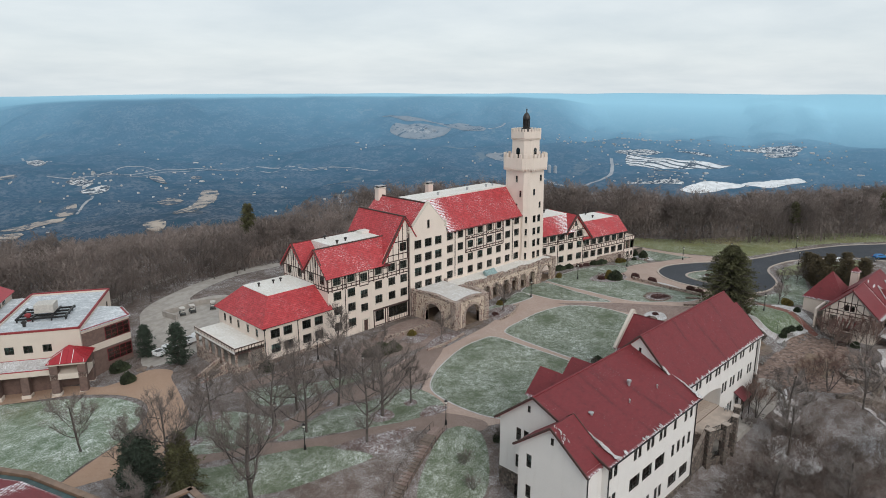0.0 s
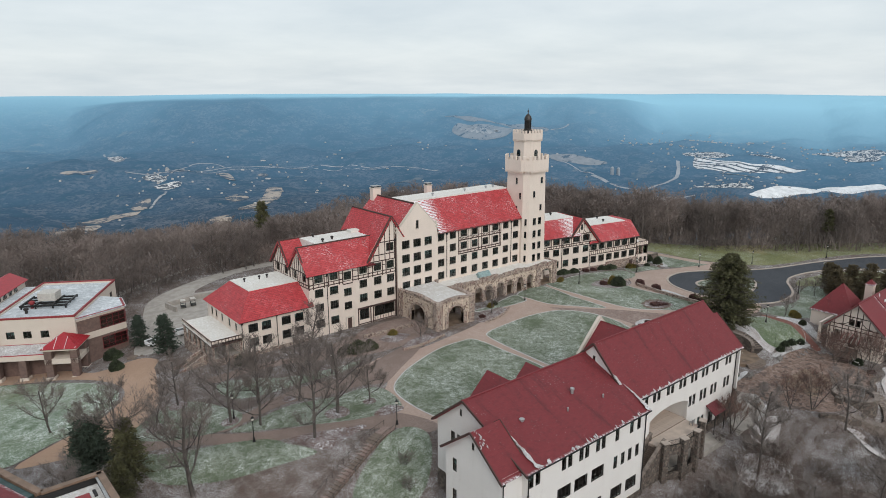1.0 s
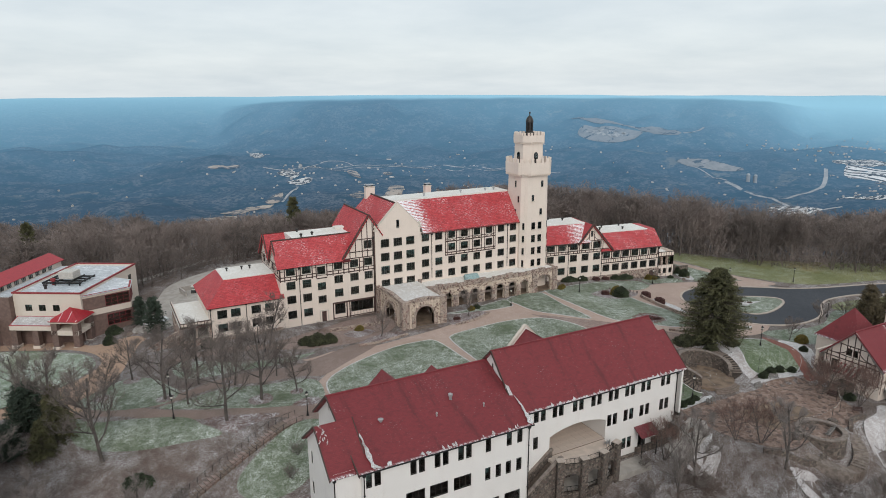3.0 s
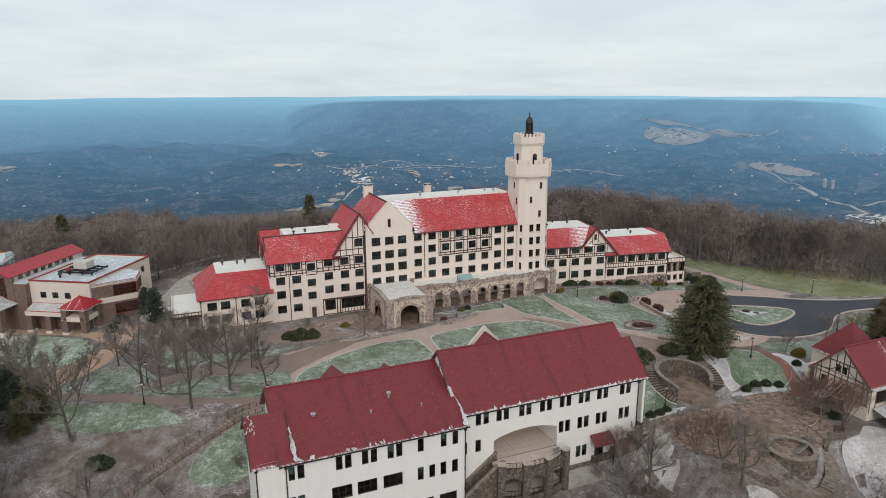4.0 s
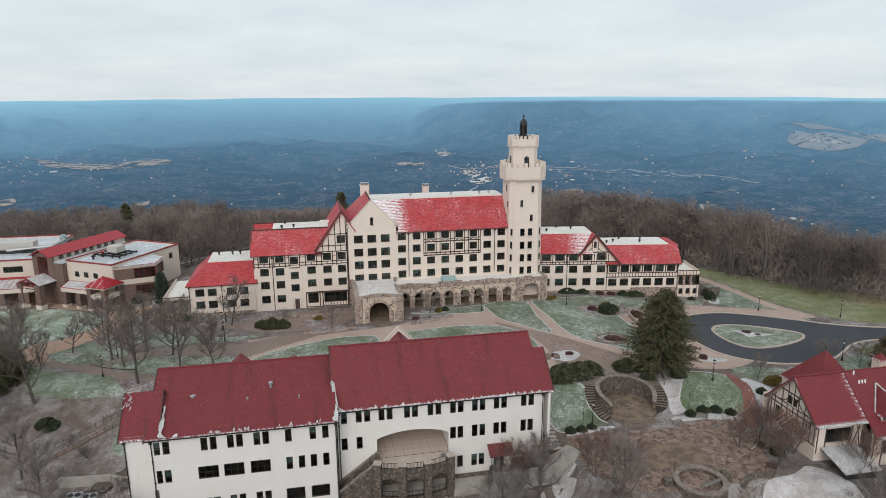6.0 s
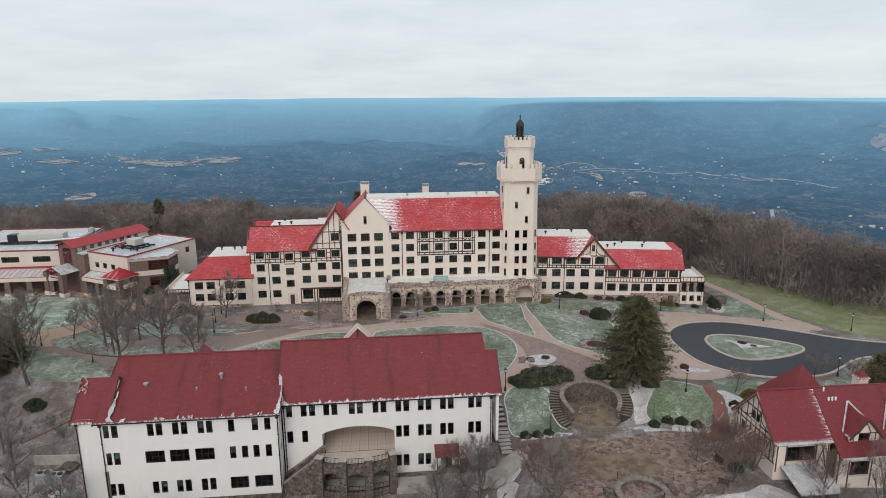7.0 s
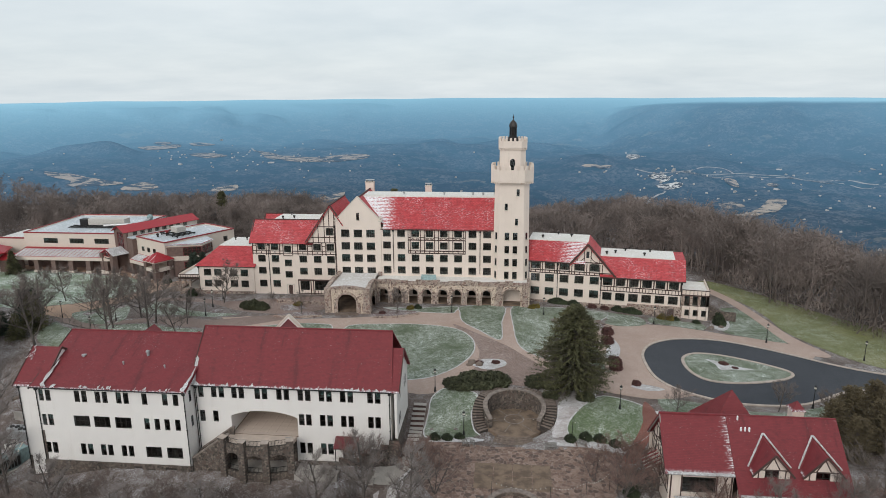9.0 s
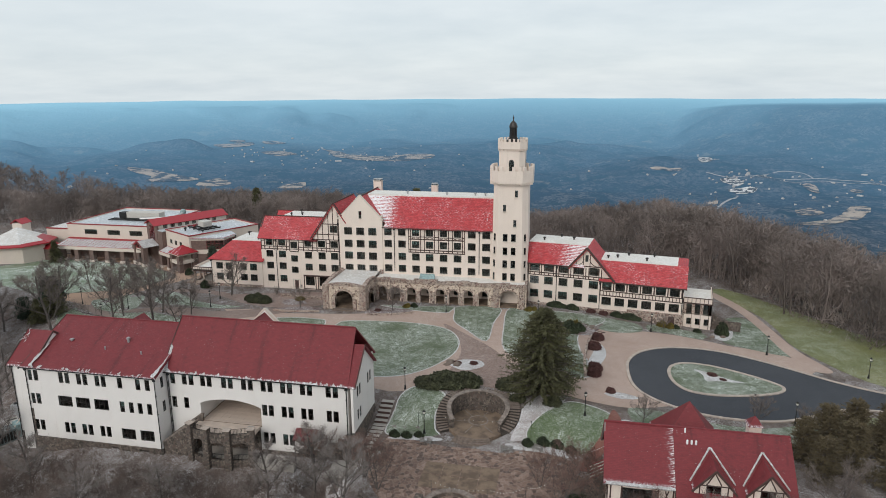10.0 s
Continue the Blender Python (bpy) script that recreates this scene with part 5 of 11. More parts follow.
part("ridge_cap", bevelled(box(101.64, 101.96, 107.0, 124.6, 27.0, 27.3), 0.06), M["timber"], hotel)
for x, y, w, d, z0, z1 in ((101.7, 123.4, 2.3, 1.5, 22, 28.7), (117.9, 123.0, 1.7, 1.3, 24, 27.9)):
    ch = part("chimney", bevelled(box(x - w / 2, x + w / 2, y - d / 2, y + d / 2, z0, z1), 0.04), M["cream"], hotel)
    part("chimney_cap", bevelled(box(x - w / 2 - 0.12, x + w / 2 + 0.12, y - d / 2 - 0.12, y + d / 2 + 0.12, z1, z1 + 0.25), 0.04), M["cast"], ch)
    for sx in (-1, 1):
        part("chimney_post", box(x + sx * w * 0.36 - 0.08, x + sx * w * 0.36 + 0.08, y - d * 0.35, y + d * 0.35, z1 + 0.2, z1 + 0.62), M["metal_dark"], ch)
    part("chimney_hood", bevelled(box(x - w / 2, x + w / 2, y - d / 2, y + d / 2, z1 + 0.6, z1 + 0.75), 0.03), M["galv"], ch)

# main range
ff = turned(107.6, 106.7, 0)
mu = [1.45, 5.1, 8.7, 12.3, 15.9, 19.5, 23.1, 26.75]
holes = []
for v in (18.25, 15.15, 11.9, 8.7):
    windows_row(hotel, ff, mu, v, 1.95, 1.8, holes, cols=4, rows=2)
windows_row(hotel, ff, mu, 3.6, 1.8, 2.6, holes, cols=4, rows=3, sill=False)
part("wall", wall_mesh(28.4, 0.8, 19.6, holes), M["cream"], hotel, place=ff)
part("wall", wall_mesh(40.0, 0, 19.6), M["cream"], hotel, place=turned(136.0, 124.5, 0, 180))
part("wall", wall_mesh(16.0, 0, 19.6), M["cream"], hotel, place=turned(136.1, 108.5, 0, 90))
roof(hotel, [(108.2, 106.0, 19.3), (136.0, 106.0, 19.3), (136.0, 112.2, 26.7), (101.9, 112.2, 26.7), (101.9, 107.1, 20.613), (108.2, 107.1, 20.613)], "tile_snow")
roof(hotel, [(101.9, 125.2, 19.3), (136.2, 125.2, 19.3), (136.2, 118.6, 26.7), (101.9, 118.6, 26.7)])
part("flat_roof", box(102.2, 136.0, 112.1, 118.7, 26.2, 26.95), M["membrane"], hotel, "white flat roof along the ridge")
beam(hotel, ff, 0, 19.35, 28.4, 19.35, 0.28, 0.66, "timber", "gutter", 0.2)
for x in (112.5, 123.0, 130.4, 133.0):
    part("roof_vent", lathe([(0.2, 26.9), (0.2, 27.3), (0.34, 27.35), (0.34, 27.6), (0.1, 27.7)], 8, x, 114.2), M["galv"], hotel)
# timber framed field with lattice panels
for v in (16.55, 13.75, 13.15):
    beam(hotel, ff, 6.8, v, 21.4, v, 0.26)
beam(hotel, ff, 6.8, 17.2, 21.4, 17.2, 0.2)
for u in (6.9, 7.4, 10.0, 11.0, 13.6, 14.6, 17.2, 18.2, 20.8, 21.3):
    beam(hotel, ff, u, 13.1, u, 19.3, 0.2)
for u in mu[2:6]:
    for s in (-0.6, 0.6):
        beam(hotel, ff, u + s - 0.55, 16.6, u + s + 0.55, 17.15, 0.1, 0.06)
        beam(hotel, ff, u + s - 0.55, 17.15, u + s + 0.55, 16.6, 0.1, 0.065)
    beam(hotel, ff, u, 13.2, u, 13.8, 0.18)
for u in (3.1, 25.0):
    downpipe(hotel, ff, u, 8.0, 19.3)

# the tower: a chamfered square shaft, gallery, drum and lantern
TX, TY = 140.3, 109.05


def chamfered(hw, c, z):
    return [(TX + x, TY + y, z) for x, y in ((-hw + c, -hw), (hw - c, -hw), (hw, -hw + c), (hw, hw - c), (hw - c, hw), (-hw + c, hw), (-hw, hw - c), (-hw, -hw + c))]


tower = hotel
bm = bmesh.new()
for a, b in (((4.5, 1.35, 0.8), (4.45, 1.35, 8.0)), ((4.45, 1.35, 8.0), (4.15, 1.3, 31.6))):
    add_ring_prism(bm, chamfered(*a), chamfered(*b))
part("tower_shaft", bm, M["cream"], tower, "tall cream stucco tower shaft with chamfered corners")


def hollow_prism(r0, r1, inner0, inner1):
    bm = bmesh.new()
    rings = [[bm.verts.new(p) for p in r] for r in (r0, r1, inner1, inner0)]
    n = len(r0)
    for k in range(4):
        a, b = rings[k], rings[(k + 1) % 4]
        for i in range(n):
            bm.faces.new((a[i], a[(i + 1) % n], b[(i + 1) % n], b[i]))
    return bm


part("gallery", hollow_prism(chamfered(5.1, 2.2, 31.9), chamfered(5.15, 2.2, 34.6), chamfered(4.75, 2.0, 31.9), chamfered(4.75, 2.0, 34.6)), M["cream"], tower, "flared parapet gallery round the tower")
part("gallery_floor", add_ring_prism(bmesh.new(), chamfered(5.0, 2.2, 31.55), chamfered(5.0, 2.2, 32.6)), M["cream"], tower)
part("drum", add_ring_prism(bmesh.new(), chamfered(3.2, 1.3, 32.5), chamfered(3.1, 1.25, 39.8)), M["cream"], tower, "upper drum of the tower")
part("drum_parapet", hollow_prism(chamfered(3.42, 1.4, 39.6), chamfered(3.45, 1.4, 41.3), chamfered(3.05, 1.25, 39.6), chamfered(3.05, 1.25, 41.3)), M["cream"], tower)
part("drum_roof", add_ring_prism(bmesh.new(), chamfered(3.1, 1.25, 39.75), chamfered(3.1, 1.25, 40.3)), M["membrane"], tower)


def edge_blocks(ring, z0, z1, width, depth, gap, name, mat):
    pts = [Vector(p) for p in ring]
    cache = {}
    for i, p in enumerate(pts):
        q = pts[(i + 1) % len(pts)]
        d = q - p
        k = max(1, round(d.length / (width + gap)))
        for j in range(k):
            c = p + d * ((j + 0.5) / k)
            ang = math.degrees(math.atan2(d.y, d.x))
            key = (width, depth, z1 - z0)
            if key not in cache:
                cache[key] = to_mesh(name, bevelled(box(-width / 2, width / 2, 0.0, depth, 0, z1 - z0), 0.03), M[mat])
            part(name, cache[key], None, tower, place=pose(c.x, c.y, z0, 0, 0, ang))


edge_blocks(chamfered(5.15, 2.2, 0), 34.58, 35.6, 0.75, 0.42, 0.62, "merlon", "cream")
edge_blocks(chamfered(3.45, 1.4, 0), 41.28, 42.0, 0.5, 0.4, 0.42, "merlon", "cream")
edge_blocks(chamfered(5.12, 2.2, 0), 31.2, 32.0, 0.3, 0.9, 0.42, "corbel", "cream")
edge_blocks(chamfered(3.42, 1.4, 0), 39.15, 39.7, 0.22, 0.5, 0.3, "corbel", "cream")


def tower_window(x, y, z, w, h, deg, cols=2, rows=2):
    fr = turned(x, y, z, deg) @ Matrix.Translation((0, -0.16, 0))
    # shaft is solid: a plate behind the glass, coloured dark like an unlit room
    part("recess", box(-w / 2, w / 2, 0.135, 0.16, -h / 2, h / 2), M["metal_dark"], tower, place=fr)
    window(tower, fr, 0, 0, w, h, cols=cols, rows=rows)


for z in (18.3, 14.95, 11.7, 8.45):
    s = 4.15 + (31.6 - z) * 0.0125
    for dx in (-1.05, 0.95):
        tower_window(TX + dx, TY - s, z, 1.1, 1.8, 0, 1, 2)
    for sg, dg in ((-1, -45), (1, 45)):
        c = s - 0.66
        tower_window(TX + sg * c, TY - c, z, 0.55, 1.7, dg, 1, 2)
    tower_window(TX - s, TY - 1.6, z, 0.8, 1.6, -90, 1, 2)
for dx, z in ((1.45, 29.1), (-1.35, 25.6), (1.2, 21.9)):
    tower_window(TX + dx, TY - 4.16 - (31.6 - z) * 0.0125, z, 0.7, 1.6, 0, 1, 2)
for dy, z in ((-0.6, 29.0), (-2.0, 25.2), (-0.8, 21.6)):
    tower_window(TX - 4.16 - (31.6 - z) * 0.0125, TY + dy, z, 0.55, 1.6, -90, 1, 2)
for x, y, dg in ((TX, TY - 3.16, 0), (TX - 3.16, TY, -90), (TX + 3.16, TY, 90)):
    fr = turned(x, y, 0, dg)
    part("arched_window", prism([(-0.62, 33.6), *arch_points(-0.62, 0.62, 36.4, 0.7, 10), (0.62, 33.6)], -0.04, 0.1), M["frame"], tower, "dark arched window", place=fr)
    part("arched_pane", prism([(-0.5, 33.7), *arch_points(-0.5, 0.5, 36.35, 0.6, 10), (0.5, 33.7)], -0.06, -0.045), M["glass"], tower, place=fr)
# lantern
part("lantern_base", lathe([(1.75, 40.2), (1.75, 41.5), (1.5, 41.6), (1.2, 41.7), (1.2, 42.0)], 8, TX, TY), M["bronze"], tower)
bm = lathe([(0.95, 42.0), (0.95, 42.3), (0.72, 42.35), (0.72, 44.3), (1.0, 44.4), (1.0, 44.6)], 8, TX, TY)
part("lantern_body", bm, M["bronze"], tower, "dark bronze open lantern")
for i in range(8):
    a = math.pi * (i + 0.5) / 4
    part("lantern_pier", box(-0.1, 0.1, -0.1, 0.1, 42.2, 44.5, pose(TX + 0.82 * math.cos(a), TY + 0.82 * math.sin(a), 0, 0, 0, math.degrees(a))), M["metal_dark"], tower)
part("lantern_dome", lathe([(1.0, 44.6), (0.95, 45.0), (0.75, 45.5), (0.42, 45.9), (0.16, 46.1), (0.1, 46.5), (0.24, 46.7), (0.2, 46.9), (0.05, 47.1), (0.03, 47.5)], 10, TX, TY), M["bronze"], tower)

# arcade along the ground floor and the entrance pavilion
fa = turned(107.0, 101.2, 0)
arches = [(c - 1.1, c + 1.1, 4.1, 1.25) for c in (1.9, 5.3, 9.35, 12.75, 16.7, 20.1, 23.8, 27.5)] + [(31.6, 35.8, 4.0, 1.9)]
part("arcade_wall", arcade_mesh(38.0, 0.6, 6.45, arches, 0.7), M["stucco_stones"], hotel, "arcade of stucco set with fieldstones", place=fa)
for i in range(19):
    u0, u1 = 38.0 * i / 19, 38.0 * (i + 1) / 19
    r = 7.55 + 0.18 * math.sin(i * 1.3) + 0.12 * math.sin(i * 2.9)
    part("parapet_stone", bevelled(box(u0, u1, -0.08, 0.62, 6.45, r), 0.05), M["stone"], hotel, place=fa)
for k, (u0, u1, s, r) in enumerate(arches):
    ends = [u0 - 0.55] if k == 0 else []
    nxt = arches[k + 1][0] if k + 1 < len(arches) else 38.0
    c = (u1 + nxt) / 2
    w = min(1.25, nxt - u1 + 0.1)
    for cc in ends + [c]:
        part("pier", bevelled(box(cc - w / 2, cc + w / 2, -0.2, 0.8, 0.5, 4.6), 0.08), M["stone"], hotel, place=fa)
    outer, inner = arch_points(u0 - 0.32, u1 + 0.32, s, r + 0.34, 10), arch_points(u0, u1, s, r, 10)
    part("arch_ring", prism(outer + inner[::-1], -0.09, 0.2), M["stone"], hotel, place=fa)
for c in (30.6, 36.9):
    part("pier", bevelled(box(c - 0.75, c + 0.75, -0.35, 0.9, 0.5, 7.3), 0.1), M["stone"], hotel, place=fa)
part("arcade_roof", box(107.0, 145.0, 101.4, 106.7, 6.9, 7.15), M["membrane"], hotel, "white flat roof over the arcade")
part("arcade_floor", box(107.0, 145.0, 101.5, 106.7, 0.6, 1.75), M["slab"], hotel)
part("arcade_end", arcade_mesh(5.5, 0.6, 7.4, [(1.4, 4.4, 4.0, 1.3)], 0.6), M["stone"], hotel, place=turned(145.0, 101.2, 0, 90))
part("skylight", slab([(118.0, 102.4, 7.2), (122.0, 102.4, 7.2), (121.8, 103.6, 8.5), (118.2, 103.6, 8.5)], 0.9), M["copper"], hotel, "green copper skylight on the arcade roof")

fp = turned(96.4, 92.6, 0)
for fr, w, arch in ((fp, 10.7, (3.1, 7.5, 4.4, 2.0)), (turned(96.4, 106.5, 0, -90), 13.9, (4.6, 9.6, 4.0, 2.0)), (turned(107.1, 92.6, 0, 90), 8.6, (2.2, 6.6, 4.0, 2.0))):
    part("pavilion_wall", arcade_mesh(w, 0.4, 7.6, [arch], 0.8), M["stucco_stones"], hotel, "stucco and fieldstone entrance pavilion", place=fr)
    crown = [(0, 7.55)] + [(w * i / 12, 7.85 + 0.5 * math.sin(math.pi * i / 12) ** 2) for i in range(13)] + [(w, 7.55)]
    part("pavilion_parapet", prism(crown, -0.1, 0.9), M["stone"], hotel, place=fr)
    for u in (0.75, w - 0.75):
        part("pier", bevelled(box(u - 0.8, u + 0.8, -0.2, 0.9, 0.2, 7.7), 0.12), M["stone"], hotel, place=fr)
    for u in (arch[0] - 0.5, arch[1] + 0.5):
        part("pier", bevelled(box(u - 0.5, u + 0.5, -0.2, 0.85, 0.2, 4.4), 0.1), M["stone"], hotel, place=fr)
    part("arch_ring", prism(arch_points(arch[0] - 0.5, arch[1] + 0.5, arch[2], arch[3] + 0.5, 12) + arch_points(arch[0], arch[1], arch[2], arch[3], 12)[::-1], -0.15, 0.3), M["stone"], hotel, place=fr)
part("pavilion_roof", box(97.0, 106.6, 93.2, 106.4, 7.4, 7.75), M["roof_snow"], hotel, "snow-white flat roof of the pavilion")
part("pavilion_floor", box(97.0, 106.6, 92.9, 106.4, 0.6, 1.95), M["slab"], hotel)
for i in range(5):
    part("step", box(98.9 + 0.0 * i, 104.5, 91.0 - 0.0 + 0.34 * i - 0.6, 92.8, 0.7 + 0.2 * i, 0.9 + 0.24 * i), M["coping"], hotel)

# east wing, turned a little
fr_e = turned(145.0, 106.7, 0, -9.2)
holes = []
for v in (10.9, 7.65, 4.2):
    windows_row(hotel, fr_e, (1.5, 5.0, 8.6, 12.25, 15.9), v, 2.15, 1.9, holes, cols=4, rows=2)
for v in (7.65, 3.95):
    windows_row(hotel, fr_e, [19.1 + 3.07 * i for i in range(6)], v, 2.2, 1.95, holes, cols=4, rows=2, sill=v < 5)
bm = wall_mesh(36.4, -2.0, 16.4, holes)
la, ra = Vector((-(16.3 - 11.9), 14.1 - 10.3)).normalized(), Vector((16.3 - 9.4, 20.4 - 14.1)).normalized()
for co, no in (((10.3, 0, 11.9), (la.x, 0, la.y)), ((20.4, 0, 9.4), (ra.x, 0, ra.y))):
    bmesh.ops.bisect_plane(bm, geom=bm.verts[:] + bm.edges[:] + bm.faces[:], plane_co=co, plane_no=no)
for z in (12.0, 8.95):
    bmesh.ops.bisect_plane(bm, geom=bm.verts[:] + bm.edges[:] + bm.faces[:], plane_co=(0, 0, z), plane_no=(0, 0, 1))


def kept(c):
    if c.x < 10.3:
        return c.z < 12.0
    if c.x > 20.4:
        return c.z < 8.95
    top = 11.9 + (c.x - 10.3) / 3.8 * 4.4 if c.x < 14.1 else 9.4 + (20.4 - c.x) / 6.3 * 6.9
    return c.z < top + 0.01


bmesh.ops.bisect_plane(bm, geom=bm.verts[:] + bm.edges[:] + bm.faces[:], plane_co=(10.3, 0, 0), plane_no=(1, 0, 0))
bmesh.ops.bisect_plane(bm, geom=bm.verts[:] + bm.edges[:] + bm.faces[:], plane_co=(20.4, 0, 0), plane_no=(1, 0, 0))
bmesh.ops.delete(bm, geom=[f for f in bm.faces if not kept(f.calc_center_median())], context="FACES")
part("wall", bm, M["cream"], hotel, place=fr_e)
part("wall", wall_mesh(36.4, -3, 9.0), M["cream"], hotel, place=fr_e @ pose(36.4, 15.2, 0, 0, 0, 180))
part("plinth", box(-0.2, 36.4, -0.22, 0.0, -2.5, 1.9), M["stone"], hotel, place=fr_e)
part("plinth", box(24.0, 36.5, -0.3, 0.0, -2.5, 2.5), M["stone"], hotel, place=fr_e)
roof(hotel, [(-0.8, -0.6, 11.8), (13.6, -0.6, 11.8), (13.6, 3.7, 16.4), (-0.8, 3.7, 16.4)], "tile_snow_r", m=fr_e)
roof(hotel, [(-0.8, 15.8, 11.8), (13.6, 15.8, 11.8), (13.6, 11.5, 16.4), (-0.8, 11.5, 16.4)], m=fr_e)
part("flat_roof", box(-0.8, 14.0, 3.6, 11.6, 12.0, 16.5), M["membrane"], hotel, "white flat roof", place=fr_e)
roof(hotel, [(9.9, -0.7, 11.4), (14.1, -0.7, 16.6), (14.1, 11.0, 16.6), (9.9, 11.0, 11.4)], m=fr_e)
roof(hotel, [(20.9, -0.7, 8.9), (14.1, -0.7, 16.6), (14.1, 11.0, 16.6), (20.9, 11.0, 8.9)], m=fr_e)
roof(hotel, [(17.2, -0.65, 8.75), (37.0, -0.65, 8.75), (37.0, 3.6, 13.2), (17.2, 3.6, 13.2)], "tile_dust", m=fr_e)
roof(hotel, [(17.2, 15.6, 8.75), (37.0, 15.6, 8.75), (37.0, 11.4, 13.2), (17.2, 11.4, 13.2)], m=fr_e)
part("flat_roof", box(16.5, 34.6, 3.5, 11.5, 9.0, 13.28), M["membrane"], hotel, "white flat roof", place=fr_e)
roof(hotel, [(36.9, 3.6, 13.2), (36.9, 11.4, 13.2), (34.4, 11.4, 13.25), (34.4, 3.6, 13.25)], m=fr_e)
beam(hotel, fr_e, -0.5, 11.85, 10.3, 11.85, 0.26, 0.62, "timber", "gutter", 0.2)
beam(hotel, fr_e, 17.2, 8.8, 37.0, 8.8, 0.26, 0.68, "timber", "gutter", 0.2)
beam(hotel, fr_e, 9.7, 11.4, 14.1, 16.8, 0.4, 0.75, depth=0.35)
beam(hotel, fr_e, 14.1, 16.8, 20.9, 9.0, 0.4, 0.75, depth=0.35)
for x, y in ((2.5, 6.0), (9.5, 8.5), (6.0, 10.5)):
    c = fr_e @ Vector((x, y, 0))
    part("roof_vent", lathe([(0.2, 16.4), (0.2, 16.9), (0.36, 16.95), (0.36, 17.2), (0.1, 17.3)], 8, c.x, c.y), M["bronze"], hotel)
for x, y in ((18.5, 5.2), (20.6, 6.6), (23.0, 9.5), (27.5, 5.6), (29.0, 9.8)):
    c = fr_e @ Vector((x, y, 0))
    part("roof_vent", lathe([(0.2, 13.2), (0.2, 13.7), (0.36, 13.75), (0.36, 14.0), (0.1, 14.1)], 8, c.x, c.y), M["bronze"], hotel)
for v in (9.6, 8.95):
    beam(hotel, fr_e, 0, v, 20.2, v, 0.22)
for u in (0.1, 3.2, 6.8, 10.4, 14.0, 17.7, 0.4, 2.7, 3.9, 6.2, 7.5, 9.8, 11.1, 13.4, 14.7, 17.1):
    beam(hotel, fr_e, u, 8.95, u, 11.7, 0.2)
for u in (1.5, 5.0, 8.6, 12.25, 15.9):
    beam(hotel, fr_e, u, 8.95, u, 9.6, 0.18)
beam(hotel, fr_e, 10.4, 12.1, 18.0, 12.1, 0.26)
for u, t in ((11.6, 13.2), (13.3, 15.2), (14.9, 15.2), (17.0, 12.9)):
    beam(hotel, fr_e, u, 12.1, u, t, 0.18)
for s in (-1, 1):
    for k in range(5):
        a0, a1 = k / 5 * 1.35, (k + 1) / 5 * 1.35
        u0, u1 = 14.1 + s * (2.6 - 2.0 * math.sin(a0)), 14.1 + s * (2.6 - 2.0 * math.sin(a1))
        beam(hotel, fr_e, u0, 12.2 + 2.2 * (1 - math.cos(a0)), u1, 12.2 + 2.2 * (1 - math.cos(a1)), 0.16)
part("gable_vent", box(13.75, 14.45, -0.06, 0.05, 13.3, 14.9), M["frame"], hotel, "dark louvred gable vent", place=fr_e)
for v in (6.45, 5.35):
    beam(hotel, fr_e, 17.4, v, 36.4, v, 0.24)
for i in range(26):
    u = 17.6 + i * 0.75
    beam(hotel, fr_e, u, 5.4, u, 6.4, 0.16)
for i in range(7):
    u = 17.6 + 3.07 * i
    beam(hotel, fr_e, u, 6.5, u, 8.7, 0.28)
for u in (7.0, 17.5, 36.2):
    downpipe(hotel, fr_e, u, 1.0 if u < 20 else -1.0, 8.6 if u > 10 else 11.6)
part("door", box(33.4, 34.8, -0.36, -0.3, -0.6, 1.9), M["timber"], hotel, "dark basement door in the stone base", place=fr_e)
# east end porch
for fr, ln in ((fr_e @ pose(36.5, 1.2, 0), 6.2), (fr_e @ pose(42.7, 1.2, 0, 0, 0, 90), 10.5)):
    part("parapet", wall_mesh(ln, 5.2, 6.5, (), 0.2), M["cream"], hotel, place=fr)
    beam(hotel, fr, 0, 5.2, ln, 5.2, 0.3, 0.06)
    beam(hotel, fr, 0, 6.5, ln, 6.5, 0.2, 0.08)
    k = int(ln / 0.8)
    for i in range(k + 1):
        beam(hotel, fr, ln * i / k, 5.3, ln * i / k, 6.4, 0.13)
    kk = 3
    for i in range(kk + 1):
        u = 0.35 + (ln - 0.7) * i / kk
        c = fr @ Vector((u, 0.35, 0))
        part("column", bevelled(box(c.x - 0.33, c.x + 0.33, c.y - 0.33, c.y + 0.33, -2.0, 5.1), 0.06), M["stone"], hotel)
    part("porch_glazing", box(0.3, ln - 0.3, 0.75, 0.8, 2.6, 5.0), M["glass"], hotel, place=fr)
    part("base_wall", wall_mesh(ln, -2.5, 2.5, [(0.9 + 1.9 * i, 2.1 + 1.9 * i, 0.1, 1.6) for i in range(3)], 0.5), M["cream"], hotel, place=fr)
    for i in range(3):
        window(hotel, fr, 1.5 + 1.9 * i, 0.85, 1.2, 1.5, 2, 2)
part("flat_roof", box(36.4, 42.6, 1.3, 11.6, 5.3, 5.75), M["membrane"], hotel, "white flat porch roof", place=fr_e)
part("porch_floor", box(36.5, 42.6, 1.3, 11.6, 2.2, 2.5), M["concrete"], hotel, place=fr_e)
part("wall", wall_mesh(14.4, -2, 8.95, (), 0.4, ()), M["cream"], hotel, place=fr_e @ pose(36.4, 0.4, 0, 0, 0, 90))
a = Vector((-(13.1 - 8.9), 4.0)).normalized()
part("gable_wall", prism([(0, 8.9), (3.4, 12.9), (11.2, 12.9), (14.8, 8.9)], 0, 0.35), M["cream"], hotel, place=fr_e @ pose(36.4, 0.2, 0, 0, 0, 90))
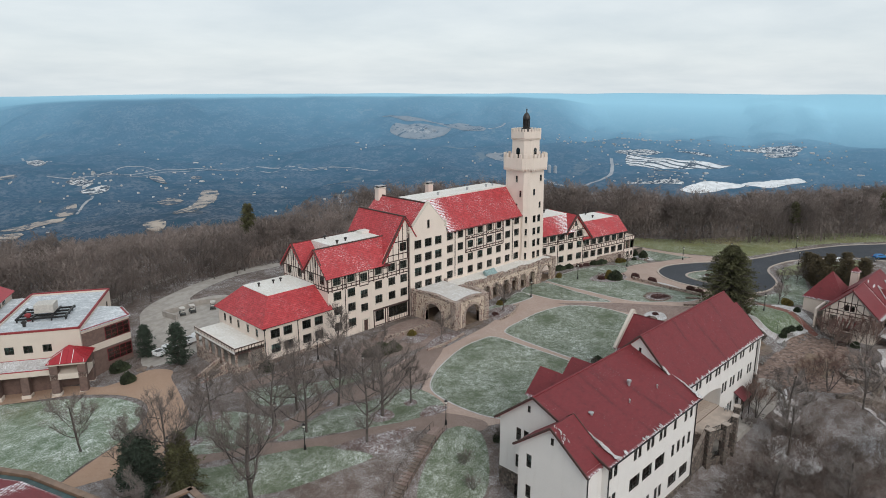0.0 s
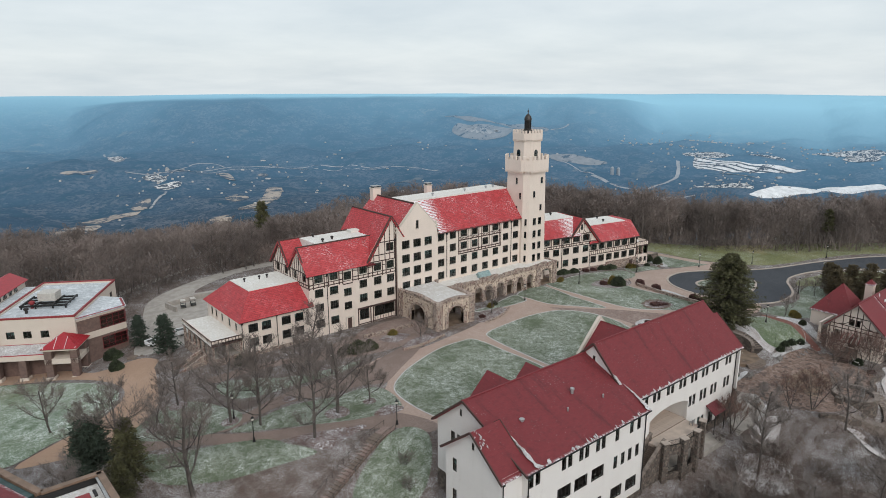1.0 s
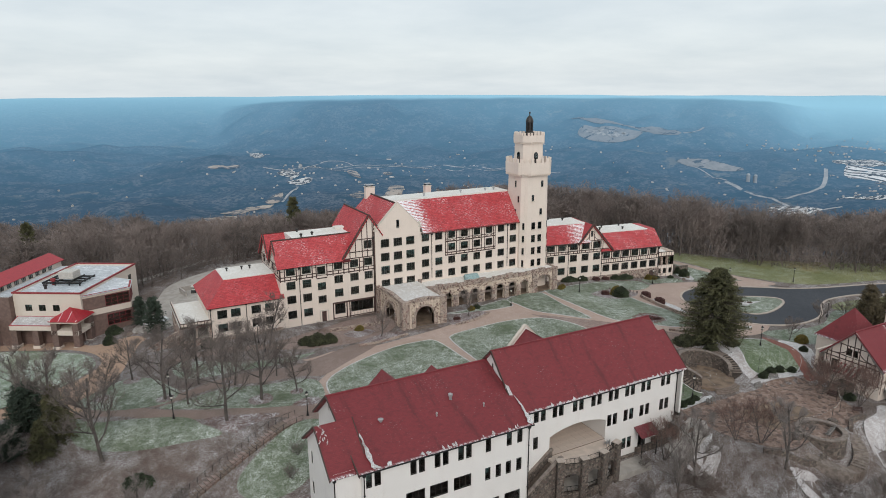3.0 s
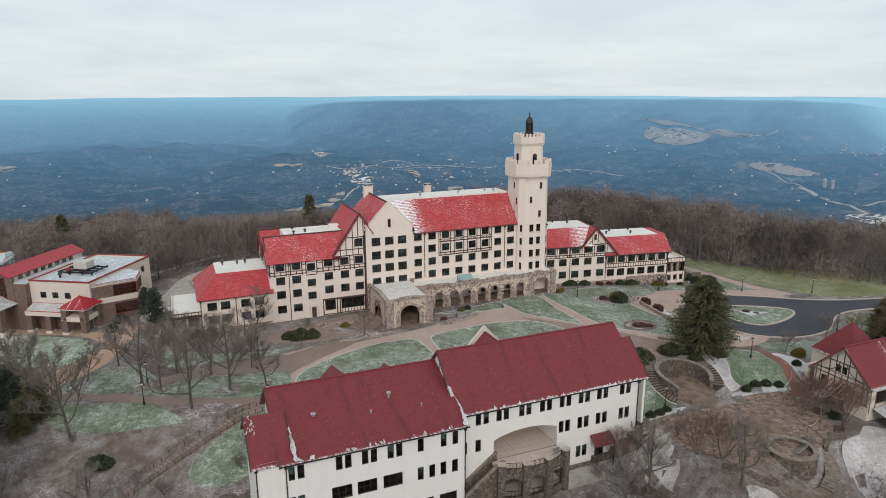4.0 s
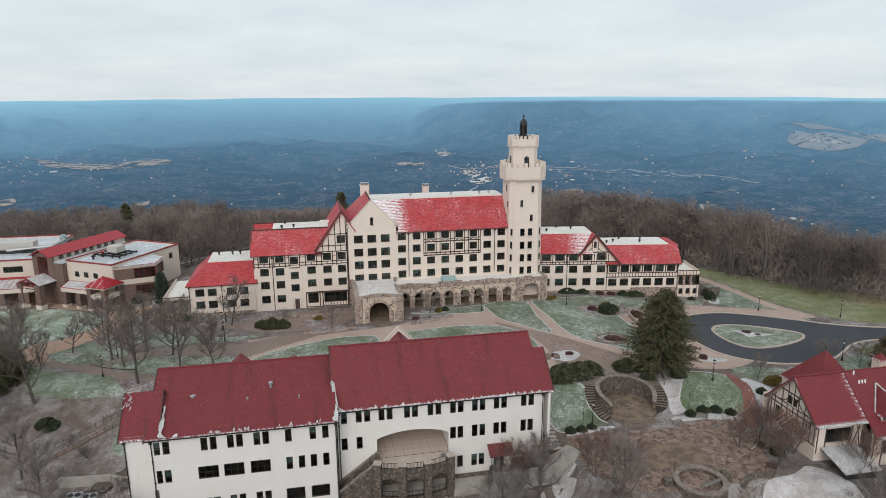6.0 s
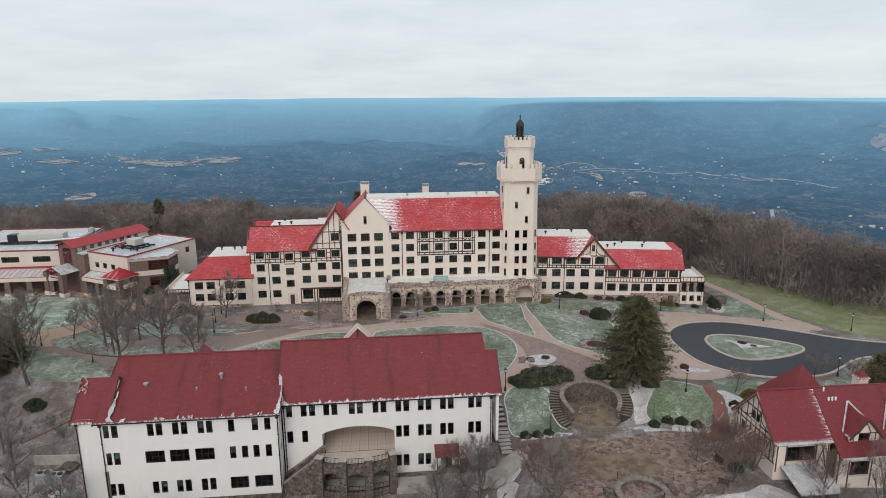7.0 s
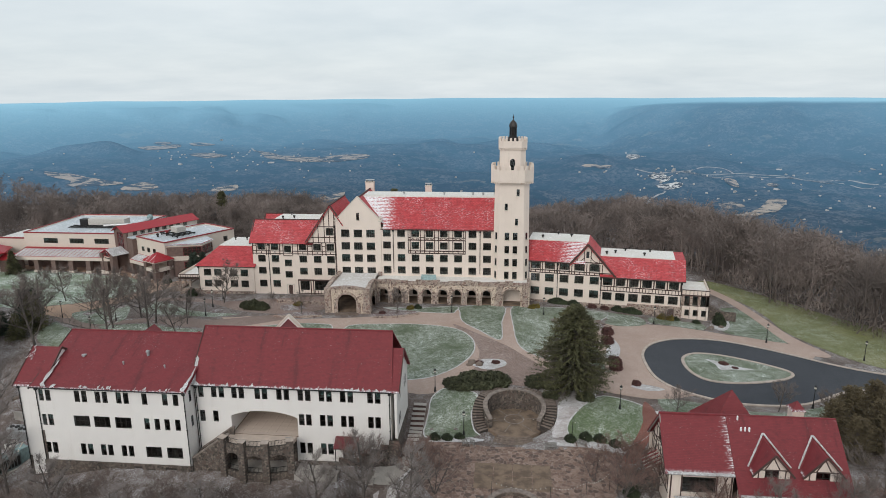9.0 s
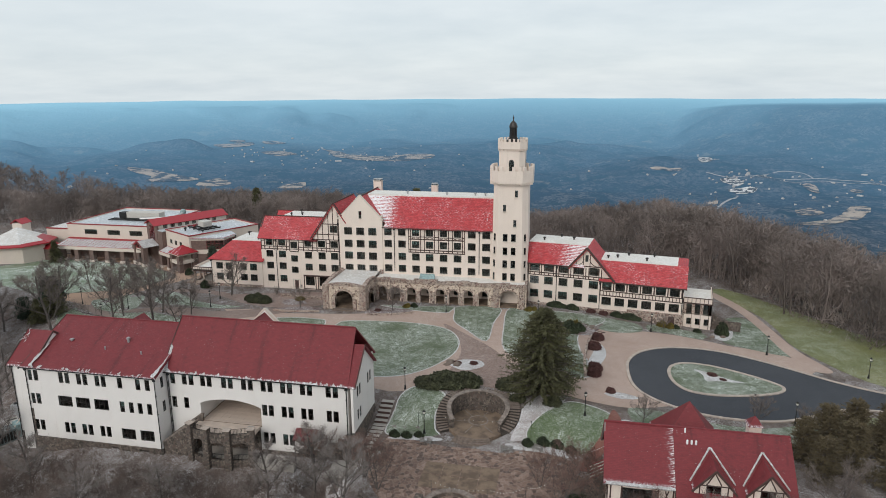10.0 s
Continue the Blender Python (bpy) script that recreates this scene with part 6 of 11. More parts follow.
for i in range(12):
    part("stair_step", box(43.0 + i * 0.5, 43.5 + i * 0.5, 3.0, 5.0, -2.0, 2.3 - i * 0.26), M["stone_grey"], hotel, place=fr_e)
part("stair_wall", box(42.9, 49.2, 2.6, 2.99, -3.0, 1.2), M["stone_grey"], hotel, "stone cheek wall of the end porch's stair", place=fr_e)
# ---- the white lecture hall: two white stucco ranges with dark red roofs ----
hall = thing("lecture_hall", (92, 45, 1.0), "long white stucco hall with dark red shingle roofs", "building")
f1 = turned(65.0, 36.3, 0)
holes = []
U1 = lambda *xs: [x - 65.0 for x in xs]
windows_row(hall, f1, U1(65.75, 66.95, 71.85, 73.05, 75.3, 76.5, 78.8, 80.0, 83.05, 86.4, 88.15), 6.8, 0.88, 1.95, holes, cols=1, rows=2, frame_mat="frame_brown", sill=False)
windows_row(hall, f1, U1(65.7, 66.85, 83.0, 84.7, 86.35, 88.1), 2.5, 0.88, 1.95, holes, cols=1, rows=2, frame_mat="frame_brown", sill=False)
windows_row(hall, f1, U1(72.1, 75.5, 79.05), 2.5, 2.7, 1.9, holes, cols=3, rows=2, frame_mat="frame_brown", sill=False)
windows_row(hall, f1, U1(65.7, 66.85, 71.7, 72.9, 75.1, 76.3, 78.6, 79.8), -2.45, 0.88, 1.95, holes, cols=1, rows=2, frame_mat="frame_brown", sill=False)
windows_row(hall, f1, U1(83.6, 87.1), -2.45, 2.6, 1.9, holes, cols=3, rows=2, frame_mat="frame_brown", sill=False)
part("wall", wall_mesh(24.7, -4.6, 8.6, holes), M["white"], hall, place=f1)
base_holes = [(15.2, 16.6, -6.7, -5.0), (11.9, 13.9, -8.2, -5.9), (20.6, 22.4, -6.9, -5.0)]
fsb = f1 @ Matrix.Translation((-0.2, -0.2, 0))
part("stone_base", wall_mesh(25.1, -12, -4.6, base_holes, 0.6), M["stone_grey"], hall, place=fsb)
for u0, u1, v0, v1 in base_holes:
    part("basement_shutter", box(u0, u1, 0.25, 0.32, v0, v1), M["beige_metal" if u0 < 12 else "frame_brown"], hall, place=fsb)
f1e = turned(89.7, 36.3, 0, 90)
holes = []
windows_row(hall, f1e, [1.7], 6.8, 0.8, 1.9, holes, cols=1, rows=2, frame_mat="frame_brown", sill=False)
windows_row(hall, f1e, [1.7], 2.5, 0.8, 1.9, holes, cols=1, rows=2, frame_mat="frame_brown", sill=False)
part("wall", wall_mesh(3.0, -3.5, 8.6, holes), M["white"], hall, place=f1e)
part("gable_wall", prism([(0, 8.55), (3.2, 8.55), (3.2, 9.6)], 0, 0.4), M["white"], hall, place=f1e)
# west gable, saltbox section
f1w = turned(65.0, 53.6, 0, -90)
holes = []
windows_row(hall, f1w, (3.3, 4.6), 6.8, 0.85, 1.95, holes, cols=1, rows=2, frame_mat="frame_brown", sill=False)
windows_row(hall, f1w, (3.3, 4.6), 2.65, 0.85, 1.95, holes, cols=1, rows=2, frame_mat="frame_brown", sill=False)
windows_row(hall, f1w, [4.95], 11.2, 0.5, 1.0, holes, cols=1, rows=1, frame_mat="frame_brown", sill=False)
windows_row(hall, f1w, (3.3, 4.6), -2.0, 0.85, 1.95, holes, cols=1, rows=2, frame_mat="frame_brown", sill=False)
na, nb = Vector((-(13.4 - 8.6), 5.9)).normalized(), Vector((13.4 - 8.4, 11.4)).normalized()
part("wall", wall_mesh(17.3, 0.6, 13.5, holes, 0.4, cuts=(((0, 8.6), (na.x, na.y)), ((17.3, 8.4), (nb.x, nb.y)))), M["white"], hall, place=f1w)
part("stone_base", wall_mesh(17.4, -10, 0.6, [h for h in holes if h[3] < 0.5], 0.5), M["stone_grey"], hall, place=f1w @ Matrix.Translation((0, -0.06, 0)))
part("wall", wall_mesh(24.7, -4, 8.7), M["white"], hall, place=turned(89.7, 53.6, 0, 180))
RZ, RY = 13.55, 47.7
roof(hall, [(64.3, 35.7, 8.35), (90.1, 35.7, 8.35), (90.1, RY, RZ), (64.3, RY, RZ)], "shingle", 0.25)
roof(hall, [(64.3, 54.1, 8.3), (90.1, 54.1, 8.3), (90.1, RY, RZ), (64.3, RY, RZ)], "shingle", 0.25)
part("ridge_cap", bevelled(box(64.3, 90.1, RY - 0.15, RY + 0.15, RZ - 0.08, RZ + 0.1), 0.05), M["ridge_red"], hall)
beam(hall, f1w, -0.6, 8.2, 5.9, 13.5, 0.3, 0.72, depth=0.12)
beam(hall, f1w, 5.9, 13.5, 18.0, 8.15, 0.3, 0.72, depth=0.12)
beam(hall, f1, -0.7, 8.32, 25.1, 8.32, 0.16, 0.72, "metal_dark", "gutter", 0.14)
downpipe(hall, f1, 0.12, -8, 8.3)
downpipe(hall, f1, 24.6, -8, 8.3)
# small gabled bay at the west end
fbs = turned(61.5, 37.1, 0)
part("wall", wall_mesh(3.6, -10, 8.5), M["white"], hall, place=fbs)
fbw2 = turned(61.5, 47.5, 0, -90)
holes = []
windows_row(hall, fbw2, [1.7], 6.2, 0.85, 1.9, holes, cols=1, rows=2, frame_mat="frame_brown", sill=False)
windows_row(hall, fbw2, [1.7], 1.7, 0.85, 1.9, holes, cols=1, rows=2, frame_mat="frame_brown", sill=False)
windows_row(hall, fbw2, [7.6], -2.4, 0.85, 1.9, holes, cols=1, rows=2, frame_mat="frame_brown", sill=False)
windows_row(hall, fbw2, [5.2], 10.4, 0.5, 1.0, holes, cols=1, rows=1, frame_mat="frame_brown", sill=False)
nc = Vector((-(12.4 - 8.4), 5.2)).normalized()
part("wall", wall_mesh(10.4, -4.5, 12.4, holes, 0.4, cuts=(((0, 8.4), (nc.x, nc.y)), ((10.4, 8.4), (-nc.x, nc.y)))), M["white"], hall, place=fbw2)
part("stone_base", wall_mesh(10.5, -12, -4.5, (), 0.5), M["stone_grey"], hall, place=fbw2 @ Matrix.Translation((0, -0.06, 0)))
part("wall", wall_mesh(3.6, -8, 8.5), M["white"], hall, place=turned(65.1, 47.5, 0, 180))
roof(hall, [(60.9, 36.6, 8.1), (60.9, 42.3, 12.55), (66.1, 42.3, 12.55), (66.1, 36.6, 8.1)], "shingle", 0.22)
roof(hall, [(60.9, 48.0, 8.1), (60.9, 42.3, 12.55), (66.1, 42.3, 12.55), (66.1, 48.0, 8.1)], "shingle", 0.22)
part("gable_wall", prism([(37.2, 8.0), (42.3, 12.3), (47.4, 8.0)], 0, 0.25), M["white"], hall, place=turned(65.9, 0, 0, 90))
for y0, y1 in ((36.6, 42.3), (48.0, 42.3)):
    beam(hall, turned(66.0, 0, 0, 90), y0, 8.0, y1, 12.5, 0.26, 0.12, depth=0.12)
beam(hall, fbw2, -0.6, 8.0, 5.2, 12.5, 0.28, 0.62, depth=0.12)
beam(hall, fbw2, 5.2, 12.5, 11.0, 8.0, 0.28, 0.62, depth=0.12)
downpipe(hall, fbs, 0.1, -8, 8.2)
# roof vents
for x, y, z, r, k in ((80.7, 42.7, 11.4, 0.22, 0.9), (84.7, 40.3, 10.35, 0.10, 0.6), (77.5, 40.7, 10.5, 0.10, 0.6), (69.9, 42.1, 11.1, 0.26, 0.35)):
    part("roof_vent", lathe([(r, z - 0.5), (r, z + k * 0.5), (r * 1.5, z + k * 0.55), (r * 1.5, z + k * 0.85), (r * 0.4, z + k)], 10, x, y), M["galv"], hall)
# snow left lying in the roof valleys and below a vent
def roof_snow(corners, slope, seed, thick=0.07):
    q = random.Random(seed)
    bm = bmesh.new()
    pts = []
    for (x0, y0), (x1, y1) in zip(corners, corners[1:] + corners[:1]):
        n = max(2, int(math.hypot(x1 - x0, y1 - y0) / 0.35))
        pts += [(x0 + (x1 - x0) * k / n + q.gauss(0, 0.07), y0 + (y1 - y0) * k / n + q.gauss(0, 0.07)) for k in range(n)]
    add_ring_prism(bm, [(x, y, slope(x, y) - 0.02) for x, y in pts], [(x, y, slope(x, y) + thick * q.uniform(0.3, 1.1)) for x, y in pts])
    part("roof_snow", bm, M["snow"], hall, "thin snow left on the roof")


low_roof = lambda x, y: 8.40 + (y - 35.7) * 0.4333 + 0.24
roof_snow([(89.2, 35.75), (90.05, 35.7), (90.05, 38.2), (89.9, 40.6), (89.75, 38.4), (89.5, 37.0)], low_roof, 1)
roof_snow([(66.2, 35.8), (67.3, 35.75), (66.6, 36.4), (66.7, 38.4), (66.45, 40.9), (66.2, 38.5)], low_roof, 2)
bay_roof = lambda x, y: 8.14 + (y - 36.6) * 0.7807 + 0.22
for k in range(15):
    q = random.Random(30 + k)
    x, y, s = q.uniform(61, 62.4), q.uniform(40, 42), q.uniform(0.08, 0.25)
    roof_snow([(x, y), (x + s, y + 0.04), (x + s * 0.8, y + q.uniform(0.1, 0.3)), (x, y + 0.12)], bay_roof, 300 + k, 0.04)
for k in range(16):
    q = random.Random(60 + k)
    x = q.uniform(66.5, 89)
    s = q.uniform(0.15, 0.6)
    roof_snow([(x, 35.72), (x + s, 35.72), (x + s * 0.7, 35.72 + q.uniform(0.15, 0.5)), (x + s * 0.2, 36.0)], low_roof, 100 + k, 0.05)
high_roof = lambda x, y: 8.30 + (y - 38.6) * 0.9865 + 0.02
for k in range(46):
    q = random.Random(500 + k)
    x = q.uniform(90, 121)
    s = q.uniform(0.15, 0.7)
    roof_snow([(x, 38.62), (x + s, 38.62), (x + s * 0.7, 38.62 + q.uniform(0.1, 0.4)), (x + s * 0.2, 38.8)], high_roof, 600 + k, 0.05)
roof_snow([(89.4, 38.7), (91.0, 38.65), (90.2, 39.2), (90.0, 40.4), (89.8, 41.9), (89.4, 42.4)], high_roof, 3)
# rear cross gables
for x, half, zr in ((75.4, 3.6, 12.3), (83.8, 3.2, 11.2)):
    for s in (-1, 1):
        roof(hall, [(x + s * half, 54.6, zr - half * 0.95), (x, 54.6, zr), (x, 49.0, zr), (x + s * half, 49.0, zr - half * 0.95)], "shingle", 0.2)
    part("gable_wall", prism([(x - half + 0.3, 2), (x - half + 0.3, zr - half * 0.95), (x, zr - 0.2), (x + half - 0.3, zr - half * 0.95), (x + half - 0.3, 2)], 53.9, 54.3), M["white"], hall)

# higher east range
f2 = turned(89.9, 39.2, 0)
U2 = lambda *xs: [x - 89.9 for x in xs]
holes = []
windows_row(hall, f2, U2(90.9, 93.05, 94.3, 96.4, 97.6, 100.2, 101.4, 103.75, 104.95, 107.2, 108.4, 110.6, 111.8, 114.0, 115.2, 118.35, 119.55), 7.05, 0.88, 1.95, holes, cols=1, rows=2, frame_mat="frame_brown", sill=False)
windows_row(hall, f2, U2(90.85, 93.05, 107.2, 108.35, 110.6, 111.8, 114.0, 115.2, 118.35, 119.5), 2.78, 0.88, 1.95, holes, cols=1, rows=2, frame_mat="frame_brown", sill=False)
windows_row(hall, f2, U2(107.1, 108.3, 110.55, 111.7), -2.2, 0.88, 1.95, holes, cols=1, rows=2, frame_mat="frame_brown", sill=False)
windows_row(hall, f2, U2(114.5), -2.55, 1.7, 2.2, holes, cols=2, rows=2, frame_mat="frame_brown", sill=False)
holes.append((5.7, 16.6, -0.3, 3.0))
bm = wall_mesh(31.7, -7, 8.8, holes)
part("wall", bm, M["white"], hall, place=f2)
# the head of the wide arch lies proud of the wall by a hand
arch_in = [(5.7 + 10.9 * i / 14, 3.0 + 1.05 * math.sin(math.pi * i / 14) ** 0.75) for i in range(15)]
for ob in [o for o in hall.children if o.name.startswith("wall") and abs(o.matrix_basis.translation.x - 89.9) < 0.01]:
    cut = bmesh.new()
    cut.from_mesh(ob.data)
    kill = [f for f in cut.faces if 5.7 < f.calc_center_median().x < 16.6 and 3.0 < f.calc_center_median().z < 4.2]
    bmesh.ops.bisect_plane(cut, geom=cut.verts[:] + cut.edges[:] + cut.faces[:], plane_co=(0, 0, 4.2), plane_no=(0, 0, 1))
    kill = [f for f in cut.faces if 5.7 < f.calc_center_median().x < 16.6 and 3.0 <= f.calc_center_median().z < 4.2]
    bmesh.ops.delete(cut, geom=kill, context="FACES")
    cut.to_mesh(ob.data)
    cut.free()
part("arch_head", prism([(5.7, 4.2)] + arch_in + [(16.6, 4.2)], 0.0, 0.4), M["white"], hall, place=f2)
# recess behind the arch
rec = bmesh.new()
add_box(rec, 95.2, 95.5, 39.6, 47.0, -0.6, 4.6)
add_box(rec, 106.6, 106.9, 39.6, 47.0, -0.6, 4.6)
add_box(rec, 95.2, 106.9, 46.8, 47.1, -0.6, 4.6)
add_box(rec, 95.2, 106.9, 39.62, 47.1, 4.4, 4.7)
part("porch_recess", rec, M["white"], hall, "white plaster recess behind the arch")
part("terrace_floor", box(95.4, 106.7, 39.21, 46.8, -0.6, -0.18), M["slab"], hall, "pale tiled terrace floor")
floor_tile = to_mesh("floor_tile", box(0.02, 1.34, 0.02, 1.24, -0.18, -0.155), M["terrace"])
for i in range(8):
    for j in range(6):
        part("floor_tile", floor_tile, M["terrace"], hall, place=pose(95.65 + 1.36 * i, 39.3 + 1.25 * j, 0))
part("wall", wall_mesh(13.0, -6, 8.8), M["white"], hall, place=turned(121.6, 39.2, 0, 90))
f2e = turned(122.6, 38.9, 0, 90)
holes = []
windows_row(hall, f2e, (2.2, 3.4, 7.6, 8.8), 6.6, 0.8, 1.9, holes, cols=1, rows=2, frame_mat="frame_brown", sill=False)
windows_row(hall, f2e, (2.2, 3.4), 2.6, 0.8, 1.9, holes, cols=1, rows=2, frame_mat="frame_brown", sill=False)
nd, ne = Vector((-(13.2 - 8.4), 5.4)).normalized(), Vector((13.2 - 8.4, 5.4)).normalized()
part("wall", wall_mesh(10.8, -3, 13.2, holes, 0.4, cuts=(((0, 8.4), (nd.x, nd.y)), ((10.8, 8.4), (ne.x, ne.y)))), M["white"], hall, place=f2e)
part("stone_base", wall_mesh(10.9, -8, 0.4, (), 0.5), M["stone_grey"], hall, place=f2e @ Matrix.Translation((0, -0.08, 0)))
part("wall", wall_mesh(32.0, -4, 8.8), M["white"], hall, place=turned(121.6, 52.8, 0, 180))
R2Y, R2Z = 46.0, 15.6
roof(hall, [(89.3, 38.6, 8.3), (121.9, 38.6, 8.3), (121.0, R2Y, R2Z), (89.3, R2Y, R2Z)], "shingle", 0.25)
roof(hall, [(89.3, 53.4, 8.3), (121.9, 53.4, 8.3), (121.0, R2Y, R2Z), (89.3, R2Y, R2Z)], "shingle", 0.25)
roof(hall, [(120.0, 38.6, 8.3), (123.1, 38.6, 8.3), (123.1, 44.3, 13.4), (120.0, 44.3, 13.4)], "shingle", 0.25)
roof(hall, [(120.0, 50.0, 8.3), (123.1, 50.0, 8.3), (123.1, 44.3, 13.4), (120.0, 44.3, 13.4)], "shingle", 0.25)
part("ridge_cap", bevelled(box(89.3, 121.0, R2Y - 0.15, R2Y + 0.15, R2Z - 0.08, R2Z + 0.1), 0.05), M["ridge_red"], hall)
f2w = turned(89.7, 52.8, 0, -90)
holes = []
windows_row(hall, f2w, [6.8], 13.0, 0.5, 1.0, holes, cols=1, rows=1, frame_mat="frame_brown", sill=False)
nf = Vector((-7.0, 6.8)).normalized()
part("gable_wall", wall_mesh(13.6, 8.0, 15.5, holes, 0.4, cuts=(((0, 8.6), (nf.x, nf.y)), ((13.6, 8.6), (-nf.x, nf.y)))), M["white"], hall, place=f2w)
beam(hall, f2w, -0.6, 8.1, 6.8, 15.6, 0.28, 0.42, depth=0.12)
beam(hall, f2w, 6.8, 15.6, 14.2, 8.1, 0.28, 0.42, depth=0.12)
beam(hall, f2e, -0.3, 8.2, 5.4, 13.35, 0.26, 0.5, depth=0.12)
beam(hall, f2e, 5.4, 13.35, 11.1, 8.2, 0.26, 0.5, depth=0.12)
beam(hall, f2, -0.4, 8.27, 32.0, 8.27, 0.16, 0.72, "metal_dark", "gutter", 0.14)
downpipe(hall, f2, 31.5, -3, 8.2)
downpipe(hall, f2, 0.25, -3, 8.2)
# cooling plant on its pad beside the west end
plant = thing("cooling_plant", (55.8, 39.2, -8.5), "grey-green metal cooling plant with roof fans and thin snow", "machine")
pf = pose(55.8, 39.2, gz(55.8, 39.2), 0, 0, 62)
part("pad", box(-2.9, 2.9, -1.7, 1.7, -1.2, 0.12, pf), M["concrete"], plant)
part("casing", bevelled(box(-2.6, 1.2, -1.3, 1.3, 0.12, 2.5, pf), 0.05), M["plant_green"], plant)
part("pump_casing", bevelled(box(1.3, 2.7, -1.1, 1.1, 0.12, 3.0, pf), 0.05), M["copper"], plant)
for i in range(2):
    for j in range(2):
        cxp, cyp = -1.75 + 1.75 * i, -0.62 + 1.24 * j
        ring = lathe([(0.54, 2.5), (0.54, 2.72), (0.47, 2.72), (0.47, 2.54)], 16, cxp, cyp)
        for v in ring.verts:
            v.co = pf @ v.co
        fan = part("fan_ring", ring, M["galv"], plant)
        for k in range(4):
            blade = bmesh.new()
            add_box(blade, 0.05, 0.45, -0.07, 0.07, 2.60, 2.63, pf @ pose(cxp, cyp, 0, 0, 0, 90 * k + 20))
            part("fan_blade", blade, M["metal_dark"], fan)
for i in range(7):
    part("louvre", box(-2.5 + i * 0.52, -2.1 + i * 0.52, -1.34, -1.30, 0.5, 2.2, pf), M["metal_dark"], plant)
part("pipe", add_tube(bmesh.new(), pf @ Vector((1.1, -0.9, 2.7)), pf @ Vector((2.6, 0.7, 3.2)), 0.14, n=8), M["cast"], plant)
# rear cross wing with a coped gable
for s in (-1, 1):
    roof(hall, [(101 + s * 5.2, 54.0, 9.2), (101, 54.0, 14.4), (101, 47.0, 14.4), (101 + s * 5.2, 47.0, 9.2)], "shingle", 0.25)
part("gable_wall", prism([(96.0, 0), (96.0, 9.6), (101, 14.8), (106.0, 9.6), (106.0, 0)], 53.5, 53.9), M["white"], hall)
for s in (-1, 1):
    beam(hall, turned(0, 53.6, 0), 101 + s * 5.4, 9.4, 101, 15.0, 0.4, 0.1, "cast", "coping", 0.55)
# awning over the basement door
part("door_canopy", slab([(112.6, 37.3, -1.0), (116.4, 37.3, -1.0), (116.4, 39.2, 0.2), (112.6, 39.2, 0.2)], 0.12), M["canopy"], hall, "dark red shingled canopy over a basement door")
for x in (112.9, 116.1):
    part("canopy_post", box(x - 0.06, x + 0.06, 37.4, 37.52, -4.75, -1.05), M["metal_dark"], hall)
# bowed stone terrace below the arch
piers = [(95.3, 36.1), (98.8, 35.0), (102.5, 35.0), (106.1, 36.1)]
bm = add_ring_prism(bmesh.new(), [(x, y + 0.1, -0.75) for x, y in piers] + [(106.2, 39.2, -0.75), (95.2, 39.2, -0.75)], [(x, y + 0.1, -0.2) for x, y in piers] + [(106.2, 39.2, -0.2), (95.2, 39.2, -0.2)])
part("terrace_deck", bm, M["terrace"], hall, "pale tiled deck of the bowed terrace")


def iron_rail(ln, z, fr, name):
    rail = bmesh.new()
    for h in (0.12, 0.95):
        add_tube(rail, (0.5, 0.25, z + h), (ln - 0.5, 0.25, z + h), 0.035, n=5)
    rail_ob = part(name, rail, M["metal_dark"], hall, "thin dark metal railing", place=fr)
    for j in range(13):
        u = 0.6 + (ln - 1.2) * j / 12
        bar = bmesh.new()
        add_tube(bar, (u, 0.25, z), (u, 0.25, z + 0.95), 0.02 if j % 4 else 0.035, n=4)
        part("rail_bar", bar, M["metal_dark"], rail_ob)


for k, (x, y) in enumerate(piers):
    a, b = piers[max(k - 1, 0)], piers[min(k + 1, 3)]
    ang = math.degrees(math.atan2(b[1] - a[1], b[0] - a[0]))
    part("terrace_pier", bevelled(box(-0.55, 0.55, -0.5, 0.5, -9.0, 0.95), 0.06), M["stone_grey"], hall, place=pose(x, y, 0, 0, 0, ang))
    part("pier_cap", bevelled(box(-0.62, 0.62, -0.57, 0.57, 0.95, 1.10), 0.04), M["kerb"], hall, place=pose(x, y, 0, 0, 0, ang))
    if k < 3:
        x1, y1 = piers[k + 1]
        ln = math.hypot(x1 - x, y1 - y)
        fr = turned(x, y, 0, math.degrees(math.atan2(y1 - y, x1 - x)))
        part("terrace_wall", arcade_mesh(ln, -9.0, 0.0, [(0.55, ln - 0.55, -2.2, 0.75)], 0.5), M["stone_grey"], hall, "fieldstone arches under the terrace", place=fr)
        part("terrace_sill", box(0.5, ln - 0.5, -0.05, 0.55, -9.0, -4.6), M["stone_grey"], hall, place=fr)
        iron_rail(ln, 0.0, fr, "terrace_railing")
        iron_rail(ln, -4.6, fr, "lower_railing")
part("lower_floor", box(95.4, 106.0, 36.2, 39.1, -5.0, -4.62), M["concrete"], hall, "dim concrete floor under the terrace")
part("terrace_back", wall_mesh(11.0, -9, -0.4, (), 0.3), M["stone_grey"], hall, place=turned(95.2, 39.1, 0))
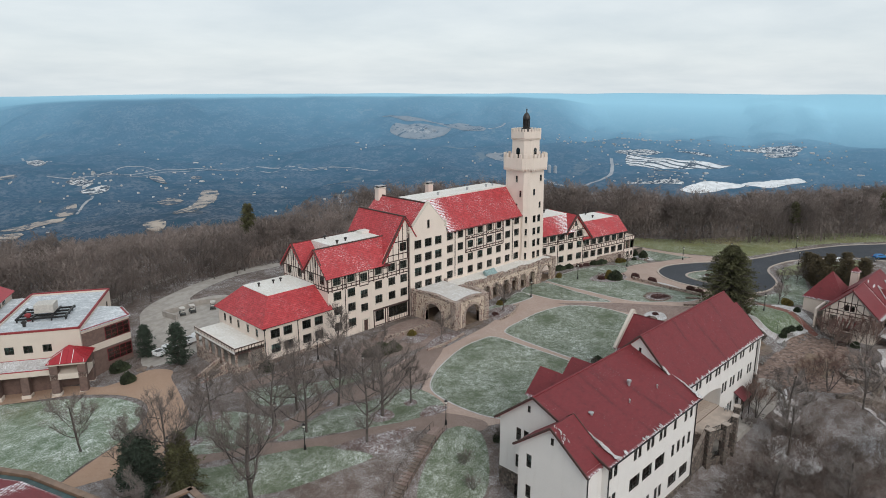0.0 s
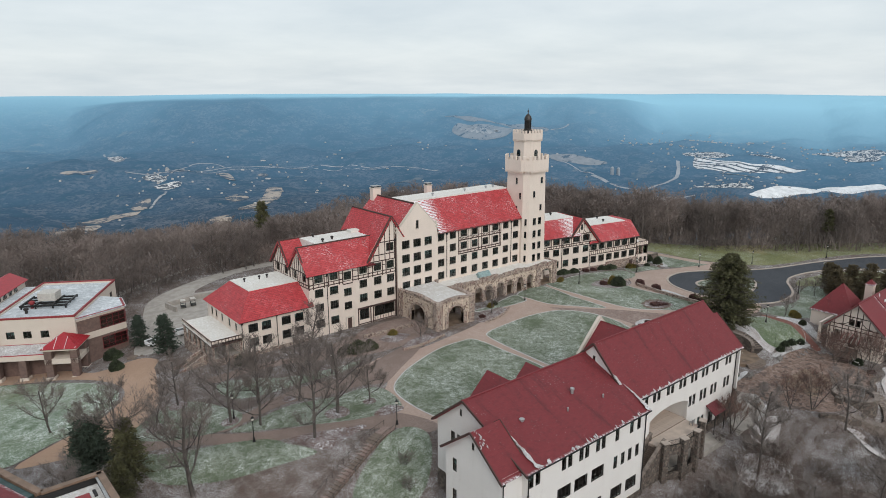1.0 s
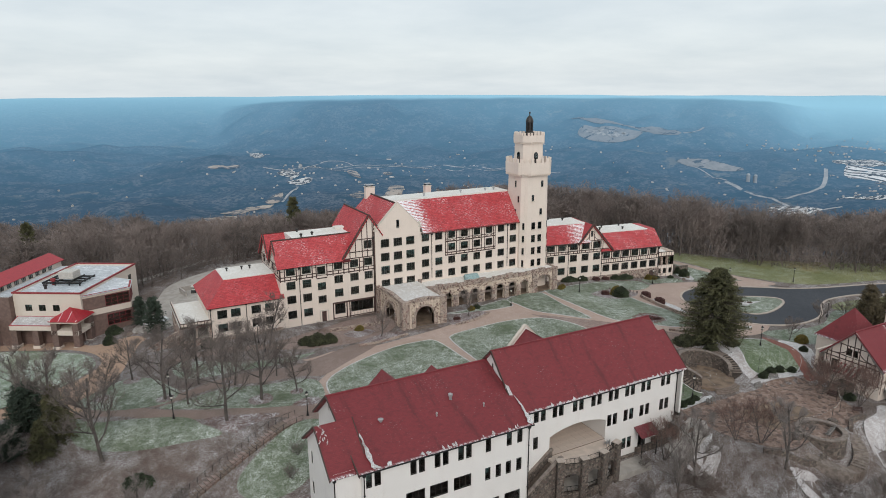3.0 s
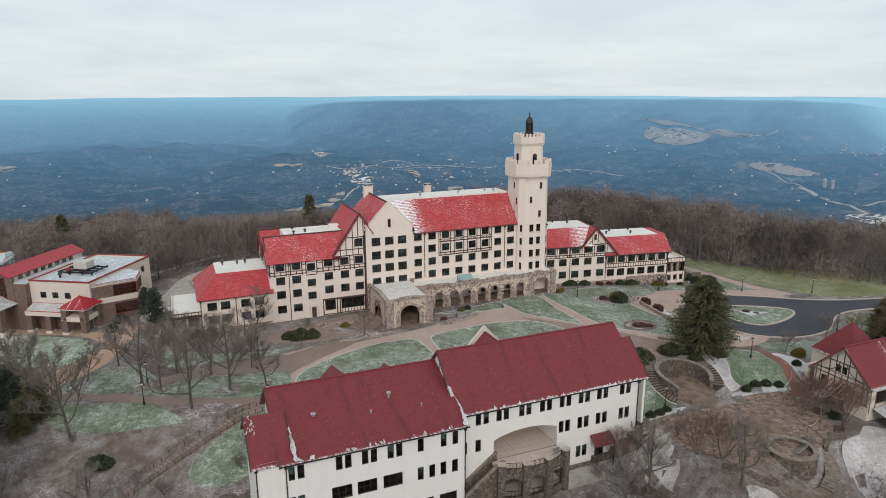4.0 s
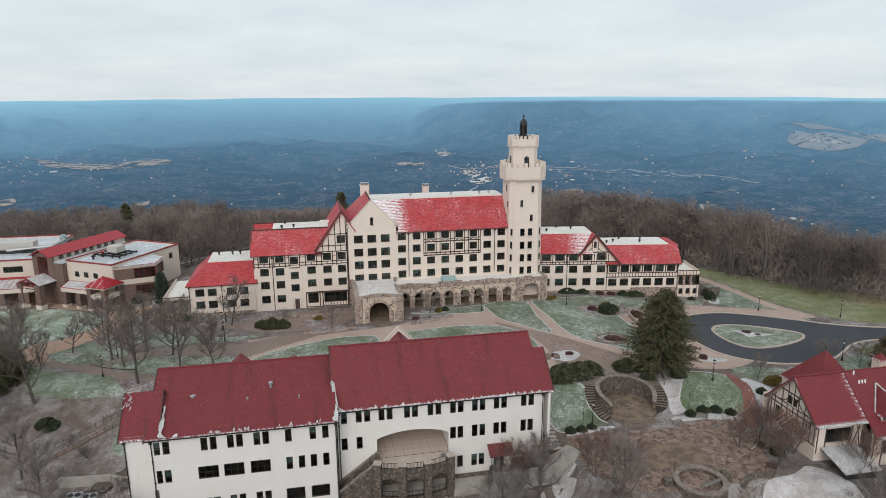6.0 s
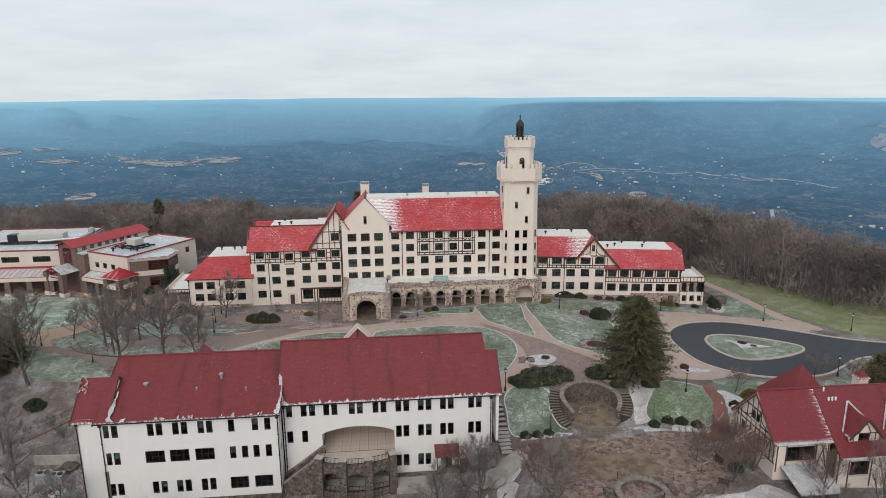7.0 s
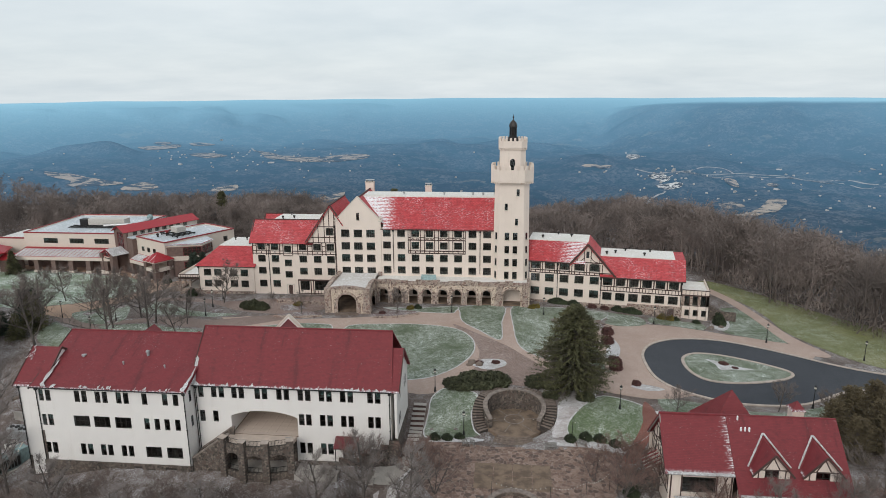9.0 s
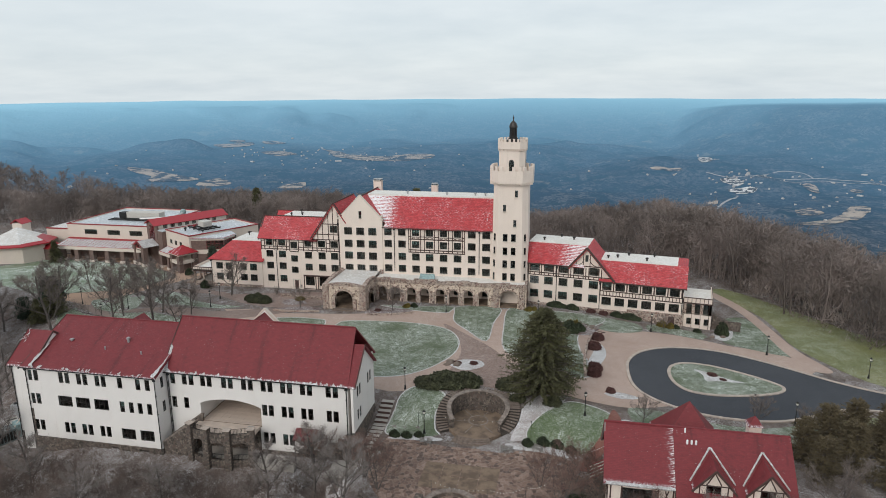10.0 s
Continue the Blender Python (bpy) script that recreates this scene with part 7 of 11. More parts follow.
# flight of steps with stone cheek walls between the ranges
stair = part("stair", box(90.0, 95.6, 36.95, 38.65, -9, -4.75), M["stone_grey"], hall, "stone steps up to the terrace")
for i in range(22):
    x = 90.2 + i * 0.24
    part("step", box(x, x + 0.24, 36.9, 38.7, -6, -4.4 + i * 0.19), M["coping"], stair)
for y in (36.5, 38.9):
    part("stair_wall", prism([(89.9, -9), (89.9, -3.4), (95.6, 0.9), (96.0, 0.9), (96.0, -9)], y, y + 0.35), M["stone_grey"], hall)
    part("stair_coping", prism([(89.8, -3.4), (89.8, -3.15), (95.6, 1.15), (96.1, 1.15), (96.1, 0.9), (95.6, 0.9)], y - 0.08, y + 0.43), M["rim_stone"], hall)
# low stepped stone wall and pavement at the east end
steps = [(106.4 + 0.0, 113, -4.3), (113, 116.6, -3.5), (116.6, 118.2, -2.6), (118.2, 119.8, -1.8), (119.8, 121.2, -0.9), (121.2, 122.7, 0.0)]
for a, b, top in steps:
    part("stone_base", bevelled(box(a, b, 38.7, 39.15, -9, top), 0.05), M["stone_grey"], hall)

# ---- the arts building: modern, tan walls, brown bands, red metal trim ----
arts = thing("arts_building", (15, 150, -4.4), "modern tan and brown arts building with red metal trim", "building")


def block(parent, corners, z0, z1, mat, name="wall", label=""):
    return part(name, add_ring_prism(bmesh.new(), [(x, y, z0) for x, y in corners], [(x, y, z1) for x, y in corners]), M[mat], parent, label)


def edge_trim(parent, corners, z, h=0.45, out=0.12, mat="trimred", name="roof_edge", closed=True):
    k = len(corners)
    for i in range(k if closed else k - 1):
        (x0, y0), (x1, y1) = corners[i], corners[(i + 1) % k]
        ang = math.degrees(math.atan2(y1 - y0, x1 - x0))
        ln = math.hypot(x1 - x0, y1 - y0)
        part(name, box(-0.05, ln + 0.05, -out, 0.25, z, z + h), M[mat], parent, place=pose(x0, y0, 0, 0, 0, ang))


wblock = [(-22.3, 148), (11.0, 148), (11.0, 180), (-22.3, 180)]
holes = []
faw = turned(-22.3, 148, 0)
windows_row(arts, faw, (9.4, 18.6, 27.4), 4.7, 5.0, 1.7, holes, cols=5, rows=2, frame_mat="frame_brown", sill=False)
part("wall", wall_mesh(33.3, -6, 7.3, holes), M["modern"], arts, place=faw)
part("wall", wall_mesh(32, -6, 7.3), M["modern"], arts, place=turned(-22.3, 180, 0, -90))
part("wall", wall_mesh(33.3, -6, 7.3), M["modern"], arts, place=turned(11, 180, 0, 180))
part("flat_roof", box(-22.0, 11.0, 148.2, 179.8, 6.7, 7.0), M["greyroof"], arts, "grey membrane roof with patches of snow")
edge_trim(arts, wblock, 7.2, 0.35)
# plant on the roof
part("plant_unit", bevelled(box(-7.0, 6.5, 160.0, 163.6, 7.6, 9.8), 0.08), M["beige_metal"], arts, "long beige ventilation unit")
part("plant_unit", bevelled(box(-10.2, -7.4, 160.2, 163.0, 7.4, 9.6), 0.06), M["metal_dark"], arts)
fr_ = bmesh.new()
for i in range(9):
    add_box(fr_, -12 + i * 2.3, -11.8 + i * 2.3, 156.2, 160, 7.4, 7.6)
for y in (156.4, 158.0, 159.6):
    add_box(fr_, -12, 7.5, y, y + 0.2, 7.35, 7.65)
part("plant_frame", fr_, M["metal_dark"], arts, "dark steel grillage on the roof")
duct = bmesh.new()
for a, b in (((0, 158, 7.9), (11.5, 160.5, 8.2)), ((11.5, 160.5, 8.2), (14.0, 163.5, 9.4))):
    add_tube(duct, a, b, 0.45, n=8)
part("duct", duct, M["galv"], arts, "white bent roof duct")
part("roof_fan", lathe([(0.8, 7.4), (0.8, 9.2), (1.1, 9.3), (1.1, 9.9), (0.7, 10.5), (0.2, 10.7)], 10, 13.2, 165.0), M["copper"], arts)
# sloping canopy along the west front
fcan = turned(-22.3, 141.3, 0)
part("canopy_roof", slab([(-22.0, 141.1, 0.95), (12.0, 141.1, 0.95), (12.0, 148, 2.5), (-22.0, 148, 2.5)], 0.2), M["metalroof"], arts, "red standing-seam canopy roof")
part("canopy_snow", slab([(-21.6, 141.3, 1.03), (11.6, 141.3, 1.03), (11.6, 146.6, 2.22), (-21.6, 146.6, 2.22)], 0.04), M["snow"], arts)
for i in range(24):
    x = -21.8 + i * 1.45
    part("seam", slab([(x, 141.1, 1.07), (x + 0.09, 141.1, 1.07), (x + 0.09, 148, 2.62), (x, 148, 2.62)], 0.08), M["metalroof"], arts)
part("canopy_fascia", box(-22.2, 12.2, 141.0, 141.3, -0.2, 0.9), M["modern"], arts)
for i in range(6):
    x = -20 + i * 6.0
    part("canopy_pier", bevelled(box(x - 0.8, x + 0.8, 141.0, 142.6, -5.4, -0.2), 0.05), M["brownwall"], arts)
    part("pier_base", bevelled(box(x - 0.95, x + 0.95, 140.85, 142.75, -5.6, -3.6), 0.05), M["modern"], arts)
part("brown_band", box(-22.0, 11.0, 147.7, 147.98, -6, 0.2), M["brownwall"], arts)
for x in (-16.0, -9.0, -3.0, 3.5):
    window(arts, turned(x, 147.7, -2.0), 0, 0, 2.6, 1.6, 3, 2, frame_mat="frame_brown", sill=False)
# east block, turned
fae = turned(20.9, 142.2, 0, -30.5)
holes = []
windows_row(arts, fae, (3.4, 6.6, 9.9), 4.4, 1.6, 1.5, holes, cols=2, rows=2, frame_mat="frame_brown", sill=False)
part("wall", wall_mesh(15.9, -6, 7.9, holes), M["modern"], arts, place=fae)
fae2 = fae @ pose(15.9, 0, 0, 0, 0, 90)
holes = []
windows_row(arts, fae2, (16.0, 22.0), 5.2, 1.6, 1.7, holes, cols=2, rows=2, frame_mat="frame_brown", sill=False)
part("wall", wall_mesh(25.5, -6, 7.9, holes), M["modern"], arts, place=fae2)
part("wall", wall_mesh(15.9, -6, 7.9), M["modern"], arts, place=fae @ pose(15.9, 25.5, 0, 0, 0, 180))
part("wall", wall_mesh(25.5, -6, 7.9), M["modern"], arts, place=fae @ pose(0, 25.5, 0, 0, 0, -90))
part("flat_roof", box(0.2, 15.7, 0.2, 25.3, 7.2, 7.55), M["greyroof"], arts, "grey membrane roof with patches of snow", place=fae)
eb = [(fae @ Vector((u, v, 0))).to_2d() for u, v in ((0, 0), (15.9, 0), (15.9, 25.5), (0, 25.5))]
edge_trim(arts, [tuple(p) for p in eb], 7.8, 0.35)
part("plant_unit", bevelled(box(5.6, 9.2, 8.8, 12.0, 8.6, 10.4), 0.08), M["beige_metal"], arts, "beige rooftop cooling unit", place=fae)
fr_ = bmesh.new()
for v in (7.0, 9.0, 11.0, 13.0):
    add_box(fr_, 2.6, 12.0, v, v + 0.35, 8.0, 8.35)
for u in (2.8, 5.6, 9.0, 11.6):
    add_box(fr_, u, u + 0.3, 6.6, 13.6, 8.15, 8.5)
    add_box(fr_, u, u + 0.25, 7.0, 7.25, 7.4, 8.2)
part("plant_frame", fr_, M["metal_dark"], arts, "dark steel grillage on the roof", place=fae)
part("roof_vent", lathe([(0.35, 7.4), (0.35, 8.5), (0.6, 8.6), (0.6, 9.0), (0.2, 9.2)], 10, 29.0, 146.5), M["trimred"], arts)
part("roof_vent", lathe([(0.3, 7.4), (0.3, 8.2), (0.5, 8.3), (0.5, 8.6), (0.2, 8.8)], 10, 27.5, 143.5), M["bronze"], arts)
# canopy and hipped entrance turret of the east block
part("canopy_roof", slab([(0.4, -3.2, 1.2), (12.0, -3.2, 1.2), (12.0, 0, 2.4), (0.4, 0, 2.4)], 0.2, fae), M["metalroof"], arts)
part("canopy_snow", slab([(0.6, -3.0, 1.3), (11.8, -3.0, 1.3), (11.8, -0.2, 2.36), (0.6, -0.2, 2.36)], 0.04, fae), M["snow"], arts)
part("canopy_fascia", box(0.4, 12.0, -3.25, -3.0, 0.1, 1.15), M["modern"], arts, place=fae)
part("brown_band", box(0.2, 15.8, -0.25, -0.02, -6, 0.4), M["brownwall"], arts, place=fae)
for u in (1.2, 6.2):
    part("canopy_pier", bevelled(box(u - 0.7, u + 0.7, -3.2, -1.8, -5.4, 0.1), 0.05), M["brownwall"], arts, place=fae)
    part("pier_base", bevelled(box(u - 0.85, u + 0.85, -3.35, -1.65, -5.6, -3.6), 0.05), M["modern"], arts, place=fae)
tu, tv = 14.2, -1.6
for du in (-2.4, 2.4):
    for dv in (-2.4, 2.4):
        part("turret_pier", bevelled(box(tu + du - 0.7, tu + du + 0.7, tv + dv - 0.7, tv + dv + 0.7, -5.6, 2.6), 0.05), M["brownwall"], arts, place=fae)
        part("pier_base", bevelled(box(tu + du - 0.85, tu + du + 0.85, tv + dv - 0.85, tv + dv + 0.85, -5.8, -3.2), 0.05), M["modern"], arts, place=fae)
part("turret_band", box(tu - 3.1, tu + 3.1, tv - 3.1, tv + 3.1, -0.4, 0.7), M["modern"], arts, place=fae)
part("turret_band", box(tu - 3.15, tu + 3.15, tv - 3.15, tv + 3.15, 2.4, 2.9), M["modern"], arts, place=fae)
for k in range(4):
    q = fae @ Matrix.Translation((tu, tv, 0)) @ pose(0, 0, 0, 0, 0, 90 * k)
    part("turret_roof", slab([(-3.5, -3.5, 2.9), (3.5, -3.5, 2.9), (0, 0, 5.2)], 0.12, q), M["metalroof"], arts, "red hipped metal roof dusted with snow")
    for j in range(-3, 4):
        w = 3.5 - abs(j)
        part("seam", slab([(j - 0.04, -3.5, 2.98), (j + 0.04, -3.5, 2.98), (j + 0.04, -3.5 + w, 2.98 + w * 0.657), (j - 0.04, -3.5 + w, 2.98 + w * 0.657)], 0.06, q), M["carwhite" if (j % 2 and k in (0, 3)) else "metalroof"], arts)
# glazed bay on the corner
bay = [(34.9, 134.6), (44.9, 137.4), (45.6, 143.4), (41.0, 147.5)]
block(arts, bay, -6, 2.0, "brownwall")
block(arts, [(x, y) for x, y in bay], 2.0, 3.4, "modern", "wall_band")
block(arts, bay, 3.4, 6.4, "brownwall")
block(arts, bay, 6.4, 7.0, "modern", "wall_band")
part("bay_roof", slab([(34.7, 134.2, 7.1), (45.2, 137.1, 7.1), (46.0, 143.6, 7.1), (41.0, 148.2, 7.4)], 0.15), M["greyroof"], arts)
edge_trim(arts, bay[:3], 6.9, 0.25, 0.2, closed=False)
for i in (0, 1):
    (x0, y0), (x1, y1) = bay[i], bay[i + 1]
    ln = math.hypot(x1 - x0, y1 - y0)
    fr = turned(x0, y0, 0, math.degrees(math.atan2(y1 - y0, x1 - x0))) @ Matrix.Translation((0, -0.2, 0))
    for v in (4.9, 0.2):
        w = ln * 0.52 if i == 0 else ln * 0.86
        u = ln - w / 2 - 0.2 if i == 0 else ln / 2
        window(arts, fr, u, v, w, 2.7, 4, 3, frame_mat="frame_red", sill=False)
# clerestory spine with its gabled glass front
fsp = turned(11.6, 146.2, 0, -30.5)
part("spine_wall", box(0.0, 6.4, 0.4, 26, -6, 9.2), M["modern"], arts, place=fsp)
for s, u0 in ((0, -0.6), (1, 7.0)):
    part("spine_roof", slab([(u0, -1.2, 9.1), (3.2, -1.2, 10.9), (3.2, 26.5, 10.9), (u0, 26.5, 9.1)], 0.18, fsp), M["metalroof"], arts, "long red metal ridge roof")
for i in range(8):
    window(arts, fsp @ pose(6.56, 0, 0, 0, 0, 90), 3.0 + i * 2.6, 8.3, 1.4, 1.1, 2, 1, frame_mat="frame_brown", sill=False)
part("spine_front", prism([(-0.5, -6), (-0.5, 8.9), (3.2, 10.6), (6.9, 8.9), (6.9, -6)], -0.3, 0.4), M["brownwall"], arts, place=fsp)
window(arts, fsp @ Matrix.Translation((0, -0.45, 0)), 3.2, 6.0, 3.6, 5.6, 4, 6, frame_mat="frame_red", sill=False)
part("spine_side", box(6.9, 10.1, -0.2, 25.6, -6, 7.3), M["brownwall"], arts, place=fsp)
part("flat_roof", box(6.5, 10.2, 0.0, 25.4, 7.3, 7.56), M["greyroof"], arts, place=fsp)
# gabled entrance porch
part("porch_roof", slab([(-1.0, -5.6, 2.4), (3.2, -5.6, 4.2), (3.2, -0.2, 4.2), (-1.0, -0.2, 2.4)], 0.15, fsp), M["metalroof"], arts)
part("porch_roof", slab([(7.4, -5.6, 2.4), (3.2, -5.6, 4.2), (3.2, -0.2, 4.2), (7.4, -0.2, 2.4)], 0.15, fsp), M["snow"], arts)
part("porch_beam", box(-0.6, 7.0, -5.2, -4.8, 0.6, 1.5), M["modern"], arts, place=fsp)
for i in range(14):
    part("sign_letter", box(1.6 + i * 0.24, 1.76 + i * 0.24, -5.25, -5.2, 0.9, 1.2), M["metal_dark"], arts, place=fsp)
for u in (0.0, 6.4):
    part("porch_pier", bevelled(box(u - 0.9, u + 0.9, -5.8, -4.2, -5.8, 2.4), 0.05), M["brownwall"], arts, place=fsp)
    part("pier_base", bevelled(box(u - 1.05, u + 1.05, -5.95, -4.05, -5.9, -3.2), 0.05), M["modern"], arts, place=fsp)
for u0, v0, u1, v1 in ((-0.4, 2.2, 3.2, 3.9), (3.2, 3.9, 6.8, 2.2), (0.2, 1.8, 6.2, 1.8), (1.4, 1.8, 3.2, 3.6), (5.0, 1.8, 3.2, 3.6)):
    beam(arts, fsp @ Matrix.Translation((0, -5.4, 0)), u0, v0, u1, v1, 0.24, 0.0, "trimred", "truss", 0.2)

# round-roofed hall at the far west, seen in part
chapel = thing("west_pavilion", (-36, 140, -4.4), "low pavilion with a snowy red hipped roof", "building")
part("wall", lathe([(9.6, -6), (9.6, 2.0), (9.9, 2.1)], 8, -36, 141), M["modern"], chapel)
part("roof", lathe([(11.4, 1.7), (11.4, 2.0), (5.0, 4.6), (0.2, 6.6)], 8, -36, 141), M["metalroof"], chapel)
part("roof_snow", lathe([(10.1, 2.40), (10.1, 2.74), (5.0, 4.86), (0.6, 6.75)], 8, -36.5, 140.8), M["roof_snow"], chapel, "snow over the hipped roof")
part("lantern", box(-41.5, -37.5, 144, 148, 4, 7.6), M["modern"], chapel)
for s in (-1, 1):
    part("lantern_roof", slab([(-39.5 + s * 2.4, 143.6, 7.5), (-39.5, 143.6, 9.0), (-39.5, 148.4, 9.0), (-39.5 + s * 2.4, 148.4, 7.5)], 0.15), M["metalroof"], chapel)
part("rear_wing", box(-34, -24.6, 151, 165, -5, 4.6), M["modern"], chapel)
part("rear_roof", box(-33.8, -24.8, 151.2, 164.8, 4.4, 4.72), M["roof_snow"], chapel)
edge_trim(chapel, [(-34, 151), (-24.6, 151), (-24.6, 165)], 4.5, 0.45, 0.12, closed=False)
for y in (154, 158):
    window(chapel, turned(-24.6, y, 2.2, 90), 0, 0, 1.0, 1.8, 1, 2, frame_mat="frame_brown", sill=False)
part("link_turret", box(-27.4, -22.4, 140.6, 146.0, -5, -0.4), M["brownwall"], chapel)
for k in range(4):
    q = Matrix.Translation((-24.9, 143.3, 0)) @ pose(0, 0, 0, 0, 0, 90 * k)
    part("turret_roof", slab([(-3.0, -3.0, -0.4), (3.0, -3.0, -0.4), (0, 0, 2.0)], 0.12, q), M["metalroof"], chapel)
for k in range(5):
    part("window", box(-45 + k * 2.5, -43.2 + k * 2.5, 132.6, 132.9, -2.2, 0.0), M["frame_brown"], chapel)

# flat roofed wing close under the camera's start
near_wing = thing("near_flat_roof_wing", (20, 58, 2), "brown stone wing with flat snowy roof and red hatch", "building")
nw_plan = [(23.8, 60.8), (18.2, 60.8), (16.2, 66.0), (12.9, 75.4), (10.6, 79.0), (2.0, 86.0), (-8.0, 80.0), (2.0, 60.0), (8.0, 53.6), (24.0, 53.6)]
block(near_wing, nw_plan, -8, 12.3, "stone")
part("flat_roof", add_ring_prism(bmesh.new(), [(x, y, 12.28) for x, y in [(23.6, 60.6), (16.6, 60.6), (16.6, 53.8), (23.7, 53.8)]], [(x, y, 12.42) for x, y in [(23.6, 60.6), (16.6, 60.6), (16.6, 53.8), (23.7, 53.8)]]), M["roof_snow"], near_wing)
nw = [(2.0, 86.0), (10.6, 79.0), (12.9, 75.4), (16.2, 66.0), (18.2, 60.8), (23.8, 60.8), (24.0, 53.6), (16.4, 53.6)]
edge_trim(near_wing, nw, 12.2, 1.1, 0.45, "cap_brown", "parapet", closed=False)
edge_trim(near_wing, [(16.8, 60.2), (23.3, 60.2), (23.4, 54.2), (16.8, 54.2)], 12.4, 0.66, 0.08, "metal_dark", "flashing", closed=False)
part("cap_flashing", box(23.15, 23.45, 54.0, 60.3, 13.02, 13.12), M["galv"], near_wing)
part("roof_hatch", bevelled(box(20.7, 22.1, 56.9, 58.2, 12.4, 12.85), 0.06), M["trimred"], near_wing)
part("roof_vent", bevelled(box(22.5, 22.8, 57.6, 58.9, 12.4, 12.6), 0.03), M["metal_dark"], near_wing)
gut = [(1.4, 85.0), (9.9, 78.4), (12.1, 75.1), (15.4, 65.8), (17.3, 61.0)]
edge_trim(near_wing, gut, 12.3, 0.75, 0.35, "copper_green", "gutter", closed=False)
ridge = [(-5.0, 78.0), (2.5, 72.5), (4.0, 70.5), (7.0, 62.0), (9.0, 57.5)]
for i in range(4):
    part("red_roof", slab([(*gut[i], 12.95), (*gut[i + 1], 12.95), (*ridge[i + 1], 15.4), (*ridge[i], 15.4)], 0.2), M["shingle_snowy"], near_wing)

# ---- the half-timbered cottage ----
cottage = thing("cottage", (172, 33, -0.5), "cream half-timbered cottage with dark red shingle roofs", "cottage")
fcs = turned(161.4, 28.2, 0)
part("wall", wall_mesh(8.4, -5, 4.4, [(1.8, 6.2, 0.6, 2.9)]), M["cream"], cottage, place=fcs)
window(cottage, fcs, 4.0, 1.75, 4.4, 2.3, 6, 3, "frame_brown")
fcw_ = turned(161.4, 38.8, 0, -90)
holes = []
windows_row(cottage, fcw_, (4.5, 5.6), 5.0, 0.95, 1.4, holes, cols=1, rows=2, frame_mat="frame_brown")
windows_row(cottage, fcw_, [2.0], 1.7, 1.2, 2.2, holes, cols=2, rows=3, frame_mat="frame_brown")
holes.append((4.3, 5.7, -0.4, 1.9))
n1 = Vector((-(9.2 - 3.9), 5.3)).normalized()
part("wall", wall_mesh(10.6, -3.5, 9.2, holes, 0.35, cuts=(((0, 3.9), (n1.x, n1.y)), ((10.6, 3.9), (-n1.x, n1.y)))), M["cream"], cottage, place=fcw_)
part("door", box(4.3, 5.7, 0.1, 0.2, -0.4, 1.9), M["timber"], cottage, "dark plank door under an awning", place=fcw_)
for u, t in ((0.4, 4.0), (1.2, 4.8), (2.8, 6.4), (4.0, 7.6), (5.3, 8.8), (6.4, 7.8), (7.8, 6.4), (9.3, 4.9), (10.2, 4.0)):
    beam(cottage, fcw_, u, 0.3, u, t, 0.17, mat="timber")
for v in (0.3, 3.3, 4.1, 6.2):
    e = max(0, v - 3.9)
    beam(cottage, fcw_, e, v, 10.6 - e, v, 0.18)
for s in (-1, 1):
    for k in range(5):
        a0, a1 = k / 5 * 1.4, (k + 1) / 5 * 1.4
        beam(cottage, fcw_, 5.3 + s * (3.2 - 2.6 * math.sin(a0)), 4.2 + 2.6 * (1 - math.cos(a0)), 5.3 + s * (3.2 - 2.6 * math.sin(a1)), 4.2 + 2.6 * (1 - math.cos(a1)), 0.15)
beam(cottage, fcw_, -0.5, 3.3, 5.3, 9.2, 0.4, 0.65, "grey_wood", "bargeboard", 0.14)
beam(cottage, fcw_, 5.3, 9.2, 11.1, 3.3, 0.4, 0.65, "grey_wood", "bargeboard", 0.14)
for i in range(9):
    u = 3.3 + i * 0.42
    part("awning_stripe", slab([(u, -2.25, 1.24), (u + 0.2, -2.25, 1.24), (u + 0.2, 0, 2.58), (u, 0, 2.58)], 0.06, fcw_), M["cast" if i % 2 else "trimred"], cottage)
part("entry_stair", box(3.8, 6.4, -3.4, -0.05, -3, -0.6), M["stone_grey"], cottage, place=fcw_)
for i in range(7):
    part("step", box(3.8, 6.4, -3.4 - 0.33 * (i + 1), -3.4 - 0.33 * i, -3, -0.75 - 0.17 * i), M["coping"], cottage, place=fcw_)
for u in (0.3, 1.7, 6.3, 8.2):
    beam(cottage, fcs, u, -1, u, 4.2, 0.2)
beam(cottage, fcs, 0, 3.2, 8.4, 3.2, 0.2)
beam(cottage, fcs, 6.5, -0.5, 7.6, 3.0, 0.16)
beam(cottage, fcs, 8.0, -0.5, 7.2, 3.0, 0.16)
roof(cottage, [(160.7, 27.4, 3.7), (169.8, 27.4, 3.7), (169.8, 33.5, 9.4), (160.7, 33.5, 9.4)], "shingle_snowy", 0.22)
roof(cottage, [(160.7, 39.6, 3.3), (169.8, 39.6, 3.3), (169.8, 33.5, 9.4), (160.7, 33.5, 9.4)], "shingle", 0.22)
part("ridge_cap", bevelled(box(160.7, 184.3, 33.35, 33.65, 9.3, 9.6), 0.05), M["ridge_red"], cottage)
part("eave_snow", bevelled(box(161.0, 169.6, 27.2, 27.75, 3.7, 3.95), 0.06), M["snow"], cottage)
roof(cottage, [(169.7, 25.4, 2.0), (184.3, 25.4, 2.0), (184.3, 33.5, 9.6), (169.7, 33.5, 9.6)], "shingle", 0.22)
roof(cottage, [(169.7, 41.2, 2.4), (184.3, 41.2, 2.4), (184.3, 33.5, 9.6), (169.7, 33.5, 9.6)], "shingle", 0.22)
part("eave_snow", bevelled(box(169.9, 184.2, 25.2, 25.7, 1.95, 2.2), 0.06), M["snow"], cottage)
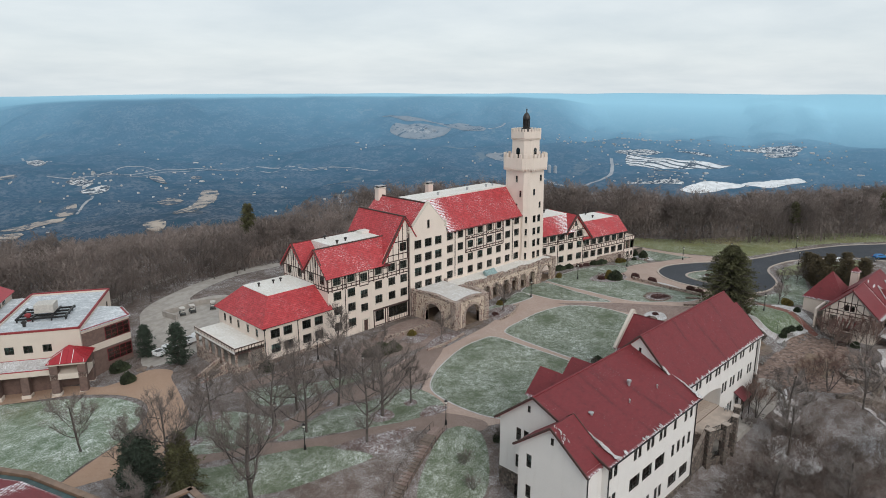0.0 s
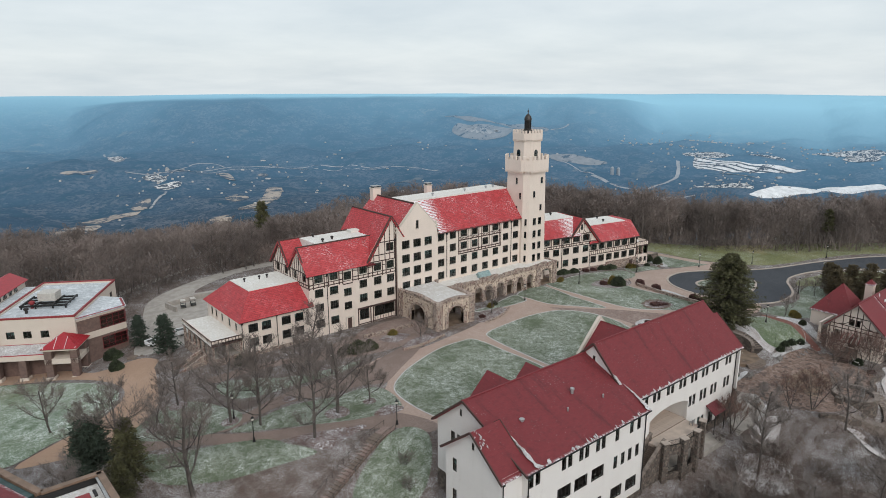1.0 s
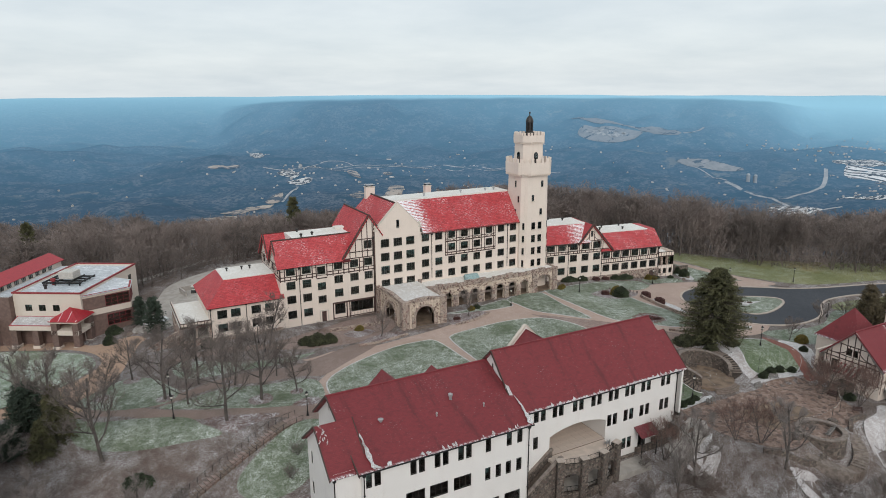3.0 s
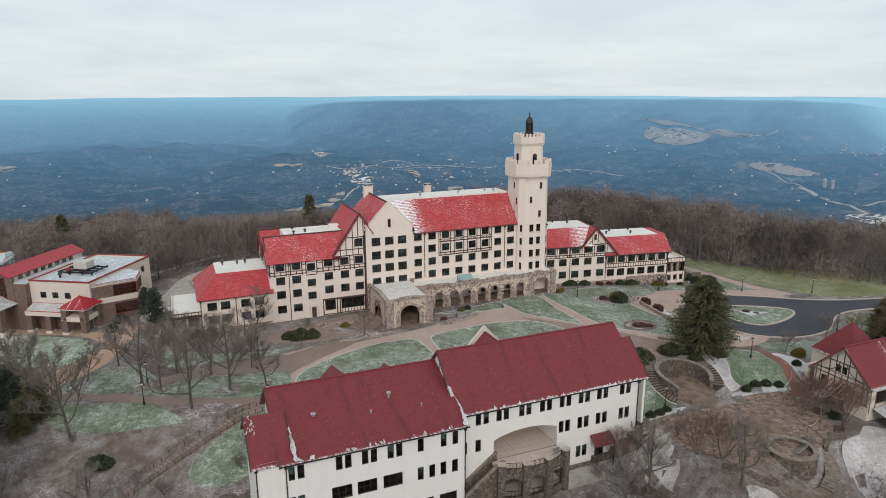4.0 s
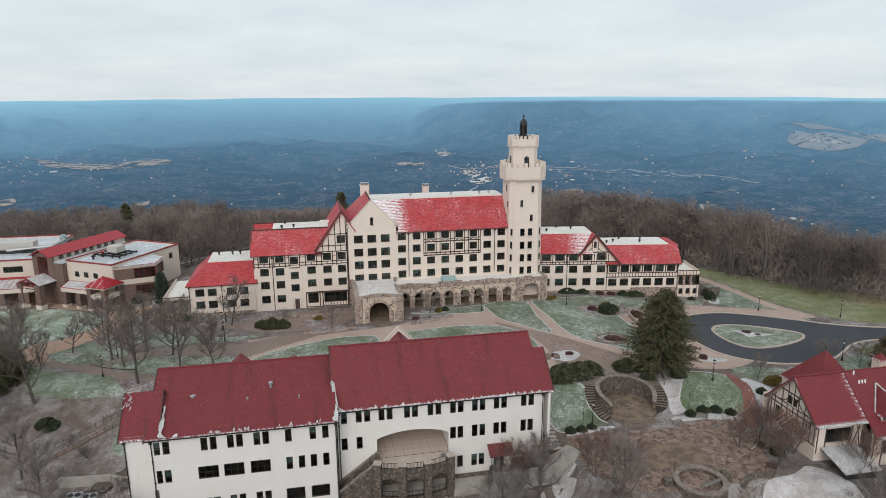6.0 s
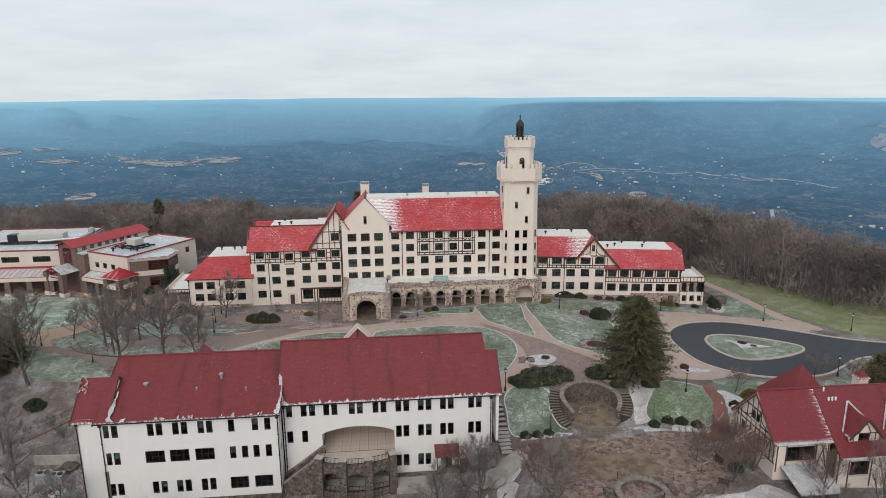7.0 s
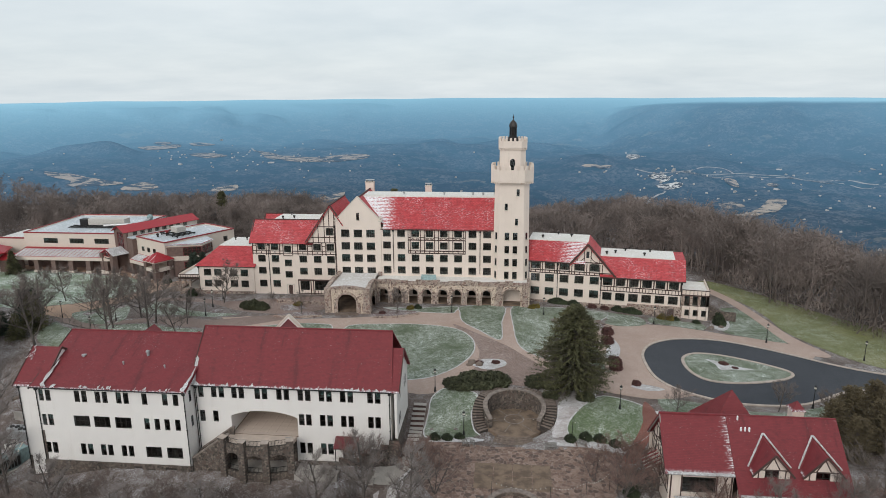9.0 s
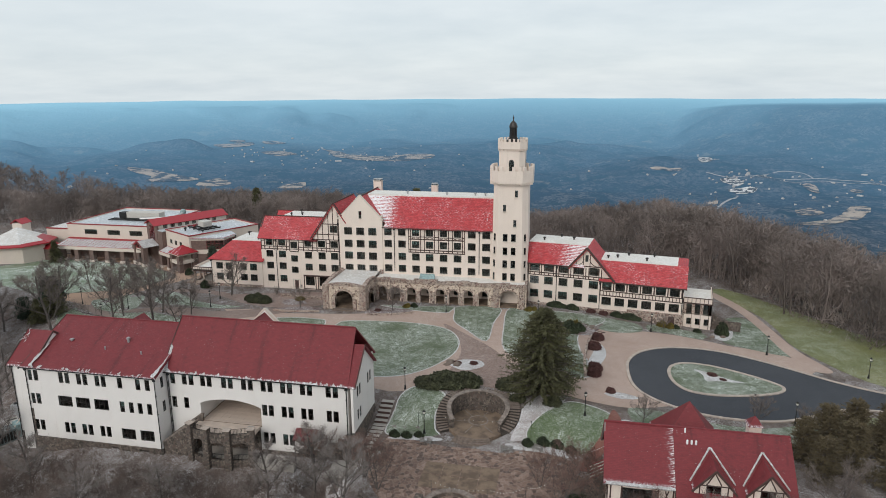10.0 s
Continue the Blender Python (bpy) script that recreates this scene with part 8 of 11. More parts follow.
part("wall", wall_mesh(14.2, -6, 2.4, [(2, 5, -1.0, 1.2), (8, 11, -1.0, 1.2)]), M["cream"], cottage, place=turned(169.8, 26.2, 0))
for u in (3.5, 9.5):
    window(cottage, turned(169.8, 26.2, 0), u, 0.1, 3.0, 2.2, 4, 2, "frame_brown")
for u in (0.2, 1.8, 5.3, 7.8, 11.3, 12.6, 14.0):
    beam(cottage, turned(169.8, 26.2, 0), u, -3, u, 2.2, 0.2)
part("wall", prism([(0, -4), (0, 2.4), (7.3, 9.4), (14.6, 2.4), (14.6, -4)], 0, 0.35), M["cream"], cottage, place=turned(184.0, 26.2, 0, 90))
part("wall", wall_mesh(22.6, -4, 3.4), M["cream"], cottage, place=turned(184.0, 40.6, 0, 180))
# dormers
for x in (174.2, 180.6):
    for s in (-1, 1):
        roof(cottage, [(x + s * 2.6, 26.7, 4.5), (x, 26.7, 7.4), (x, 31.4, 7.4), (x + s * 2.6, 28.2, 4.5)], "shingle", 0.16)
        beam(cottage, turned(0, 26.9, 0), x + s * 2.7, 4.3, x, 7.42, 0.24, 0.24, "timber", "bargeboard", 0.12)
        lie = [(x + s * 0.05, 31.55), (x + s * 1.35, 29.95), (x + s * 2.75, 28.25)]
        bm = bmesh.new()
        for (xa, ya), (xb, yb) in zip(lie, lie[1:]):
            za, zb = 2.18 + (ya - 25.4) * 0.938, 2.18 + (yb - 25.4) * 0.938
            add_tube(bm, (xa, ya, za), (xb, yb, zb), 0.13, 0.10, 5)
        part("valley_snow", bm, M["snow"], cottage, "snow lying in a roof valley")
    fd = turned(x - 2.3, 27.3, 0)
    nn = Vector((-2.4, 2.3)).normalized()
    part("dormer_wall", wall_mesh(4.6, 2.4, 7.2, [(1.4, 3.2, 3.3, 4.9)], 0.3, cuts=(((0, 4.7), (nn.x, nn.y)), ((4.6, 4.7), (-nn.x, nn.y)))), M["cream"], cottage, place=fd)
    window(cottage, fd, 2.3, 4.1, 1.8, 1.6, 2, 2, "frame_brown")
    for u0, v0, u1, v1 in ((0.6, 2.6, 0.6, 5.0), (4.0, 2.6, 4.0, 5.0), (0.4, 5.0, 4.2, 5.0), (1.4, 5.1, 2.3, 6.8), (3.2, 5.1, 2.3, 6.8)):
        beam(cottage, fd, u0, v0, u1, v1, 0.15)
for i in range(3):
    part("roof_vent", lathe([(0.14, 7.6), (0.14, 8.5), (0.05, 8.6)], 8, 171.4 + i * 0.55, 31.9), M["carwhite"], cottage)
part("roof_vent", lathe([(0.12, 8.6), (0.12, 9.6), (0.05, 9.7)], 8, 171.2, 33.0), M["carwhite"], cottage)
# hipped north wing and a small turret roof behind the ridge
for cx, cy, half, z0, z1 in ((172.9, 40.8, 4.7, 3.6, 9.9), (181.0, 37.8, 1.0, 8.7, 9.95)):
    for k in range(4):
        q = Matrix.Translation((cx, cy, 0)) @ pose(0, 0, 0, 0, 0, 90 * k)
        part("roof", slab([(-half, -half, z0), (half, -half, z0), (0, 0, z1)], 0.2, q), M["shingle"], cottage)
block(cottage, [(168.6, 38), (177.2, 38), (177.2, 45.1), (168.6, 45.1)], -3, 3.8, "cream")
block(cottage, [(180.2, 37.0), (181.8, 37.0), (181.8, 38.6), (180.2, 38.6)], 4.0, 8.8, "cream")
# snowy lean-to below
part("lean_to_roof", slab([(162.2, 22.6, -1.2), (168.4, 22.6, -1.2), (168.4, 27.8, 0.2), (162.2, 27.8, 0.2)], 0.15), M["snow"], cottage, "snow-covered lean-to roof")
part("lean_to_wall", box(162.5, 168.1, 23.0, 23.2, -6, -1.4), M["frame"], cottage)

# ---- round theatre, overlook and steps ----
AX, AY = 140.9, 49.7
theatre = tagged(thing("round_theatre", (AX, AY, -1.9), "sunken round stone theatre with a curved fieldstone wall", "theatre"), kind="")
n_ = 30
top_at = lambda j: 0.15 + 1.75 * math.sin(math.pi * j / n_) ** 0.5
bm = bmesh.new()
rings = []
for i in range(n_ + 1):
    a = math.radians(-38 + 256 * i / n_)
    rings.append([bm.verts.new((AX + r * math.cos(a), AY + r * math.sin(a), z)) for r, z in ((4.65, -2.4), (4.65, top_at(i)), (5.25, top_at(i)), (5.25, -2.4))])
for r, q in zip(rings, rings[1:]):
    for j in range(3):
        bm.faces.new((r[j], q[j], q[j + 1], r[j + 1]))
bm.faces.new(rings[0])
bm.faces.new(rings[-1][::-1])
part("curved_wall", bm, M["stone_grey"], theatre, "curved grey fieldstone wall")
for i in range(n_):
    a0, a1 = (math.radians(-38 + 256 * j / n_ + d) for j, d in ((i, 0.25), (i + 1, -0.25)))
    t0, t1 = top_at(i), top_at(i + 1)
    cb = bmesh.new()
    add_ring_prism(cb, [(AX + r * math.cos(a), AY + r * math.sin(a), t) for r, a, t in ((4.58, a0, t0), (5.36, a0, t0), (5.36, a1, t1), (4.58, a1, t1))], [(AX + r * math.cos(a), AY + r * math.sin(a), t + 0.14) for r, a, t in ((4.58, a0, t0), (5.36, a0, t0), (5.36, a1, t1), (4.58, a1, t1))])
    part("coping_stone", cb, M["rim_stone"], theatre)
# low hearth of dark stone against the back wall
for i in range(9):
    a = math.radians(62 + 56 * i / 8)
    part("hearth_stone", bevelled(box(-0.28, 0.28, -0.28, 0.28, -1.36, -0.75 + 0.25 * math.sin(math.pi * i / 8), pose(AX + 4.2 * math.cos(a), AY + 4.2 * math.sin(a), 0, 0, 0, 20.0 * i)), 0.06), M["stone_grey"], theatre)
part("stage_floor", add_ring_prism(bmesh.new(), circle(AX, AY - 0.6, 5.2, -2.2, 32), circle(AX, AY - 0.6, 5.2, -1.35, 32)), M["slab"], theatre, "round grey-brown stone floor")
part("floor_ring", lathe([(1.75, -1.36), (1.75, -1.33)], 24, AX, AY + 0.3), M["rim_stone"], theatre)
part("floor_disc", lathe([(1.5, -1.36), (1.5, -1.322)], 24, AX, AY + 0.3), M["slab"], theatre)
for k in range(6):
    a = math.radians(60 * k + 10)
    part("floor_band", box(1.9, 4.5, -0.07, 0.07, -1.36, -1.33, pose(AX, AY + 0.1, 0, 0, 0, math.degrees(a))), M["rim_stone"], theatre)
for i in range(4):
    r = 5.5 + 0.40 * i
    bm = bmesh.new()
    pts = [(AX + q * math.cos(math.radians(a)), AY - 0.6 + q * math.sin(math.radians(a))) for q, rng in ((r, range(238, 303, 6)), (r - 0.6, range(302, 237, -6))) for a in rng]
    add_ring_prism(bm, [(x, y, -2.6) for x, y in pts], [(x, y, -1.36 - 0.14 * i) for x, y in pts])
    part("front_step", bm, M["coping"], theatre)
for side in (-1, 1):
    for i in range(22):
        a = 90 - side * (18 + i * 5.1)
        c, sn = math.cos(math.radians(a)), math.sin(math.radians(a))
        z = max(gz(AX + 7.5 * c, AY + 7.5 * sn), -1.6) + 0.22
        bm = bmesh.new()
        pts = [(AX + r * math.cos(math.radians(b)), AY + r * math.sin(math.radians(b))) for r, b in ((5.3, a - 2.1), (7.15, a - 2.1), (7.15, a + 2.1), (5.3, a + 2.1))]
        add_ring_prism(bm, [(x, y, z - 1.4) for x, y in pts], [(x, y, z) for x, y in pts])
        part("side_step", bm, M["coping"], theatre)
        pts = [(AX + r * math.cos(math.radians(b)), AY + r * math.sin(math.radians(b))) for r, b in ((5.3, a - side * 2.1), (7.15, a - side * 2.1), (7.15, a - side * 3.0), (5.3, a - side * 3.0))]
        if side > 0:
            pts = pts[::-1]
        # narrow strip between treads, its dark colour painted in as the riser's shade
        add_ring_prism(bm := bmesh.new(), [(x, y, z - 1.4) for x, y in pts], [(x, y, z - 0.02) for x, y in pts])
        part("riser", bm, M["riser_shade"], theatre)
# patio slabs
for i in range(4):
    for j in range(2):
        x, y = 134.9 + i * 2.85, 30.2 + j * 3.35
        tagged(new("patio_slab", to_mesh("patio_slab", bevelled(box(x, x + 2.74, y, y + 3.22, -1.95, -1.80), 0.02), M["slab"])), "worn brown concrete slab set in the flagstone patio", "slab", "patio slabs")
# round overlook with curved steps
overlook = thing("overlook", (140.6, 25.6, -2), "round drystone overlook with a low parapet and curved steps", "terrace")
OX, OY = 140.6, 25.6
bm = hollow_prism([(p[0], p[1], -7.0) for p in circle(OX, OY, 3.9, 0, 28)], [(p[0], p[1], -1.15) for p in circle(OX, OY, 3.75, 0, 28)], [(p[0], p[1], -2.2) for p in circle(OX, OY, 3.05, 0, 28)], [(p[0], p[1], -1.15) for p in circle(OX, OY, 3.05, 0, 28)])
part("drum_wall", bm, M["stone_grey"], overlook, "round drystone drum")
part("floor", lathe([(3.1, -2.4), (3.1, -1.65)], 28, OX, OY), M["flag"], overlook)
for i in range(26):
    a0, a1 = math.radians(360 / 26 * i + 0.6), math.radians(360 / 26 * (i + 1) - 0.6)
    pts = [(OX + r * math.cos(a), OY + r * math.sin(a)) for r, a in ((3.0, a0), (3.85, a0), (3.85, a1), (3.0, a1))]
    part("coping_stone", add_ring_prism(bmesh.new(), [(x, y, -1.15) for x, y in pts], [(x, y, -0.98) for x, y in pts]), M["rim_stone"], overlook)
for side in (-1, 1):
    part("gate_pier", bevelled(box(OX + side * 4.6 - 0.55, OX + side * 4.6 + 0.55, OY + 0.4, OY + 1.6, -3, -0.9), 0.06), M["stone_grey"], overlook)
    for i in range(16):
        a = 90 - side * (84 + i * 5.6)
        z = -1.95 - 0.19 * i
        bm = bmesh.new()
        pts = [(OX + r * math.cos(math.radians(b)), OY + r * math.sin(math.radians(b))) for r, b in ((4.9, a - 3.4), (7.0, a - 3.4), (7.0, a + 3.4), (4.9, a + 3.4))]
        add_ring_prism(bm, [(x, y, z - 3.0) for x, y in pts], [(x, y, z) for x, y in pts])
        part("curved_step", bm, M["rim_stone"], overlook)
part("landing", add_ring_prism(bmesh.new(), [(OX + 7 * math.cos(math.radians(a)), OY + 7 * math.sin(math.radians(a)), -7.5) for a in range(258, 283, 6)] + [(OX + 4.6, OY - 5, -7.5), (OX - 4.6, OY - 5, -7.5)], [(OX + 7 * math.cos(math.radians(a)), OY + 7 * math.sin(math.radians(a)), -5.0) for a in range(258, 283, 6)] + [(OX + 4.6, OY - 5, -5.0), (OX - 4.6, OY - 5, -5.0)]), M["coping"], overlook)
# retaining wall at the patio's lower edge
for pts in ([(127.5, 26.5), (131, 23.6), (134.5, 22.4), (137.4, 22.6)], [(146.6, 24.2), (149, 25.6), (152.5, 25.4)]):
    ribbon("retaining_wall", rounded(pts, 5, False), 0.6, 0.7, "stone_grey", "low fieldstone wall at the patio's edge", "wall")
# stepping stair by the hall's east end
garden_stair = thing("garden_stair", (125, 46, 0), "concrete slab steps descending along the lecture hall", "stair")
for i in range(12):
    y = 52.0 - i * 1.05
    z = gz(124.4, y) + 0.12
    part("step", box(123.4, 125.6, y - 1.05, y, z - 0.6, z), M["concrete"], garden_stair)
    part("riser", box(123.4, 125.6, y - 1.10, y - 1.04, z - 0.6, z + 0.03), M["timber"], garden_stair)
pad = [(122.9, 39.6), (126.0, 39.6), (127.4, 37.4), (125.0, 34.6), (119.0, 35.6), (119.0, 38.5)]
draped("pavement", pad, 0.16, "concrete", "grey concrete landing at the foot of the steps", "pavement")
for i in range(14):
    x = 119.2 - i * 0.42
    z = gz(121, 36.8) + 0.1 - i * 0.165
    part("step", box(x - 0.45, x, 35.4, 38.4, z - 1.6, z), M["concrete"], garden_stair)
part("landing", box(106.6, 113.4, 35.6, 38.6, -9, -4.75), M["concrete"], garden_stair)
# timber-edged hillside steps through the park
park_stair = thing("park_stair", (58, 65, 0), "hillside steps of flat landings and short timber flights", "stair")
p0, p1 = Vector((65.4, 66.2)), Vector((42.0, 58.4))
ln = (p1 - p0).length
ang = math.degrees(math.atan2(p1.y - p0.y, p1.x - p0.x))
for i in range(40):
    c = p0.lerp(p1, (i + 0.5) / 40)
    z = gz(c.x, c.y) + 0.1
    flight = i % 8 >= 4
    part("step" if flight else "landing", box(-ln / 80 - 0.02, ln / 80 + 0.02, -1.0, 1.0, -0.6, 0.0), M["coping" if flight else "brickpave"], park_stair, place=pose(c.x, c.y, z - (0.05 if flight else 0.0), 0, 0, ang))
for s in (-1, 1):
    pts = [p0.lerp(p1, i / 20) + s * 1.15 * Vector((-(p1 - p0).y, (p1 - p0).x)) / ln for i in range(21)]
    bm = bmesh.new()
    for a, b in zip(pts, pts[1:]):
        add_tube(bm, (a.x, a.y, gz(a.x, a.y) + 0.95), (b.x, b.y, gz(b.x, b.y) + 0.95), 0.03, n=4)
    for a in pts:
        add_tube(bm, (a.x, a.y, gz(a.x, a.y) - 0.2), (a.x, a.y, gz(a.x, a.y) + 0.95), 0.035, n=4)
    part("handrail", bm, M["metal_dark"], park_stair, "thin dark metal handrail")
# stair of the west porch
porch_stair = thing("porch_stair", (48, 112, 0), "curved fieldstone stair with rough cheek walls", "stair")
for i in range(14):
    x = 52.2 - i * 0.45
    part("step", box(x - 0.5, x, 111.0 - i * 0.12, 113.4 - i * 0.12, -4, 1.7 - i * 0.22), M["coping"], porch_stair)
for dy in (-0.5, 2.4):
    part("cheek_wall", prism([(45.6, -4), (45.6, -0.6), (52.4, 2.6), (52.4, -4)], 0, 0.5), M["stone"], porch_stair, place=Matrix.Translation((0, 110.6 + dy, 0)))
# walls of the parking court
for pts in ([(57.5, 152), (66, 151), (73.5, 146)], [(57.5, 152), (58.4, 146.5)]):
    ribbon("retaining_wall", pts, 0.4, 1.3, "concrete", "grey concrete wall of the parking court", "wall")
# ---- trees ----
def tube_arrays(segs, sides):
    """Tapered tubes for many segments (x0 y0 z0 x1 y1 z1 r0 r1) at once: vertices and quads."""
    s = np.asarray(segs, float)
    p0, p1, r0, r1 = s[:, :3], s[:, 3:6], s[:, 6:7], s[:, 7:8]
    d = p1 - p0
    d /= np.linalg.norm(d, axis=1, keepdims=True) + 1e-9
    ref = np.where(np.abs(d[:, 2:3]) > 0.9, np.array([[1.0, 0, 0]]), np.array([[0, 0, 1.0]]))
    a = np.cross(d, ref)
    a /= np.linalg.norm(a, axis=1, keepdims=True) + 1e-9
    b = np.cross(d, a)
    ang = 2 * np.pi * np.arange(sides) / sides
    ring = a[:, None, :] * np.cos(ang)[None, :, None] + b[:, None, :] * np.sin(ang)[None, :, None]
    v = np.concatenate([p0[:, None] + ring * r0[:, None], p1[:, None] + ring * r1[:, None]], 1)
    n = len(s)
    base = (np.arange(n) * 2 * sides)[:, None]
    i = np.arange(sides)
    j = (i + 1) % sides
    f = np.stack([base + i, base + j, base + sides + j, base + sides + i], -1).reshape(-1, 4)
    return v.reshape(-1, 3), f


def slivers(q):
    """Twigs too fine for tubes: one thin triangle each, from x0 y0 z0 x1 y1 z1 and half a width."""
    q = np.asarray(q, float)
    p0, p1 = q[:, :3], q[:, 3:6]
    w = np.cross(p1 - p0, np.random.RandomState(5).normal(size=p0.shape))
    w /= np.linalg.norm(w, axis=1, keepdims=True) + 1e-9
    return np.stack([p0 - w * q[:, 6:7], p0 + w * q[:, 6:7], p1], 1).reshape(-1, 3)


def array_mesh(name, v, f, mat):
    me = bpy.data.meshes.new(name)
    v, f = np.asarray(v, np.float32), np.asarray(f, np.int32)
    k = f.shape[1]
    me.vertices.add(len(v))
    me.vertices.foreach_set("co", v.ravel())
    me.loops.add(f.size)
    me.loops.foreach_set("vertex_index", f.ravel())
    me.polygons.add(len(f))
    me.polygons.foreach_set("loop_start", np.arange(0, f.size, k, dtype=np.int32))
    me.update(calc_edges=True)
    me.materials.append(mat)
    return me


def grown(rng, height, spread, limbs=11, subs=6, twigs=5, lowest=0.22, stems=1, fine=3, thick=1.0):
    """Skeleton of a bare broadleaf tree: (trunk and limb segments, twig segments)."""
    wood, thin = [], []

    def shoot(p, d, length, r, steps, up, wob, store):
        pts = [p]
        for k in range(steps):
            d = (d + Vector((rng.gauss(0, wob), rng.gauss(0, wob), rng.gauss(0, wob) + up))).normalized()
            q = p + d * (length / steps)
            r1 = r * (1 - 0.75 / steps)
            store.append((*p, *q, r, r1))
            p, r = q, r1
            pts.append(p)
        return pts, r, d

    for st in range(stems):
        lean = Vector((rng.gauss(0, 0.05), rng.gauss(0, 0.05), 1)) if stems == 1 else Vector((rng.gauss(0, 0.32), rng.gauss(0, 0.32), 1))
        base_r = height * 0.021 * thick / (1 if stems == 1 else 1.9)
        trunk, _, _ = shoot(Vector((rng.gauss(0, 0.15) * (stems > 1), rng.gauss(0, 0.15) * (stems > 1), -0.3)), lean.normalized(), height * 0.9, base_r, 9, 0.03, 0.05, wood)
        for i in range(limbs):
            t = lowest + (0.97 - lowest) * (i + rng.random() * 0.7) / limbs
            k = min(int(t * 9), 8)
            p = trunk[k].lerp(trunk[k + 1], t * 9 - k)
            a = i * 2.4 + rng.random()
            reach = spread * (1.0 - 0.62 * max(0, t - 0.3) / 0.7) * rng.uniform(0.75, 1.1)
            d = Vector((math.cos(a), math.sin(a), rng.uniform(0.35, 0.85)))
            r = base_r * (1 - 0.72 * t) * 0.55
            pts, _, _ = shoot(p, d.normalized(), reach, r, 5, 0.09, 0.12, wood)
            for j in range(subs):
                u = 0.25 + 0.75 * (j + rng.random()) / subs
                m = min(int(u * 5), 4)
                q = pts[m].lerp(pts[m + 1], min(1, u * 5 - m))
                b = rng.uniform(0, 6.28)
                dd = ((pts[m + 1] - pts[m]).normalized() + Vector((math.cos(b), math.sin(b), rng.uniform(-0.1, 0.8))) * 0.9).normalized()
                sl = reach * rng.uniform(0.25, 0.5) * (1.15 - 0.6 * u)
                sp, _, _ = shoot(q, dd, sl, max(0.018, r * 0.4), 3, 0.08, 0.16, wood if fine > 2 else thin)
                for w in range(twigs):
                    u2 = (w + rng.random()) / twigs
                    m2 = min(int(u2 * 3), 2)
                    q2 = sp[m2].lerp(sp[m2 + 1], u2 * 3 - m2)
                    c = rng.uniform(0, 6.28)
                    d3 = ((sp[m2 + 1] - sp[m2]).normalized() + Vector((math.cos(c), math.sin(c), rng.uniform(0, 0.9))) * 0.8).normalized()
                    tp, _, _ = shoot(q2, d3, sl * rng.uniform(0.35, 0.7), 0.016, 2 if fine > 1 else 1, 0.1, 0.2, thin)
                    if fine > 2:
                        for e in range(3):
                            g = rng.uniform(0, 6.28)
                            q3 = tp[0].lerp(tp[-1], rng.uniform(0.3, 1))
                            thin.append((*q3, *(q3 + (d3 + Vector((math.cos(g), math.sin(g), rng.uniform(0, 1))) * 0.8).normalized() * sl * rng.uniform(0.15, 0.4)), 0.010, 0.004))
    return wood, thin


tree_meshes = {}


def crown_mesh(thin, mat):
    v = slivers([(*s[:6], s[6] * 1.7) for s in thin])
    return array_mesh("crown", v, np.arange(len(v)).reshape(-1, 3), mat)


def bare_tree(key, x, y, height, spread, turn=0.0, label="leafless grey-brown deciduous tree", group="bare trees", bark="bark", twig="twig", **kw):
    key = (key, twig)
    if key not in tree_meshes:
        wood, thin = grown(random.Random(key[0]), 10.0, 10.0 * spread / height, **kw)
        r = np.random.RandomState(key[0])
        tips = np.array([s[3:6] for s in thin])
        k = 4200
        c = tips[r.randint(len(tips), size=k)] + r.normal(0, 0.07, (k, 3))
        d = r.normal(0, 0.5, (k, 3)) + np.array([0, 0, 0.6]) + c * np.array([0.12, 0.12, 0])
        w = r.uniform(0.005, 0.009, (k, 1))
        thin = thin + [tuple(q) for q in np.concatenate([c, c + d * r.uniform(0.3, 0.7, (k, 1)), w, w * 0.4], 1)]
        tree_meshes[key] = (array_mesh("trunk", *tube_arrays(wood, 4), M[bark]), crown_mesh(thin, M[twig]))
    t, c = tree_meshes[key]
    ob = thing("bare_tree", (x, y, gz(x, y)), label, "tree", group)
    s = height / 10.0
    for nm, me in (("trunk", t), ("crown", c)):
        o = new(nm, me)
        o.parent = ob
        o.matrix_basis = pose(0, 0, 0, 0, 0, turn) @ Matrix.Diagonal((s, s, s, 1))
    return ob


park = [(42.4, 96.5, 9, 4.2, 1), (37.3, 91.6, 8, 3.2, 2), (47.0, 84.6, 13, 6.5, 3), (50.2, 80.4, 11, 5.2, 1), (54.9, 71.2, 14, 7.4, 4), (61.5, 75.6, 14, 6.6, 3), (67.8, 75.6, 9, 4.6, 2),
        (36.6, 73.0, 17, 7.6, 5), (26.6, 88.0, 9, 5.2, 6), (68.6, 98.4, 11, 4.2, 2), (58.6, 83.6, 12, 5.6, 5), (53.0, 87.4, 12, 5.6, 4), (30.0, 84.0, 13, 6.0, 3), (24.0, 101.5, 9, 4.8, 6),
        (66.2, 83.6, 8, 4.2, 1), (90.8, 91.6, 5.5, 2.6, 6), (113.4, 93.6, 6.0, 3.0, 6)]
for i, (x, y, hh, sp, k) in enumerate(park):
    bare_tree(k, x, y, hh, sp * 1.25, 47.0 * i, limbs=12, subs=7, twigs=6)
